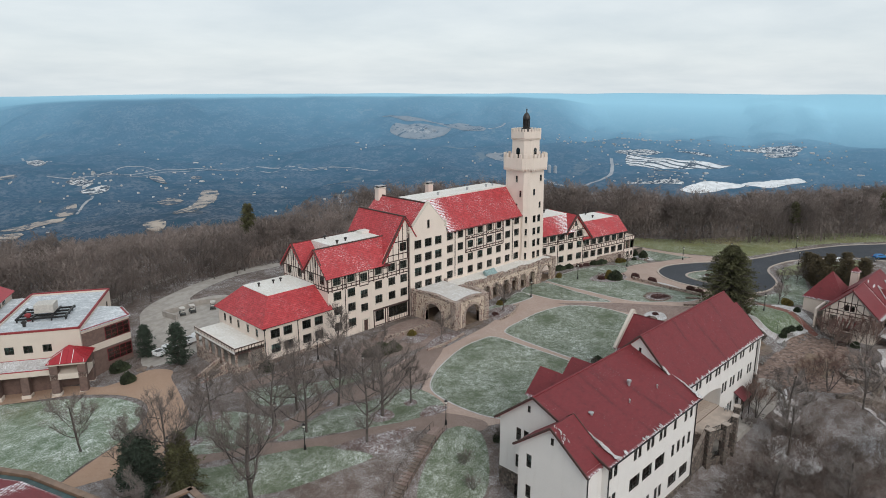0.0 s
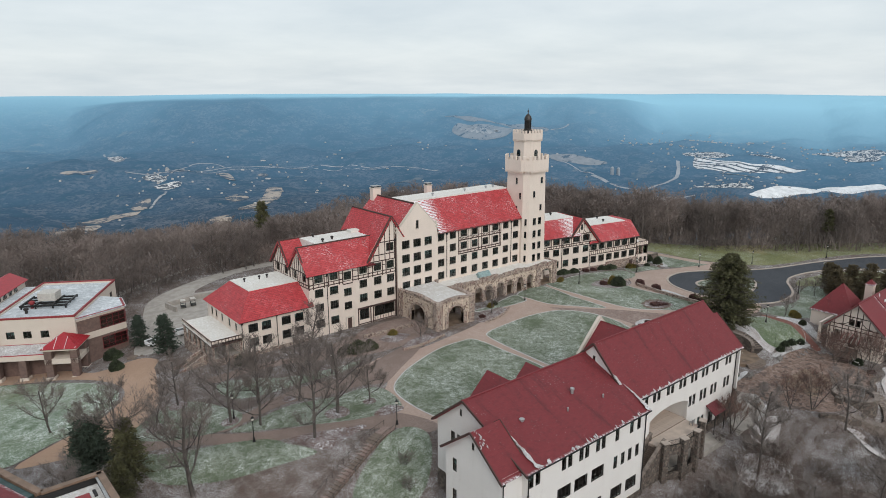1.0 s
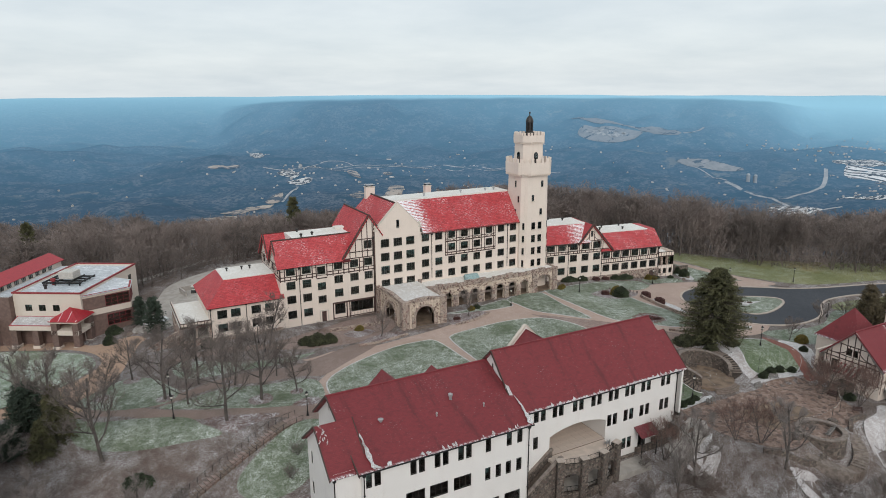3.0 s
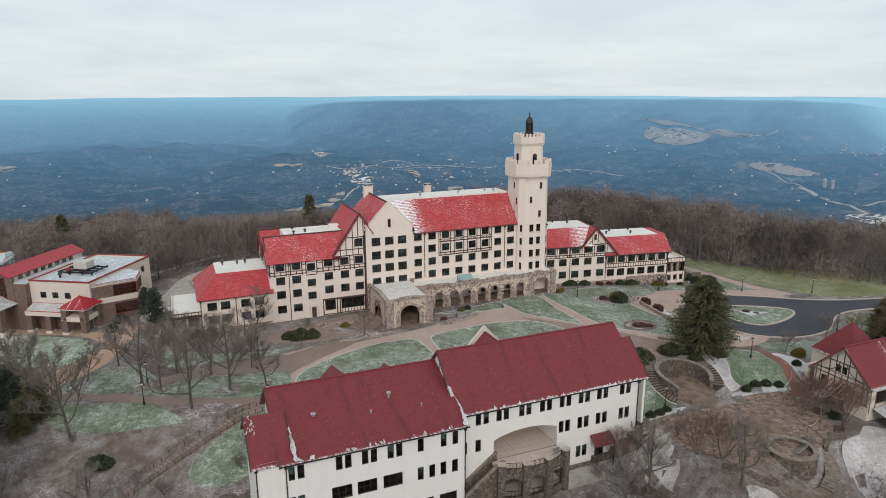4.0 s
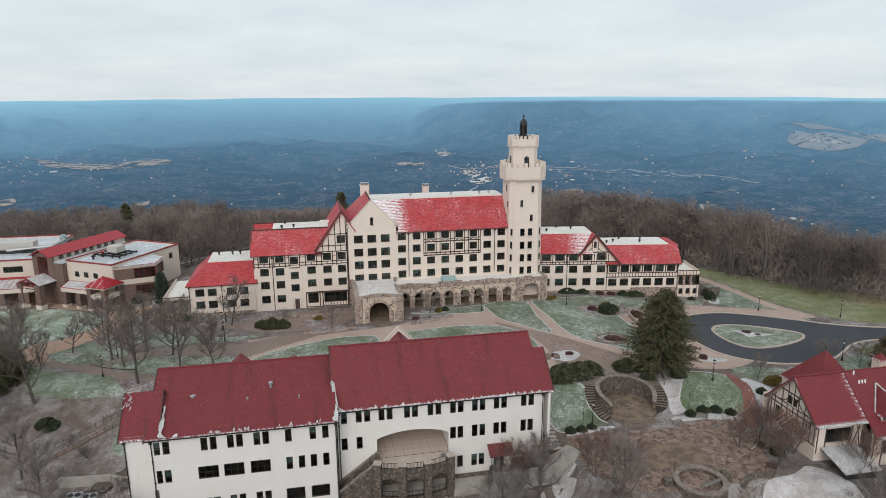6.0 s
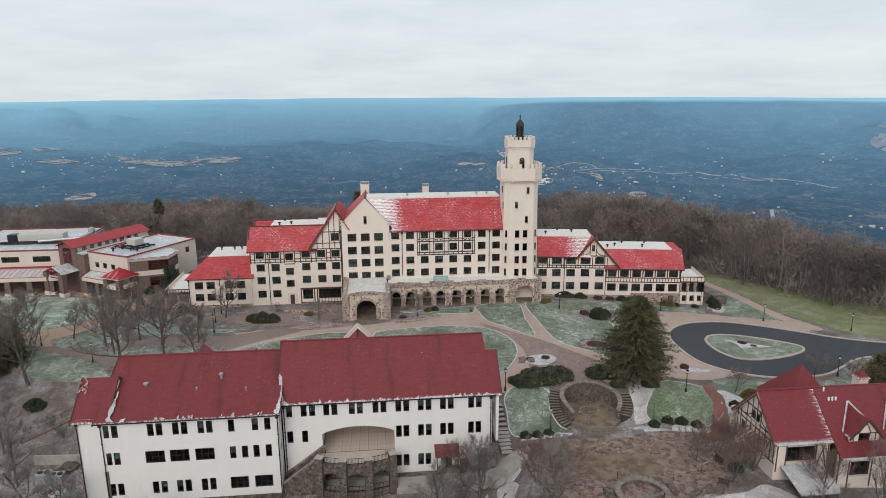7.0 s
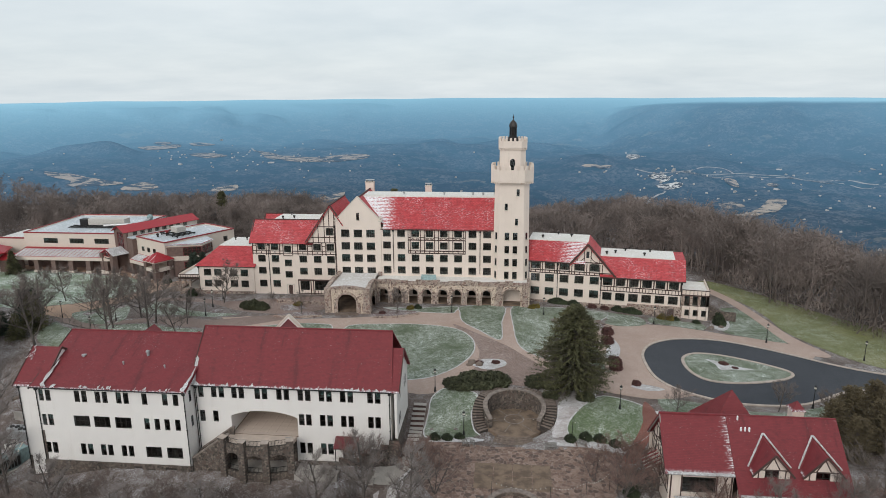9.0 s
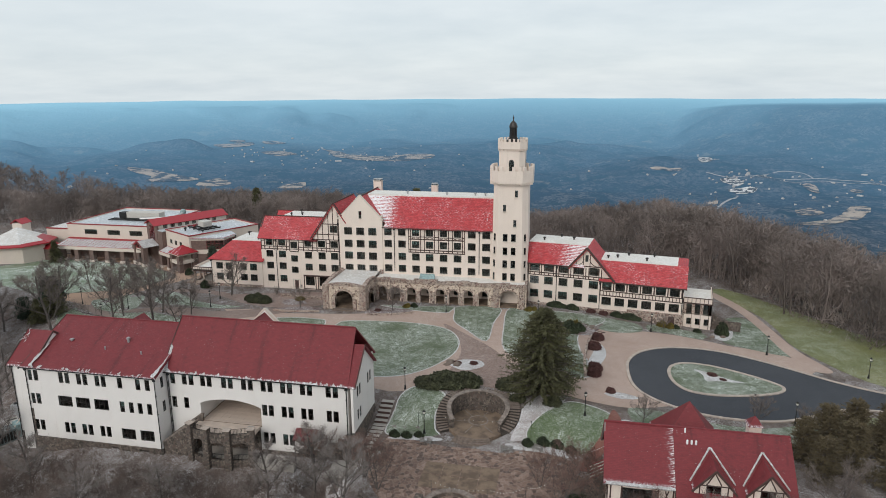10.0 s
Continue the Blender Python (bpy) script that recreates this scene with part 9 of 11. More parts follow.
low = [(72, 27, 11, 4.6, 3), (60, 33, 12, 5.6, 4), (84, 22, 10, 5.0, 5), (96, 26, 9, 4.6, 1), (112, 29, 11, 5.4, 4), (118.5, 31.5, 13, 6.4, 3), (104, 18, 10, 5.2, 2), (126.5, 22, 11, 5.4, 5), (120, 14, 11, 5.6, 1),
       (52, 40, 11, 5.6, 2), (40, 56, 11, 5.2, 6), (46, 48, 12, 5.8, 3), (66, 17, 11, 5.5, 1), (150, 10, 10, 5.0, 4), (162, 16, 10, 5.0, 2), (28, 62, 13, 6.0, 5), (134, 12, 10, 5.0, 3), (172, 20, 11, 5.4, 5), (182, 22, 11, 5.6, 4), (190, 30, 12, 5.6, 1), (22, 74, 12, 5.4, 4), (78, 12, 11, 5.6, 5), (92, 10, 11, 5.6, 2)]
for i, (x, y, hh, sp, k) in enumerate(low):
    bare_tree(k, x, y, hh, sp, 71.0 * i, limbs=12, subs=7, twigs=6, label="pale grey leafless tree on the litter slope below the buildings", twig="twig_pale" if x < 135 else "twig")
for i, (x, y, hh) in enumerate([(167.8, 50.4, 5.0), (186.4, 55.6, 5.4), (193.6, 54.0, 5.0), (176.4, 96.8, 3.5)]):
    bare_tree(6, x, y, hh, hh * 0.6, 40.0 * i, limbs=12, subs=7, twigs=6, label="small bare tree in a mulch ring")
for i, (x, y, hh, sp) in enumerate([(129.5, 28.5, 8.0, 5.0), (155.2, 28.0, 7.5, 4.6), (156.5, 35.0, 6.5, 4.2), (126.8, 31.0, 6.5, 4.4), (152.4, 33.4, 5.5, 3.6), (159.6, 38.0, 4.5, 3.0), (117.0, 36.4, 7.5, 4.6), (166, 24, 7, 4.4), (159.8, 30.6, 6.8, 4.2), (187.5, 27.0, 7.5, 4.6)]):
    bare_tree(11 + i % 2, x, y, hh, sp, 63.0 * i, "bare multi-stemmed tree with reddish-brown twigs", "multi-stemmed trees", "bark", "twig_red", limbs=9, subs=6, twigs=6, stems=4, lowest=0.3)
for i in range(46):
    q = random.Random(900 + i)
    x, y = q.uniform(40, 190), q.uniform(6, 33)
    if 60 < x < 124 and y > 31 or 126 < x < 158 and y > 20 or 160 < x < 188 and y > 21:
        continue
    bare_tree(13, x, y, q.uniform(2.5, 4.5), q.uniform(1.6, 2.6), q.uniform(0, 360), "tangled leafless brown shrub on the slope", "brush", "bark", "twig", limbs=8, subs=6, twigs=5, stems=5, lowest=0.12)
for x, y, hh in [(46, 60, 2.5), (50, 56, 2.8), (57, 47, 3.0), (61, 55, 2.6), (112, 36.2, 2.6), (116, 33, 3.0), (128, 36.5, 2.6), (63, 58.5, 2.6), (70, 57.5, 2.8), (100, 60.5, 3.0), (48, 114, 2.2), (52, 104, 2.4), (60, 103.4, 2.4), (80, 101, 2.4)]:
    bare_tree(13, x, y, hh, hh * 0.7, x * 31, "tangled leafless brown shrub", "brush")


def needle_tree(key, mat, height, width, rows, per_row, sprays, droop=0.25, base=0.08, point=1.0, size=0.5, full=False):
    """Conifer: tapered trunk, and whorls of boughs set with flat sprays of needles."""
    rng = np.random.RandomState(key)
    trunk = [(0, 0, -0.3 + height * k / 8, 0, 0, -0.3 + height * (k + 1) / 8, height * 0.022 * (1 - k / 8.2), height * 0.022 * (1 - (k + 1) / 8.2)) for k in range(8)]
    tri = []
    for i in range(rows):
        t = base + (0.99 - base) * (i + rng.rand() * 0.6) / rows
        prof = min(1.0, ((1 - t) / 0.62) ** 0.62) * (0.84 + 0.26 * rng.rand()) * min(1.0, 0.86 + t) if full else (1 - t) ** point * (0.75 + 0.5 * rng.rand()) * min(1.0, 0.55 + t * 2.2)
        for j in range(per_row):
            a = rng.rand() * 6.283
            ln = width / 2 * prof * (0.75 + 0.45 * rng.rand()) + 0.25
            d = np.array([math.cos(a), math.sin(a), 0.25 - droop * rng.rand()])
            root = np.array([0, 0, height * t])
            trunk.append((*root, *(root + d * ln * 0.9), 0.03 + 0.008 * ln, 0.012))
            for s in range(sprays):
                u = 0.22 + 0.8 * (s + rng.rand()) / sprays
                c = root + d * ln * u + np.array([0, 0, -droop * ln * u * u * 0.8])
                for q in range(5):
                    b = a + rng.normal(0, 0.9)
                    e = np.array([math.cos(b), math.sin(b), rng.normal(-0.05, 0.45)])
                    l2 = size * (0.6 + 0.8 * rng.rand()) * (1.15 - 0.45 * u)
                    n = np.cross(e, rng.normal(size=3))
                    n /= np.linalg.norm(n) + 1e-9
                    o = c + rng.normal(0, 0.12 * size * 2, 3)
                    tri += [o - n * l2 * 0.22, o + n * l2 * 0.22, o + e * l2]
    v = np.array(tri)
    return array_mesh("trunk", *tube_arrays(trunk, 5), M["bark"]), array_mesh("crown", v, np.arange(len(v)).reshape(-1, 3), M[mat])


def conifer(meshes, x, y, scale, turn, label, name="conifer", group=""):
    ob = thing(name, (x, y, gz(x, y)), label, "tree", group)
    for nm, me in zip(("trunk", "crown"), meshes):
        o = new(nm, me)
        o.parent = ob
        o.matrix_basis = pose(0, 0, 0, 0, 0, turn) @ Matrix.Diagonal((scale, scale, scale, 1))
    return ob


big_con = needle_tree(3, "needle", 16.0, 12.6, 64, 11, 15, droop=0.14, base=0.03, size=0.42, full=True)
spruce = needle_tree(4, "needle", 9.0, 6.4, 34, 8, 6, droop=0.35, base=0.04, point=0.8, size=0.5)
holly = needle_tree(14, "needle_blue", 8.0, 6.2, 30, 10, 7, droop=0.0, base=0.05, point=0.38, size=0.55)
young = needle_tree(5, "needle_blue", 7.5, 4.2, 28, 7, 5, droop=0.1, base=0.04, point=0.6, size=0.45)
cedar = needle_tree(6, "brown_cedar", 8.0, 5.6, 36, 9, 9, droop=0.0, base=0.02, point=0.45, size=0.30)
pine = needle_tree(7, "needle", 17.0, 6.0, 22, 6, 6, droop=0.1, base=0.45, point=0.5, size=0.7)
conifer(big_con, 151.2, 56.4, 1.0, 0, "broad dark green conifer beside the round theatre", "large_conifer")
for x, y, s, t in ((30.6, 80.8, 1.0, 100), (28.6, 77.6, 0.7, 200)):
    conifer(spruce, x, y, s, t, "dense dark green spruce", "spruce", "spruces")
conifer(holly, 26.6, 84.8, 1.0, 0, "dense dark glossy holly tree by the stone wing", "holly_tree")
conifer(holly, 24.0, 78.6, 0.7, 70, "dense dark glossy holly tree by the stone wing", "holly_tree")
for x, y, s, t in ((46.4, 134.2, 0.95, 0), (48.9, 123.8, 1.15, 80)):
    conifer(young, x, y, s, t, "slim young evergreen beside the service road", "young_conifer", "young conifers")
for x, y, s, t in ((190.6, 46.0, 0.9, 0), (194.8, 49.5, 1.0, 60), (199.6, 52.0, 1.0, 120), (196.0, 43.0, 1.1, 180), (203, 49, 1.0, 240), (191.4, 40.5, 0.9, 300), (206, 55.5, 0.85, 30), (200.6, 40, 1.1, 75), (208, 46, 1.0, 10)):
    conifer(cedar, x, y, s, t, "bronzed green cedar beside the cottage", "cedar", "cedars")
conifer(pine, 98, 183, 1.0, 0, "tall green pine among bare woods", "pine", "pines")
conifer(pine, 20, 210, 1.0, 90, "tall green pine among bare woods", "pine", "pines")
conifer(pine, 252, 74, 0.8, 40, "tall green pine among bare woods", "pine", "pines")
conifer(pine, 286, 54, 0.9, 70, "tall green pine among bare woods", "pine", "pines")
conifer(spruce, 70.5, 128.5, 1.0, 20, "dense dark green spruce behind the wing", "spruce", "spruces")
conifer(spruce, -20.4, 138.6, 0.85, 20, "dense dark green spruce", "spruce", "spruces")


def leafy(key, mat, n=1500, size=0.16, flat=1.0):
    """A shrub: leaves on an uneven dome of radius 1."""
    rng = np.random.RandomState(key)
    tri = []
    lumps = rng.normal(size=(9, 3))
    lumps /= np.linalg.norm(lumps, axis=1, keepdims=True)
    for i in range(n):
        d = rng.normal(size=3)
        d /= np.linalg.norm(d)
        d[2] = abs(d[2])
        r = (0.62 + 0.36 * max(0, float((lumps @ d).max())) ** 3) * (0.72 + 0.34 * rng.rand())
        c = d * r
        c[2] *= flat
        e, f = rng.normal(size=3), rng.normal(size=3)
        e /= np.linalg.norm(e)
        n2 = np.cross(e, f)
        n2 /= np.linalg.norm(n2) + 1e-9
        s = size * (0.6 + 0.8 * rng.rand())
        tri += [c - n2 * s * 0.4, c + n2 * s * 0.4, c + e * s]
    v = np.array(tri)
    return array_mesh("foliage", v, np.arange(len(v)).reshape(-1, 3), M[mat])


shrub_mesh = {m: leafy(20 + i, m, 2200, 0.17) for i, m in enumerate(("juniper", "boxwood", "gold", "redshrub"))}
stem_mesh = array_mesh("stem", *tube_arrays([(0.1 * math.cos(a), 0.1 * math.sin(a), -0.1, 0.5 * math.cos(a), 0.5 * math.sin(a), 0.55, 0.03, 0.01) for a in np.arange(0, 6.2, 0.9)], 4), M["bark"])


def shrub(mat, x, y, r, h, label, name="shrub", group="", lift=0.0, stretch=1.0, turn=0.0):
    ob = thing(name, (x, y, gz(x, y) + lift), label, "shrub", group)
    for nm, me in (("foliage", shrub_mesh[mat]), ("stem", stem_mesh)):
        o = new(nm, me)
        o.parent = ob
        o.matrix_basis = pose(0, 0, 0, 0, 0, turn) @ Matrix.Diagonal((r * stretch, r, h, 1))
    return ob


J = "low spreading dark green juniper"
for x, y, r, h in ((134.6, 57.6, 3.4, 2.3), (131.4, 56.8, 3.0, 1.9), (137.6, 58.4, 2.9, 2.2), (133.2, 59.4, 2.6, 1.8), (136.4, 60.2, 2.2, 1.5), (129.6, 57.6, 1.8, 1.2), (145.4, 58.6, 2.6, 2.0), (148.0, 57.6, 2.0, 1.7), (147.2, 53.6, 1.5, 1.3), (153.2, 53.4, 1.7, 1.5)):
    shrub("juniper", x, y, r, h, J + " above the round theatre", "juniper", "junipers")
for x, y, r, h in ((77.6, 95.0, 2.4, 2.2), (80.0, 94.4, 1.9, 1.9), (75.4, 95.8, 1.6, 1.6)):
    shrub("juniper", x, y, r, h, "dark evergreen shrub beside the wing's walk", "evergreen_shrub", "evergreen shrubs")
for x, y, r, h, st in ((152.2, 105.0, 1.1, 1.5, 2.4), (156.0, 104.2, 1.1, 1.4, 1.6), (169.4, 101.8, 1.1, 1.5, 2.6), (166.4, 102.4, 1.0, 1.4, 1.6), (189.4, 98.6, 1.6, 2.4, 1.0), (190.2, 102.4, 1.5, 2.2, 1.0)):
    shrub("boxwood", x, y, r, h, "clipped dark evergreen hedge against the stone base", "hedge", "hedges", 0, st, -9)
for x, y, r, h in ((128.0, 43.2, 1.0, 1.2), (130.0, 43.3, 1.0, 1.1), (132.0, 43.8, 0.9, 1.0), (149.8, 43.2, 1.0, 1.2), (152.2, 43.4, 1.1, 1.3), (154.4, 43.0, 1.1, 1.2), (156.6, 42.0, 1.0, 1.1), (158.4, 33.4, 1.4, 1.4), (157.2, 30.8, 1.2, 1.3), (164.8, 45.2, 1.0, 1.1)):
    shrub("boxwood", x, y, r, h, "low dark evergreen bush at the patio's edge", "bush", "patio bushes")
for x, y, r, h, m in ((145.6, 100.6, 1.0, 1.2, "gold"), (146.8, 101.2, 0.9, 1.1, "gold"), (155.2, 90.6, 1.4, 2.4, "gold"), (156.6, 91.4, 1.2, 2.2, "gold"), (176.4, 100.0, 1.2, 1.5, "gold"), (178.2, 99.6, 1.1, 1.3, "gold"), (116.2, 97.0, 1.0, 1.1, "gold"), (118.0, 97.4, 1.0, 1.1, "boxwood"), (88.0, 97.6, 1.2, 1.1, "gold"), (169.5, 49.0, 1.6, 1.4, "gold"), (171.5, 50.0, 1.2, 1.1, "gold")):
    shrub(m, x, y, r, h, "rounded yellow-green winter shrub" if m == "gold" else "rounded dark evergreen shrub", "rounded_shrub", "rounded shrubs")
for x, y, r, h in ((161.6, 86.0, 1.4, 1.7), (160.6, 69.6, 1.5, 1.8), (160.4, 67.2, 1.4, 1.6), (153.0, 91.6, 1.2, 1.1), (163.2, 60.8, 0.9, 1.0), (160.7, 80.5, 1.5, 1.8), (149.6, 73.2, 2.0, 0.6), (151.2, 72.0, 1.2, 0.5), (110.0, 93.0, 0.9, 0.7), (182.9, 74.6, 1.1, 0.7), (184.6, 72.9, 0.8, 0.5), (134.2, 67.0, 0.9, 0.6), (137.4, 67.4, 0.9, 0.6), (170.0, 103.4, 1.2, 0.8), (163.4, 103.2, 1.2, 0.9), (160.4, 103.6, 1.2, 0.9)):
    shrub("redshrub", x, y, r, h, "red-brown winter shrub in a snowy bed", "winter_shrub", "winter shrubs")
for x, y, r, h in ((155.6, 88.8, 2.2, 2.6), (157.6, 90.2, 1.6, 1.8), (40.6, 133.0, 2.0, 2.2), (39.4, 125.2, 1.5, 2.2), (57.4, 104.6, 1.5, 2.0), (41.0, 66.0, 2.2, 1.8), (184.2, 98.9, 1.0, 0.9), (179.6, 99.8, 1.0, 0.9), (104, 62, 1.3, 1.6), (70, 58, 1.0, 1.4)):
    shrub("boxwood", x, y, r, h, "dense rounded evergreen bush", "evergreen_bush", "evergreen bushes")

# ---- the bare woods on the mountain's rim ----
def woodland_kind(seed, n, limbs, subs, count, width, length, reach, lowest, thick=0.52, stems=1):
    """Woodland trees for the distance: trunk and limbs as quads, and a haze of fine twigs round them as triangles."""
    kinds = []
    for k in range(n):
        wood, thin = grown(random.Random(seed + k), 10.0, reach, limbs=limbs, subs=subs, twigs=0, lowest=lowest, fine=1, thick=thick, stems=stems)
        r = np.random.RandomState(seed + k)
        near = np.array([s[3:6] for s in wood[14:] + thin])
        c = near[r.randint(len(near), size=count)] + r.normal(0, 0.34, (count, 3))
        out = c * np.array([1, 1, 0]) / (np.linalg.norm(c[:, :2], axis=1, keepdims=True) + 0.3)
        d = out * 0.55 + np.array([0, 0, 0.55]) + r.normal(0, 0.5, (count, 3))
        d /= np.linalg.norm(d, axis=1, keepdims=True)
        w = width * r.uniform(0.5, 1.2, (count, 1))
        haze = slivers(np.concatenate([c, c + d * length * r.uniform(0.4, 1.3, (count, 1)), w], 1))
        v, f = tube_arrays(wood[:9 * stems], 3)
        rest = np.array([(*s[:6], s[6] * 1.3) for s in wood[9 * stems:] + thin])
        kinds.append((v, f, np.concatenate([slivers(rest), haze])))
    return kinds


near_kind = woodland_kind(70, 9, 11, 4, 560, 0.026, 0.85, 3.0, 0.26)
deep_kind = woodland_kind(90, 7, 8, 2, 330, 0.055, 1.0, 3.3, 0.30)
scrub_kind = woodland_kind(110, 5, 5, 2, 190, 0.060, 1.5, 4.6, 0.06, 0.4, 2)
rng = np.random.RandomState(11)
line = np.array([EDGE_X, EDGE_Y], float).T


def into_woods(count, lo, hi, power):
    """Places scattered evenly behind the rim, lo to hi metres from its line, thinning out with depth; and those depths."""
    xy = np.stack([rng.uniform(-310, 430, count * 14), rng.uniform(-80, 330, count * 14)], 1)
    xy = xy[xy[:, 1] > np.interp(xy[:, 0], EDGE_X, EDGE_Y)]
    near = np.full(len(xy), 1e9)
    for a, b in zip(line, line[1:]):
        t = np.clip(((xy - a) @ (b - a)) / ((b - a) @ (b - a)), 0, 1)
        near = np.minimum(near, np.linalg.norm(xy - a - t[:, None] * (b - a), axis=1))
    keep = (near > lo) & (near < hi)
    xy, near = xy[keep], near[keep]
    keep = (rng.rand(len(xy)) < (1 - (near - lo) / (hi - lo)) ** power) & ((xy[:, 0] > -60) | (rng.rand(len(xy)) < 0.6))
    return xy[keep][:count], near[keep][:count]


def set_out(spots, kinds):
    """Many trees (x, y, height factor, width factor, turn) as one mesh of wood and one of twigs."""
    vs, fs, ts, off = [], [], [], 0
    for x, y, k, w, a in spots:
        v, f, t = kinds[rng.randint(len(kinds))]
        c, sn, z = math.cos(a) * w, math.sin(a) * w, gz(x, y) - 0.1
        for p, store in ((v, vs), (t, ts)):
            store.append(np.stack([p[:, 0] * c - p[:, 1] * sn + x, p[:, 0] * sn + p[:, 1] * c + y, p[:, 2] * k + z], 1).astype(np.float32))
        fs.append(f + off)
        off += len(v)
    t = np.concatenate(ts)
    return (np.concatenate(vs), np.concatenate(fs)), (t, np.arange(len(t)).reshape(-1, 3))


def rim_spots(count, lo, hi, power, size):
    spots = []
    for (x, y), e in zip(*into_woods(count, lo, hi, power)):
        k = rng.uniform(*size) * (1.0 - 0.36 * float(smooth(40, 70, x) * smooth(190, 150, x)))
        k *= 1.0 - 0.17 * float(smooth(-150, -110, x) * smooth(45, 20, x))
        k *= 1.0 + 0.18 * float(smooth(185, 200, x) * smooth(240, 215, x))
        spots.append((float(x), float(y), k, k * rng.uniform(0.9, 1.3), rng.rand() * 6.283))
    return spots


L = "dense leafless brown woodland along the mountain's rim"
for name, label, count, kinds, lo, hi, power, size in (
        ("woodland", L, 850, near_kind, 1.0, 36.0, 0.2, (1.35, 1.85)),
        ("woodland", L + ", its deeper rows", 2100, deep_kind, 8.0, 125.0, 0.8, (1.4, 1.8)),
        ("undergrowth", "brown leafless undergrowth beneath the woods", 700, scrub_kind, 0.5, 45.0, 1.2, (0.4, 0.9))):
    for (v, f), what in zip(set_out(rim_spots(count, lo, hi, power, size), kinds), ("trunks and limbs", "fine twigs")):
        tagged(new(name, array_mesh(name, v, f, M["forest"])), label + ", " + what, "woods", kind="stuff")

# the thicket that fills the woods between ground and crowns
xy, e = into_woods(120000, 0.5, 100.0, 1.2)
n = len(xy)
c = np.concatenate([xy, (ground_z(xy[:, 0], xy[:, 1]) + rng.rand(n) ** 0.8 * np.clip(4 + e * 0.35, 4, 9.0))[:, None]], 1)
d = rng.normal(0, 0.55, (n, 3)) + np.array([0, 0, 0.8])
w = rng.uniform(0.05, 0.15, (n, 1))
v = slivers(np.concatenate([c, c + d * rng.uniform(0.8, 2.2, (n, 1)), w], 1))
f = np.arange(len(v)).reshape(-1, 3)
tagged(new("thicket", array_mesh("thicket", v, f, M["forest"])), "brown thicket of saplings and branches within the woods", "thicket", kind="stuff")

# low thicket between the service road and the first trees
n = 9000
x = rng.uniform(22, 116, n)
front = 164.5 + 0.13 * (x - 50)
y = front + rng.rand(n) * np.maximum(4, np.interp(x, EDGE_X, EDGE_Y) + 4 - front)
c = np.stack([x, y, ground_z(x, y) + rng.rand(n) * 4.5], 1)
d = rng.normal(0, 0.5, (n, 3)) + np.array([0, 0, 0.8])
w = rng.uniform(0.03, 0.10, (n, 1))
v = slivers(np.concatenate([c, c + d * rng.uniform(0.7, 1.8, (n, 1)), w], 1))
f = np.arange(len(v)).reshape(-1, 3)
tagged(new("thicket", array_mesh("thicket", v, f, M["forest"])), "low brown thicket beside the service road", "thicket", kind="stuff")

# trees between the service road and the woods
for i in range(30):
    q = random.Random(500 + i)
    x = q.uniform(44, 112)
    bare_tree(8 + i % 3, x, 162.5 + 0.13 * (x - 50) + q.uniform(0, 9), q.uniform(9, 13), q.uniform(4, 5.5), q.uniform(0, 360), "tall leafless tree beside the service road", "woods edge trees", limbs=11, subs=5, twigs=5, lowest=0.3, thick=0.7)

# tangled brush on the slope below the buildings
spots = []
while len(spots) < 1150:
    x, y = (rng.uniform(30, 215), rng.uniform(-2, 36)) if len(spots) % 3 else (rng.uniform(55, 118), rng.uniform(16, 36))
    y -= 0.12 * max(0, x - 120)
    hall = 58 < x < 125 and y > 31.5
    patio = 126 < x < 160 and y > 19
    house = 158 < x < 190 and y > 20
    if hall or patio or house or (x < 58 and y < 10) or rng.rand() < 0.25 * (y > 20):
        continue
    k = rng.uniform(0.22, 0.55)
    spots.append((x, y, k, k, rng.rand() * 6.283))
for (v, f), what in zip(set_out(spots, scrub_kind), ("stems", "twigs")):
    tagged(new("brush", array_mesh("brush", v, f, M["brush"])), "tangled grey-brown leafless brush covering the slope, its " + what, "brush", kind="stuff")

# ---- lamps, vehicles, seats, stones ----
lamp_post = thing("lamp_post", (0, 0, 0), "black metal lamp post with a glass lantern", "street lamp", "campus lamps")
part("base", lathe([(0.24, -0.3), (0.24, 0.12), (0.17, 0.2), (0.15, 0.7), (0.09, 0.8)], 10), M["metal_dark"], lamp_post)
part("pole", lathe([(0.075, 0.7), (0.06, 3.4), (0.11, 3.45), (0.13, 3.55)], 8), M["metal_dark"], lamp_post)
lan = part("lantern", lathe([(0.16, 3.5), (0.24, 3.6), (0.26, 3.64)], 8), M["metal_dark"], lamp_post)
part("glass", lathe([(0.17, 3.62), (0.24, 4.02)], 8), M["ivory"], lan, "frosted lamp glass")
part("cap", lathe([(0.3, 4.0), (0.27, 4.08), (0.12, 4.22), (0.05, 4.3), (0.06, 4.36), (0.01, 4.42)], 8), M["metal_dark"], lan)
spots = [(32.0, 88.6), (47.4, 76.6), (66.9, 66.3), (67.0, 101.6), (67.0, 95.6), (126.4, 95.2), (148.2, 96.0), (196.4, 88.6), (158.6, 50.6), (193.0, 57.8), (68.2, 89.0), (126.8, 54.8), (132.6, 44.9), (173.6, 95.4), (212.5, 80.0), (238.0, 68.2), (47.8, 85.4), (216.0, 60.6)]
for x, y in spots[1:]:
    copy_thing(lamp_post, pose(x, y, gz(x, y) + 0.03))
lamp_post.location = (*spots[0], gz(*spots[0]))


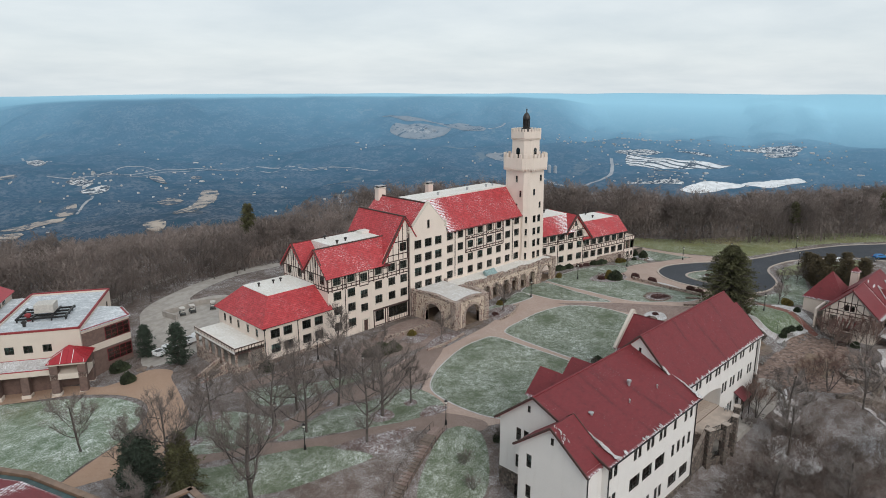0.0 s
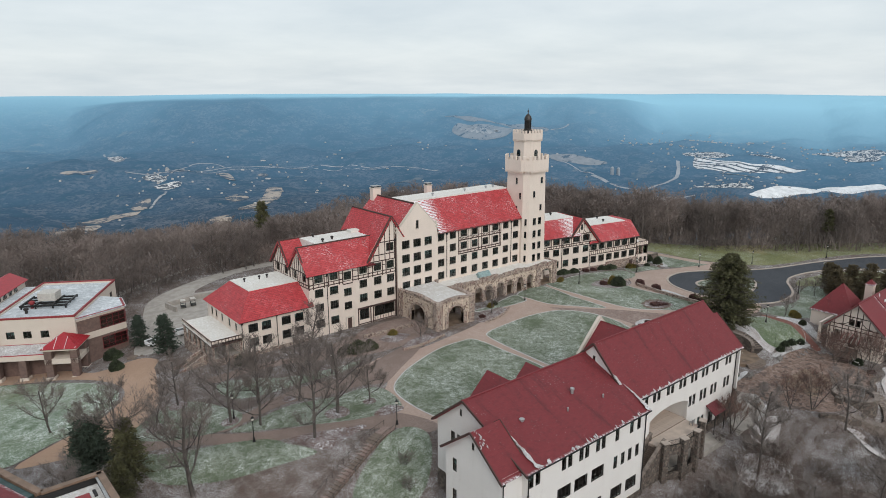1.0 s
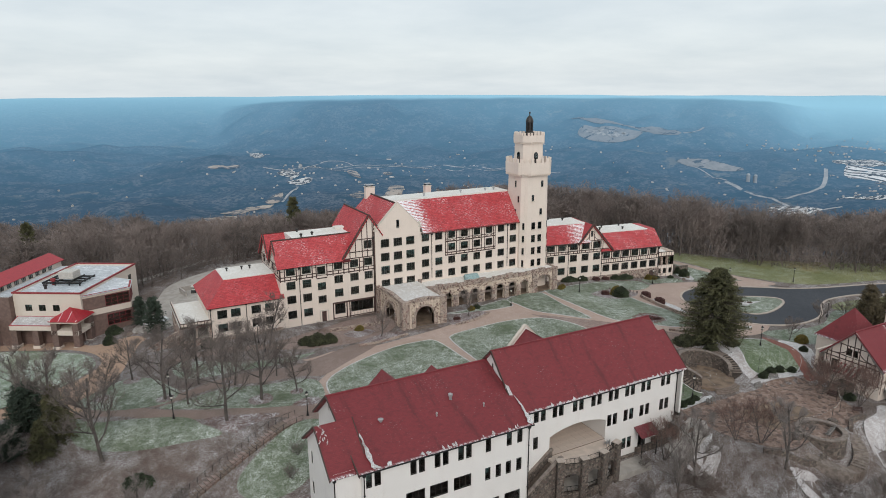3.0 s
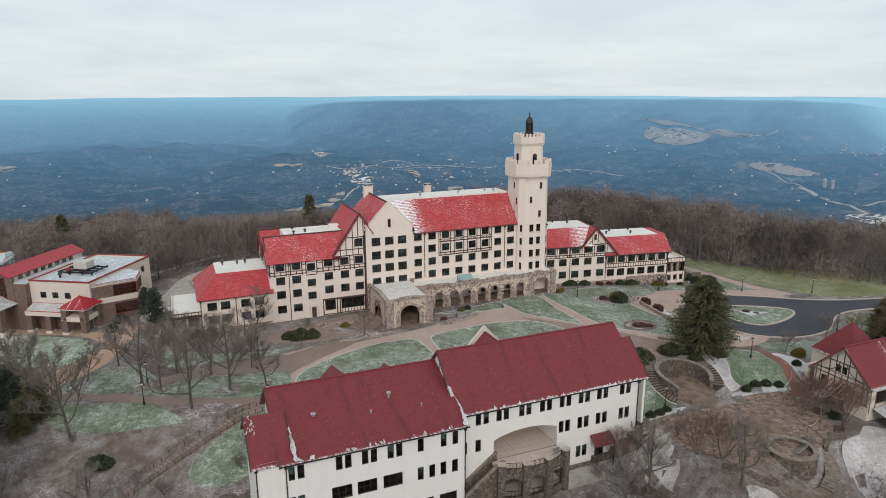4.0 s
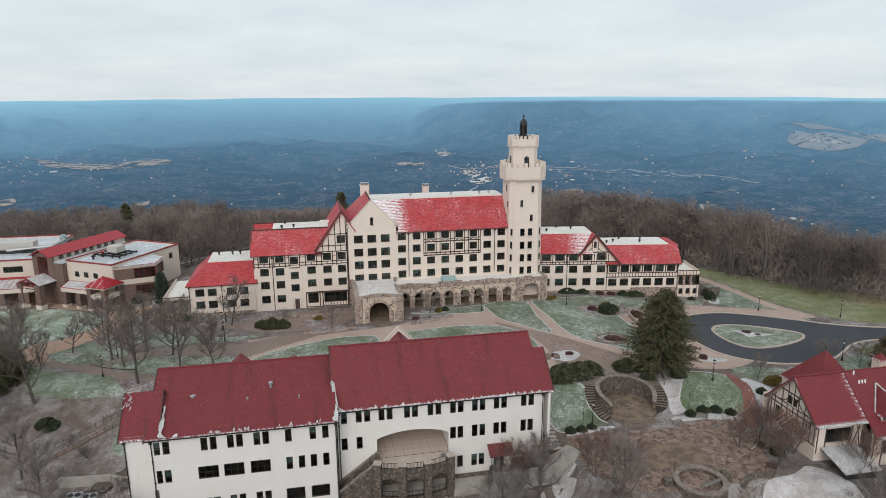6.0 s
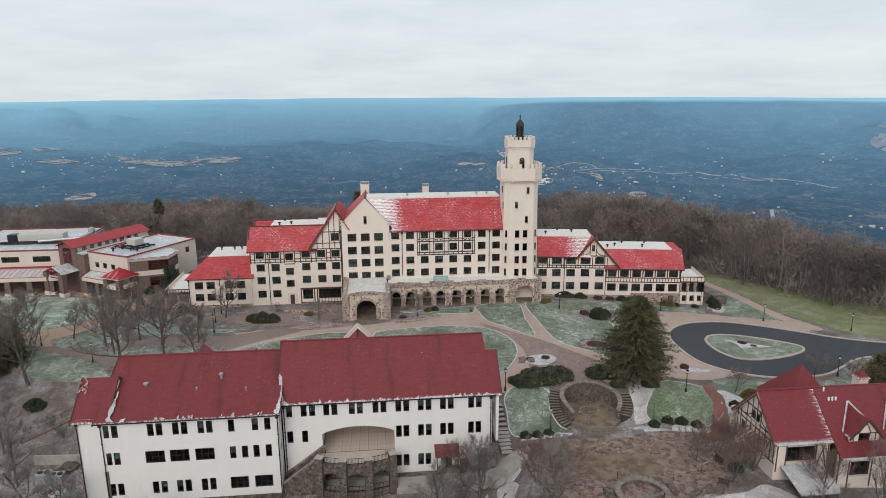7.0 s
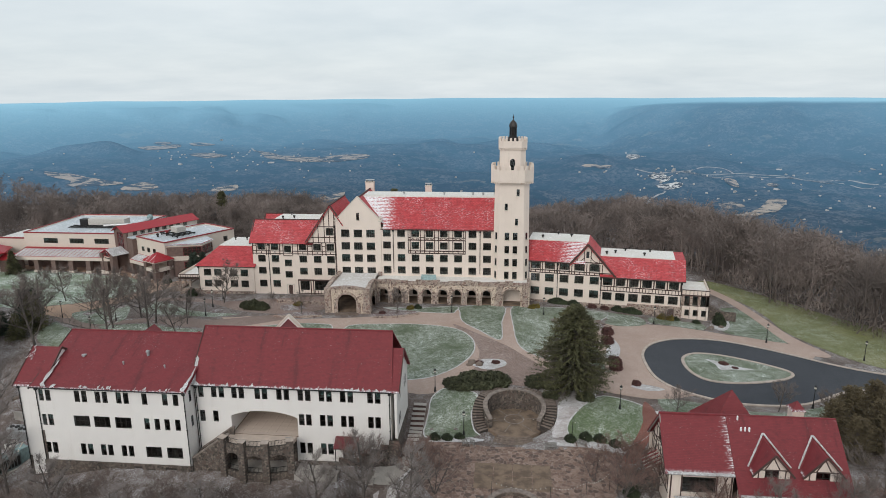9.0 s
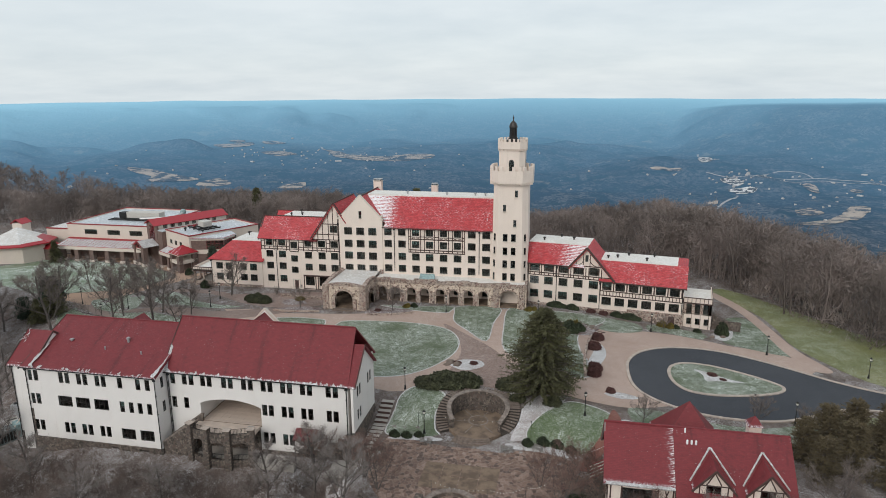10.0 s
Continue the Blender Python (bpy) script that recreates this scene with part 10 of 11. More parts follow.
def loft(sections):
    """A closed body through cross-sections, each a ring of points."""
    bm = bmesh.new()
    rings = [[bm.verts.new(p) for p in s] for s in sections]
    n = len(rings[0])
    for a, b in zip(rings, rings[1:]):
        for i in range(n):
            bm.faces.new((a[i], a[(i + 1) % n], b[(i + 1) % n], b[i]))
    bm.faces.new(rings[0][::-1])
    bm.faces.new(rings[-1])
    return bm


def car_ring(x, w, z0, z1, inset):
    return [(x, -w, z0), (x, w, z0), (x, w, z0 + (z1 - z0) * 0.55), (x, w - inset, z1), (x, -w + inset, z1), (x, -w, z0 + (z1 - z0) * 0.55)]


def vehicle(kind, x, y, deg, paint, label, category):
    car = thing(kind, (0, 0, 0), label, category)
    ln = 5.6 if kind == "pickup_truck" else 4.5
    if kind == "pickup_truck":
        prof = [(-2.8, 0.9, 0.55, 1.05), (-2.7, 0.95, 0.45, 1.12), (-0.6, 0.97, 0.42, 1.14), (1.0, 0.97, 0.42, 1.14), (2.5, 0.93, 0.45, 1.05), (2.8, 0.85, 0.5, 0.9)]
        cab = [(-0.75, 0.86, 1.1, 1.2), (-0.5, 0.8, 1.1, 1.86), (0.75, 0.78, 1.1, 1.86), (1.5, 0.86, 1.1, 1.2)]
    else:
        prof = [(-2.25, 0.78, 0.5, 0.9), (-2.15, 0.87, 0.4, 1.0), (0.9, 0.9, 0.36, 1.0), (1.9, 0.86, 0.4, 0.88), (2.25, 0.74, 0.45, 0.7)]
        cab = [(-2.0, 0.76, 0.95, 1.05), (-1.4, 0.7, 0.95, 1.5), (0.3, 0.68, 0.95, 1.5), (1.2, 0.78, 0.95, 1.02)]
    part("body", bevelled(loft([car_ring(px, w, a, b, 0.1) for px, w, a, b in prof]), 0.03), M[paint], car)
    part("cabin", bevelled(loft([car_ring(px, w, a, b, 0.14) for px, w, a, b in cab]), 0.03), M[paint], car)
    part("windows", loft([car_ring(px * 0.985, w + 0.015, a + 0.12, b - 0.1, 0.13) for px, w, a, b in cab[1:3]]), M["frame"], car, "dark side windows")
    part("windscreen", slab([(cab[2][0] + 0.08, -0.66, cab[2][3] - 0.08), (cab[2][0] + 0.08, 0.66, cab[2][3] - 0.08), (cab[3][0] + 0.02, 0.74, cab[3][3] + 0.05), (cab[3][0] + 0.02, -0.74, cab[3][3] + 0.05)], 0.03), M["frame"], car)
    if kind == "pickup_truck":
        part("truck_bed", box(-2.6, -0.85, -0.78, 0.78, 1.1, 1.16), M["metal_dark"], car)
        for s in (-1, 1):
            part("bed_side", box(-2.7, -0.75, s * 0.9 - 0.06, s * 0.9 + 0.06, 1.1, 1.35), M[paint], car)
        part("tailgate", box(-2.78, -2.68, -0.88, 0.88, 0.9, 1.35), M[paint], car)
    for px in (-ln * 0.31, ln * 0.31):
        for s in (-1, 1):
            bm = bmesh.new()
            add_tube(bm, (px, s * 0.72, 0.36), (px, s * 0.95, 0.36), 0.36, n=14)
            wheel = part("wheel", bm, M["rubber"], car)
            bm = bmesh.new()
            add_tube(bm, (px, s * 0.9, 0.36), (px, s * 0.97, 0.36), 0.2, n=10)
            part("rim", bm, M["galv"], wheel)
    for s in (-1, 1):
        part("headlight", box(prof[-1][0] - 0.06, prof[-1][0] + 0.015, s * 0.6 - 0.16, s * 0.6 + 0.16, 0.68, 0.84), M["ivory"], car)
        part("tail_light", box(prof[0][0] - 0.02, prof[0][0] + 0.05, s * 0.7 - 0.08, s * 0.7 + 0.08, 0.8, 1.0), M["trimred"], car)
    car.matrix_basis = pose(x, y, gz(x, y) + 0.04, 0, 0, deg)
    for o in car.children:
        o.matrix_parent_inverse = Matrix.Identity(4)
    return car


vehicle("pickup_truck", 49.6, 131.6, 12, "carwhite", "white pickup truck parked on the service road", "truck")
vehicle("pickup_truck", 56.0, 131.4, 5, "carwhite", "second white pickup truck beside the porch", "truck")
vehicle("parked_car", 236.0, 46.2, -35, "cargrey", "dark grey car in the parking lot", "car")
vehicle("parked_car", 242.4, 44.6, -35, "carblue", "bright blue car in the parking lot", "car")
vehicle("parked_car", 247.0, 42.0, -35, "carwhite", "white car in the parking lot", "car")
vehicle("parked_car", 228.5, 52.4, -20, "carwhite", "white car beside the drive", "car")
for i, (x, y, dg) in enumerate(((60.6, 148.4, 75), (62.8, 147.8, 80), (67.0, 145.6, 60))):
    cart = thing("golf_cart", (0, 0, 0), "dark golf cart with a pale roof", "golf cart", "golf carts")
    part("body", bevelled(loft([car_ring(px, w, a, b, 0.06) for px, w, a, b in ((-1.2, 0.5, 0.3, 0.7), (-0.9, 0.6, 0.28, 0.85), (0.2, 0.6, 0.26, 0.5), (0.8, 0.6, 0.28, 0.8), (1.2, 0.45, 0.32, 0.6))]), 0.03), M["cargrey"], cart)
    part("seat", bevelled(box(-0.7, -0.1, -0.5, 0.5, 0.75, 0.95), 0.05), M["beige_metal"], cart)
    part("roof", bevelled(box(-1.0, 0.8, -0.6, 0.6, 1.75, 1.85), 0.04), M["beige_metal"], cart)
    for px in (-0.9, 0.7):
        for s in (-0.52, 0.52):
            bm = bmesh.new()
            add_tube(bm, (px, s, 0.6), (px * 0.95, s, 1.76), 0.025, n=5)
            part("roof_post", bm, M["metal_dark"], cart)
    for px in (-0.8, 0.8):
        for s in (-1, 1):
            bm = bmesh.new()
            add_tube(bm, (px, s * 0.45, 0.23), (px, s * 0.62, 0.23), 0.23, n=12)
            part("wheel", bm, M["rubber"], cart)
    cart.matrix_basis = pose(x, y, gz(x, y) + 0.03, 0, 0, dg)
    for o in cart.children:
        o.matrix_parent_inverse = Matrix.Identity(4)


def bench(x, y, z, deg, wide, label, name="bench", mat="grey_wood"):
    ob = thing(name, (0, 0, 0), label, "seat", name + " seats")
    for i in range(4):
        part("seat_slat", box(-wide / 2, wide / 2, -0.25 + i * 0.14, -0.14 + i * 0.14, 0.42, 0.46), M[mat], ob)
    for i in range(3):
        part("back_slat", box(-wide / 2, wide / 2, 0.28 + i * 0.03, 0.31 + i * 0.03, 0.52 + i * 0.15, 0.64 + i * 0.15), M[mat], ob)
    for s in (-1, 1):
        for yy in (-0.2, 0.26):
            part("leg", box(s * wide * 0.46 - 0.04, s * wide * 0.46 + 0.04, yy - 0.04, yy + 0.04, 0, 0.42 if yy < 0 else 0.95), M[mat], ob)
        part("arm", box(s * wide * 0.46 - 0.05, s * wide * 0.46 + 0.05, -0.28, 0.3, 0.62, 0.67), M[mat], ob)
    ob.matrix_basis = pose(x, y, z, 0, 0, deg)
    for o in ob.children:
        o.matrix_parent_inverse = Matrix.Identity(4)
    return ob


bench(146.6, 41.7, gz(146.6, 41.7) + 0.06, 4, 1.9, "weathered grey wooden bench on the patio")
bench(151.4, 42.0, gz(151.4, 42.0) + 0.06, -30, 1.6, "weathered grey wooden bench on the patio")
bench(155.6, 33.0, gz(155.6, 33) + 0.06, -80, 1.6, "dark wooden bench at the patio's side", mat="timber")
for x, y, d in ((133.0, 41.6, 15), (134.1, 41.5, -15)):
    bench(x, y, gz(x, y) + 0.06, d, 0.75, "weathered grey wooden garden chair with thin snow", "garden_chair")
for i in range(4):
    bench(140.4 + i * 0.85, 24.4 + 0.25 * i, -1.65, 180 + 6 * i, 0.72, "weathered grey wooden garden chair on the overlook", "garden_chair")
bench(105.4, 37.6, -0.18, 190, 0.75, "dark grey chair on the terrace", "terrace_chair", "galv")
bench(153.2, 27.0, gz(153.2, 27) + 0.06, -40, 1.5, "dark wooden bench by the retaining wall", mat="timber")


def boulder(key, x, y, r, mat="coping", label="rounded grey boulder with thin snow", name="boulder", group="boulders"):
    q = random.Random(key)
    bm = bmesh.new()
    bmesh.ops.create_icosphere(bm, subdivisions=2, radius=1.0)
    sx, sy, sz = q.uniform(0.8, 1.3), q.uniform(0.7, 1.1), q.uniform(0.45, 0.7)
    for v in bm.verts:
        k = 1 + 0.25 * noise.noise(v.co * 1.7 + Vector((key, 0, 0)))
        v.co = Vector((v.co.x * sx, v.co.y * sy, v.co.z * sz)) * k * r
    ob = tagged(new(name, to_mesh(name, bm, M[mat])), label, "rock", group)
    ob.matrix_basis = pose(x, y, gz(x, y) + 0.15 * r, 0, 0, q.uniform(0, 360))
    return ob


for i in range(34):
    q = random.Random(300 + i)
    c = ((188.5, 97.5, 3.0), (158, 93, 3.5), (172, 101.5, 4.0), (43, 128.5, 3.0), (57, 50, 5.0), (134, 66.6, 2.0), (165, 103, 3.5))[i % 7]
    boulder(i, c[0] + q.uniform(-c[2], c[2]), c[1] + q.uniform(-1.2, 1.2), q.uniform(0.35, 0.8))
for i in range(14):
    boulder(80 + i, 51.5 + i * 0.95, 50.4 - abs(i - 7) * 0.35 + (i % 3) * 0.3, 0.9 + 0.15 * (i % 4), "stone_grey", "rough fieldstone boulder in a bank", "bank_boulder", "bank boulders")
vehicle("pickup_truck", 54.4, 42.2, -38, "beige_metal", "silver pickup truck parked among brush below the hall", "truck")
for i in range(22):
    a = 2 * math.pi * i / 22
    boulder(140 + i, 149.7 + 3.5 * math.cos(a), 73.2 + 2.9 * math.sin(a), 0.34 + 0.08 * (i % 3), "coping", "low stone ringing a leafy bed", "ring_stone", "bed ring stones")
# stone edging of the beds before the porch
for pts in ([(84.8, 89.2), (90, 89.0), (96.2, 90.0)], [(108.2, 89.8), (114, 90.9), (118.8, 93.2)], [(148.2, 65.6), (151, 63.2), (155.8, 64.8), (153.6, 67.6)]):
    ribbon("stone_edging", rounded(pts, 4, False), 0.4, 0.45, "stone", "low fieldstone edging of a planting bed", "wall")
for pts in ([(82, 99.6), (88, 98.8), (94.5, 98.6)], [(158.8, 66), (158.8, 76), (160, 86)]):
    ribbon("low_wall", rounded(pts, 4, False), 0.5, 0.8, "stone", "low fieldstone garden wall", "wall")
# steps on the bank below the east wing
bank_steps = thing("bank_steps", (160, 92, 0), "short flights of timber steps on a planted bank", "stair")
for i in range(9):
    part("step", box(-0.9, 0.9, -0.2, 0.2, -0.3, 0.12), M["coping" if i % 2 else "timber"], bank_steps, place=pose(157.6 + i * 0.62, 95.0 - i * 0.62, gz(157.6 + i * 0.62, 95 - i * 0.62), 0, 0, 45))
# posts with strings of small lamps round the patio
string_lights = thing("string_lights", (143, 34, -1.9), "strings of small lamps on thin posts round the patio", "lights")
posts = [(137.6, 27.6), (145.6, 27.0), (150.6, 28.6), (154.2, 31.4), (150.2, 44.6), (131.4, 46.0)]
for x, y in posts:
    bm = bmesh.new()
    add_tube(bm, (x, y, gz(x, y) - 0.2), (x, y, gz(x, y) + 3.0), 0.035, n=5)
    part("post", bm, M["metal_dark"], string_lights)
for (x0, y0), (x1, y1) in zip(posts, posts[1:]):
    bm = bmesh.new()
    pts = []
    for k in range(13):
        t = k / 12
        pts.append(Vector((x0 + (x1 - x0) * t, y0 + (y1 - y0) * t, (gz(x0, y0) + 3.0) * (1 - t) + (gz(x1, y1) + 3.0) * t - 1.4 * t * (1 - t) * 2)))
    for a, b in zip(pts, pts[1:]):
        add_tube(bm, a, b, 0.012, n=3)
    part("cable", bm, M["metal_dark"], string_lights)
    for p in pts[1:-1]:
        part("bulb", lathe([(0.03, p.z - 0.14), (0.06, p.z - 0.08), (0.02, p.z)], 6, p.x, p.y), M["ivory"], string_lights)
# cooling units behind the hall
for i, (x, y) in enumerate(((50.5, 47.5), (53.0, 46.4))):
    cu = thing("cooling_unit", (x, y, gz(x, y)), "grey metal cooling unit behind a retaining wall", "cooling unit", "cooling units")
    part("casing", bevelled(box(x - 1.1, x + 1.1, y - 0.9, y + 0.9, gz(x, y) - 0.4, gz(x, y) + 1.7), 0.05), M["galv"], cu)
    for s in (-0.5, 0.5):
        part("fan", lathe([(0.42, gz(x, y) + 1.68), (0.42, gz(x, y) + 1.85), (0.3, gz(x, y) + 1.86)], 12, x + s, y), M["metal_dark"], cu)
ribbon("retaining_wall", [(47, 52), (55, 49.4), (60.5, 46.6)], 0.4, 1.6, "concrete", "grey concrete retaining wall", "wall")
# lot markings and bins
for i in range(5):
    x, y = 225 + i * 3.0, 50.0 - i * 1.2
    ribbon("lot_line", [(x, y), (x + 2.4, y + 4.2)], 0.14, 0.07, "carwhite", "painted parking line", "marking")
# ---- the far valley's fields, yards, roads and houses ----
from mathutils.bvhtree import BVHTree

far_bvh = BVHTree.FromPolygons([tuple(v.co) for v in ground_me.vertices], [tuple(p.vertices) for p in ground_me.polygons])


def land(x, y):
    """Height of the ground sheet itself."""
    hit = far_bvh.ray_cast(Vector((x, y, 800)), Vector((0, 0, -1)))[0]
    return hit.z if hit is not None else gz(x, y)


def far_sheet(name, pts, mat, label):
    outline = rounded(pts, 3)
    bm = bmesh.new()
    f = bm.faces.new([bm.verts.new((x, y, 0)) for x, y in outline])
    bmesh.ops.triangulate(bm, faces=[f])
    xs, ys = [p[0] for p in outline], [p[1] for p in outline]
    for lines, lo, hi, axis in ((gx, min(xs), max(xs), 0), (gy, min(ys), max(ys), 1)):
        for c in lines:
            if lo < c < hi:
                co, no = [0, 0, 0], [0, 0, 0]
                co[axis], no[axis] = c, 1
                bmesh.ops.bisect_plane(bm, geom=bm.verts[:] + bm.edges[:] + bm.faces[:], plane_co=co, plane_no=no)
    bmesh.ops.triangulate(bm, faces=bm.faces[:])
    for v in bm.verts:
        v.co.z = land(v.co.x, v.co.y) + 1.2
    for g in bm.faces:
        g.smooth = True
    return tagged(new(name, to_mesh(name, bm, M[mat])), label, "field", kind="structure")


far_sheet("far_field", [(2656, 1500), (2711, 1479), (2780, 1307), (2862, 1129), (2830, 1137), (2650, 1287), (2514, 1394)], "far_white", "distant snow-white yard in the valley")
far_sheet("far_field", [(2705, 1585), (2818, 1549), (2869, 1455), (2793, 1430), (2684, 1525)], "far_yard", "distant pale sheds and yards in the valley")
far_sheet("far_field", [(2869, 1373), (2880, 1322), (2899, 1227), (2868, 1231)], "far_yard", "distant pale sheds and yards in the valley")
far_sheet("far_field", [(3211, 1223), (3336, 1141), (3375, 1019), (3271, 971), (3206, 1048), (3205, 1160)], "far_yard", "distant pale sheds and yards in the valley")
far_sheet("far_field", [(2168, 1224), (2211, 1126), (2212, 1028), (2159, 1020)], "far_yard", "distant pale sheds and yards in the valley")
far_sheet("far_field", [(3125, 1085), (3244, 1018), (3219, 965), (3052, 994)], "far_yard", "distant pale sheds and yards in the valley")
far_sheet("far_field", [(1878, 1266), (1948, 1222), (1956, 1143), (1916, 1137), (1737, 1124)], "far_yard", "distant pale sheds and yards in the valley")
far_sheet("far_roof", [(2155, 989), (2545, 959), (2379, 876), (2219, 925), (2125, 969)], "far_flat", "distant long white warehouse roof")
far_sheet("far_roof", [(2554, 950), (2756, 847), (2767, 803), (2722, 788), (2536, 879)], "far_flat", "distant long white warehouse roof")
far_sheet("far_quarry", [(2230, 2615), (2298, 2640), (2352, 2533), (2474, 2425), (2398, 2380), (2270, 2393), (2212, 2505)], "far_grey", "distant grey quarry cut in the ridge")
far_sheet("far_quarry", [(2332, 2803), (2385, 2659), (2446, 2505), (2600, 2408), (2566, 2251), (2467, 2282), (2478, 2453), (2355, 2580)], "far_grey", "distant grey quarry cut in the ridge")
far_sheet("far_quarry", [(2210, 1943), (2261, 1883), (2327, 1781), (2322, 1702), (2221, 1786), (2175, 1857)], "far_grey", "distant grey quarry cut in the ridge")
far_sheet("far_quarry", [(2268, 2606), (2328, 2507), (2407, 2443), (2284, 2459)], "far_bench", "pale benches of the distant quarry")
far_sheet("far_field", [(693, 2588), (742, 2580), (761, 2513), (733, 2490), (698, 2539)], "far_yard", "distant pale yard beside the highway")
far_sheet("far_field", [(696, 2467), (747, 2469), (793, 2457), (770, 2419), (718, 2415)], "far_yard", "distant pale yard beside the highway")
far_sheet("far_field", [(699, 3102), (739, 3032), (706, 2861), (660, 2865)], "far_yard", "distant pale yard beside the highway")
far_sheet("far_field", [(284, 1889), (343, 2009), (417, 2024), (391, 1937), (305, 1868)], "far_tan", "distant bare field")
far_sheet("far_field", [(381, 2100), (468, 2185), (566, 2182), (551, 2159), (445, 2048)], "far_tan", "distant bare field")
far_sheet("far_field", [(763, 1867), (883, 1999), (1042, 2230), (1034, 2122), (812, 1797)], "far_tan", "distant bare field")
far_sheet("far_field", [(548, 2206), (587, 2250), (627, 2263), (595, 2190)], "far_tan", "distant bare field")
far_sheet("far_field", [(446, 2703), (495, 2718), (523, 2703), (469, 2685)], "far_tan", "distant bare field")
far_sheet("far_field", [(-1209, 3369), (-1079, 3187), (-852, 2989), (-644, 3102), (-531, 3077), (-512, 2958), (-675, 2905), (-830, 2838), (-1015, 3008)], "far_tan", "distant bare field")
far_sheet("far_field", [(-1367, 2955), (-1257, 2969), (-1178, 2961), (-1237, 2864)], "far_tan", "distant bare field")
far_sheet("far_field", [(-1766, 3209), (-1646, 3220), (-1606, 3351), (-1541, 3177), (-1658, 3112)], "far_tan", "distant bare field")
far_sheet("far_field", [(-1735, 3310), (-1671, 3381), (-1643, 3268)], "far_tan", "distant bare field")
far_sheet("far_field", [(-1588, 3416), (-1517, 3456), (-1438, 3417), (-1478, 3307)], "far_tan", "distant bare field")
far_sheet("far_field", [(-1701, 2414), (-1575, 2388), (-1434, 2339), (-1319, 2325), (-1372, 2270), (-1500, 2239), (-1521, 2304), (-1632, 2327)], "far_tan", "distant bare field")
far_sheet("far_field", [(-1294, 2250), (-1280, 2352), (-1243, 2368), (-1165, 2291), (-1194, 2233)], "far_tan", "distant bare field")
far_sheet("far_field", [(-960, 2261), (-936, 2372), (-900, 2396), (-860, 2261)], "far_tan", "distant bare field")
far_sheet("far_field", [(818, 2108), (875, 2166), (900, 2099), (826, 2044)], "far_tan", "distant bare field")
far_sheet("far_field", [(501, 2702), (559, 2697), (561, 2662), (510, 2678)], "far_tan", "distant bare field")


q = random.Random(77)
made = 0
while made < 16:
    az, rr = math.radians(q.uniform(-42, 88)), q.uniform(1500, 3100)
    x, y = 60 + rr * math.sin(az), -20 + rr * math.cos(az)
    if land(x, y) > -270:
        continue
    a, b, turn = q.uniform(25, 80), q.uniform(12, 30), q.uniform(0, 3.14)
    pts = [(a * c * q.uniform(0.7, 1.2), b * s * q.uniform(0.7, 1.2)) for c, s in ((1, 0), (0.6, 0.9), (-0.5, 1), (-1, 0.1), (-0.6, -0.8), (0.5, -1))]
    far_sheet("far_field", [(x + u * math.cos(turn) - v * math.sin(turn), y + u * math.sin(turn) + v * math.cos(turn)) for u, v in pts], "far_tan", "distant bare field")
    made += 1


def far_road(pts, width):
    line = rounded(pts, 24, False)
    bm = bmesh.new()
    prev = None
    for i, (x, y) in enumerate(line):
        a, b = line[max(i - 1, 0)], line[min(i + 1, len(line) - 1)]
        d = Vector((b[0] - a[0], b[1] - a[1])).normalized()
        n = Vector((-d.y, d.x)) * width / 2
        cur = [bm.verts.new((x + s * n.x, y + s * n.y, land(x + s * n.x, y + s * n.y) + 0.7)) for s in (-1, 1)]
        if prev:
            bm.faces.new((prev[0], prev[1], cur[1], cur[0]))
        prev = cur
    return tagged(new("far_road", to_mesh("far_road", bm, M["far_road"])), "distant pale highway through the wooded valley", "road", kind="structure")


far_road([(648, 2634), (787, 2589), (976, 2633), (1302, 2586), (1520, 2389), (1769, 2158)], 7)
far_road([(805, 2581), (929, 2720), (1013, 2696), (1032, 2631)], 7)
far_road([(675, 2623), (801, 2575), (1037, 2599), (1370, 2572), (1545, 2399), (1683, 2233)], 6)
far_road([(717, 2393), (643, 2248), (602, 2185)], 8)
far_road([(716, 3244), (697, 2996), (764, 2999)], 8)
far_road([(2141, 1638), (2111, 1554), (2053, 1388), (2100, 1344), (2307, 1368), (2565, 1520)], 14)
far_road([(2053, 1388), (1926, 1207), (1982, 1098)], 12)
far_road([(2175, 1857), (2187, 1788), (2151, 1640)], 6)
far_road([(2572, 2245), (2673, 2232), (2735, 2270)], 12)
far_road([(-1227, 3392), (-1064, 3108), (-923, 2892)], 12)
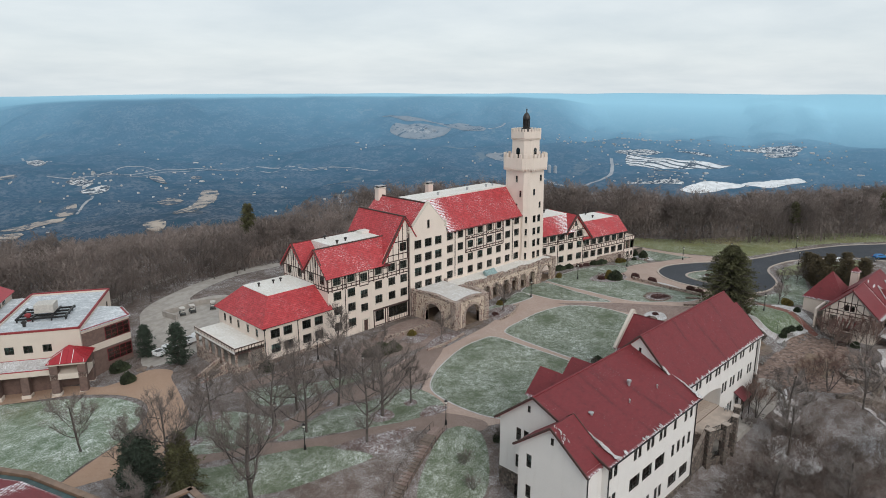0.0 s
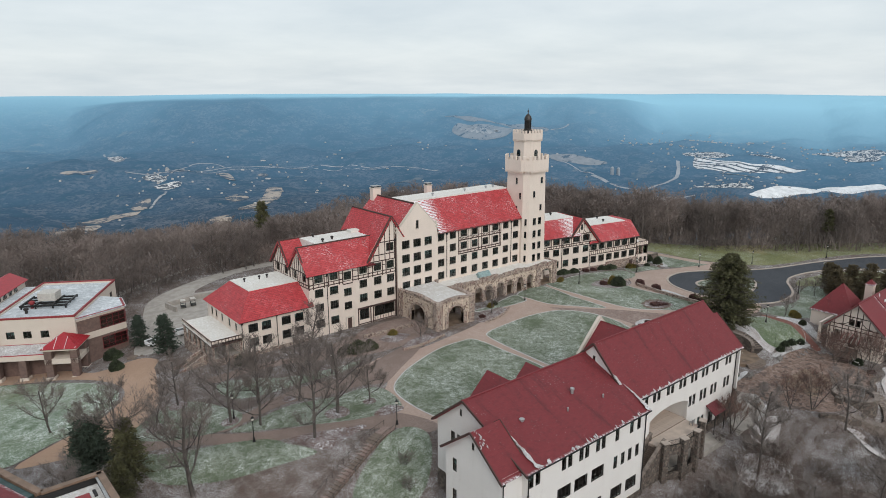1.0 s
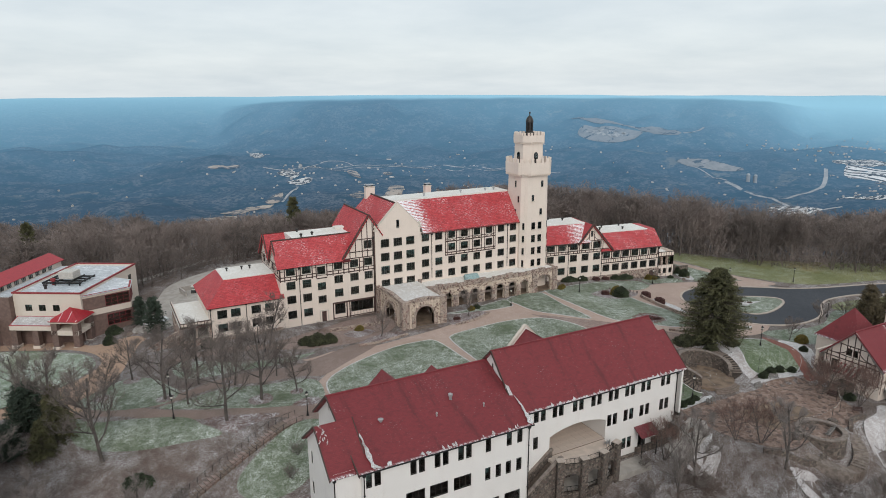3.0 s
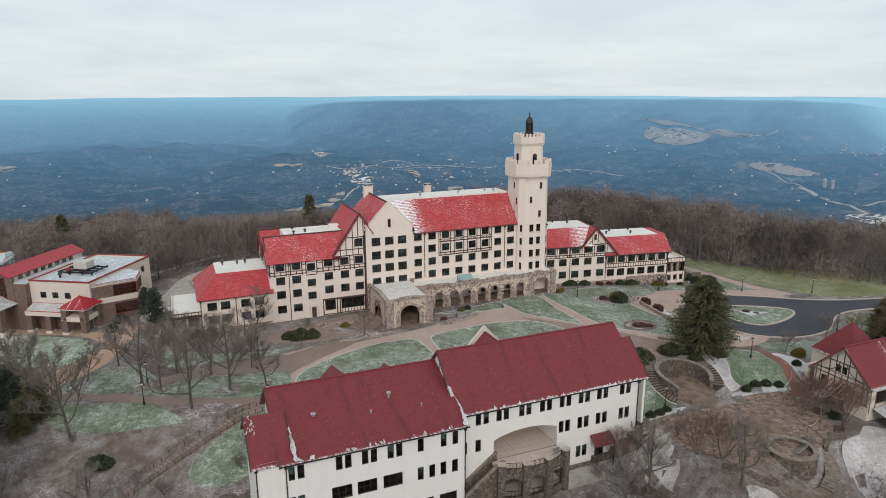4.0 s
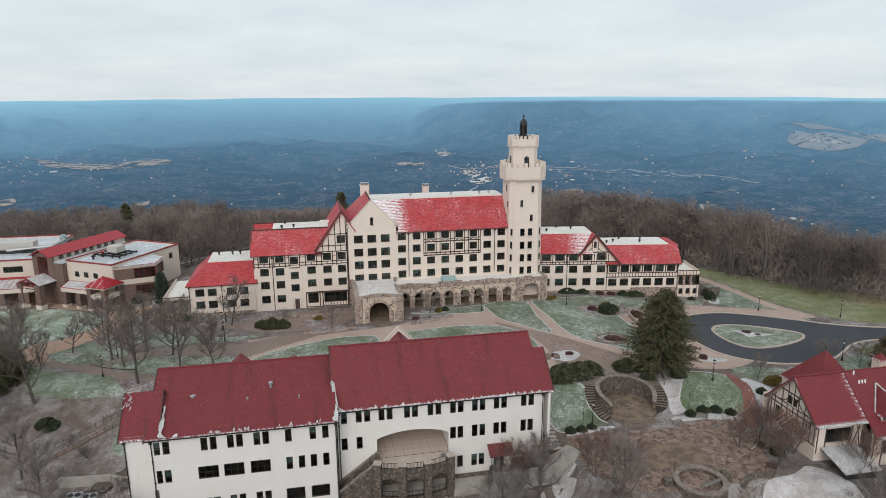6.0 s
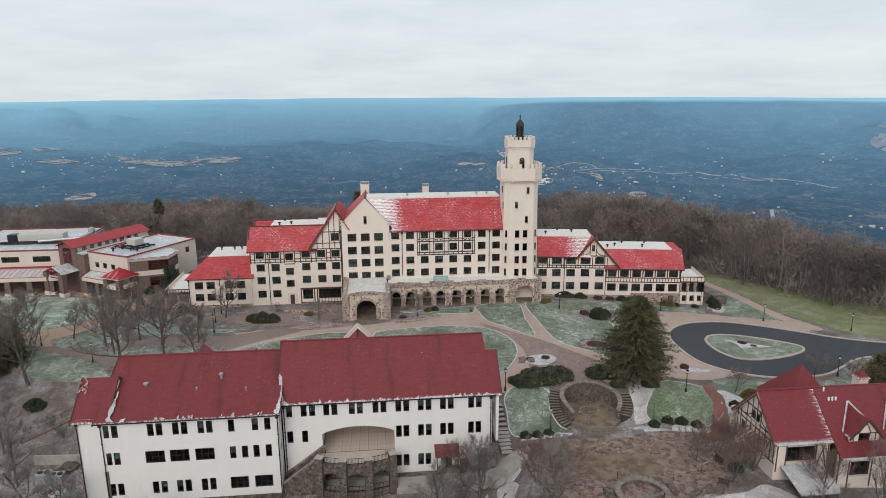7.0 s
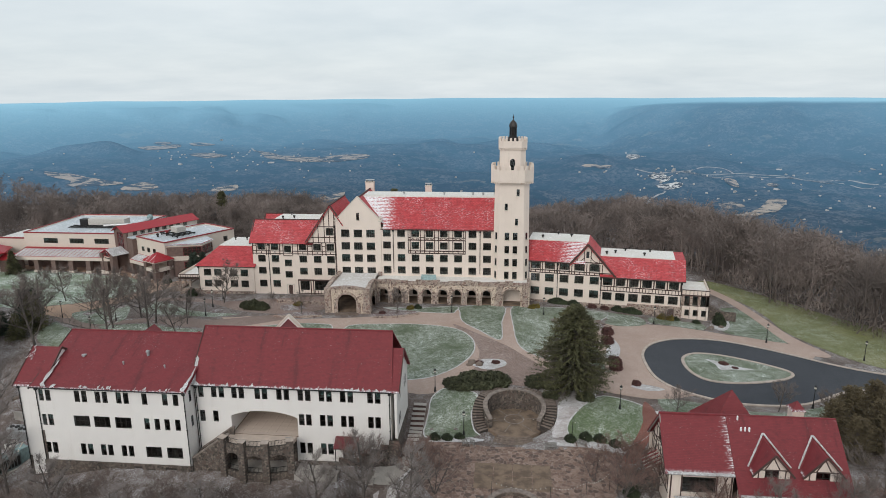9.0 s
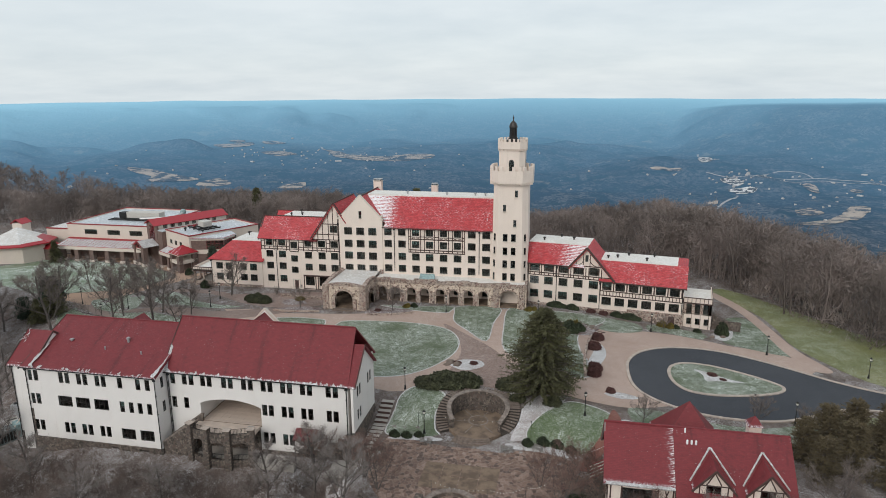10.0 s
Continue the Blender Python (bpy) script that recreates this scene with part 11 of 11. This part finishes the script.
far_road([(1239, 1716), (1201, 1645), (1141, 1567)], 10)

rng = np.random.RandomState(21)
hv, hf, k = [], [], 0
clusters = [(3000, 1750, 190, 110), (3230, 1130, 150, 45), (2260, 1130, 90, 30), (2650, 1300, 260, 40), (745, 2580, 55, 30), (1050, 2420, 160, 22), (-820, 2980, 140, 20), (-1200, 3000, 180, 24), (2900, 800, 260, 40), (1200, 2450, 380, 24), (-900, 2800, 600, 30), (1700, 1900, 420, 30), (300, 2500, 480, 26), (-1500, 2700, 450, 20), (1300, 1750, 300, 20)]
for cx, cy, sd, n in clusters:
    for i in range(n):
        x, y = rng.normal(cx, sd), rng.normal(cy, sd)
        z = land(x, y)
        w, d, h = rng.uniform(2.2, 4.6), rng.uniform(1.8, 3.4), rng.uniform(2.2, 3.6)
        if rng.rand() < 0.08:
            w, d = w * 3, d * 2
        if z > -215:
            continue
        a = rng.rand() * 3.14
        c, s = math.cos(a), math.sin(a)
        base = [(-w, -d), (w, -d), (w, d), (-w, d)]
        p = [(x + c * u - s * v, y + s * u + c * v, z - 3) for u, v in base] + [(x + c * u - s * v, y + s * u + c * v, z + h) for u, v in base] + [(x - c * w, y - s * w, z + h * 1.6), (x + c * w, y + s * w, z + h * 1.6)]
        hv += p
        hf += [[k + q for q in f] for f in ((0, 1, 5, 4), (1, 2, 6, 5), (2, 3, 7, 6), (3, 0, 4, 7), (4, 5, 9, 8), (6, 7, 8, 9))]
        k += 10
town_me = bpy.data.meshes.new("far_houses")
town_me.from_pydata(hv, [], hf)
town_me.materials.append(M["far_town"])
tagged(new("far_houses", town_me), "scattered pale houses and sheds in the distant valley", "houses", kind="stuff")
# slender towers and a pair of silos that stand out
for x, y, h, r in ((2182, 1573, 26, 7), (2206, 1561, 26, 7)):
    tagged(new("far_silo", to_mesh("far_silo", lathe([(r, gz(x, y) - 5), (r, gz(x, y) + h), (r * 0.4, gz(x, y) + h + 5)], 12, x, y), M["far_roof"])), "distant pale concrete silo", "silo", "far silos")
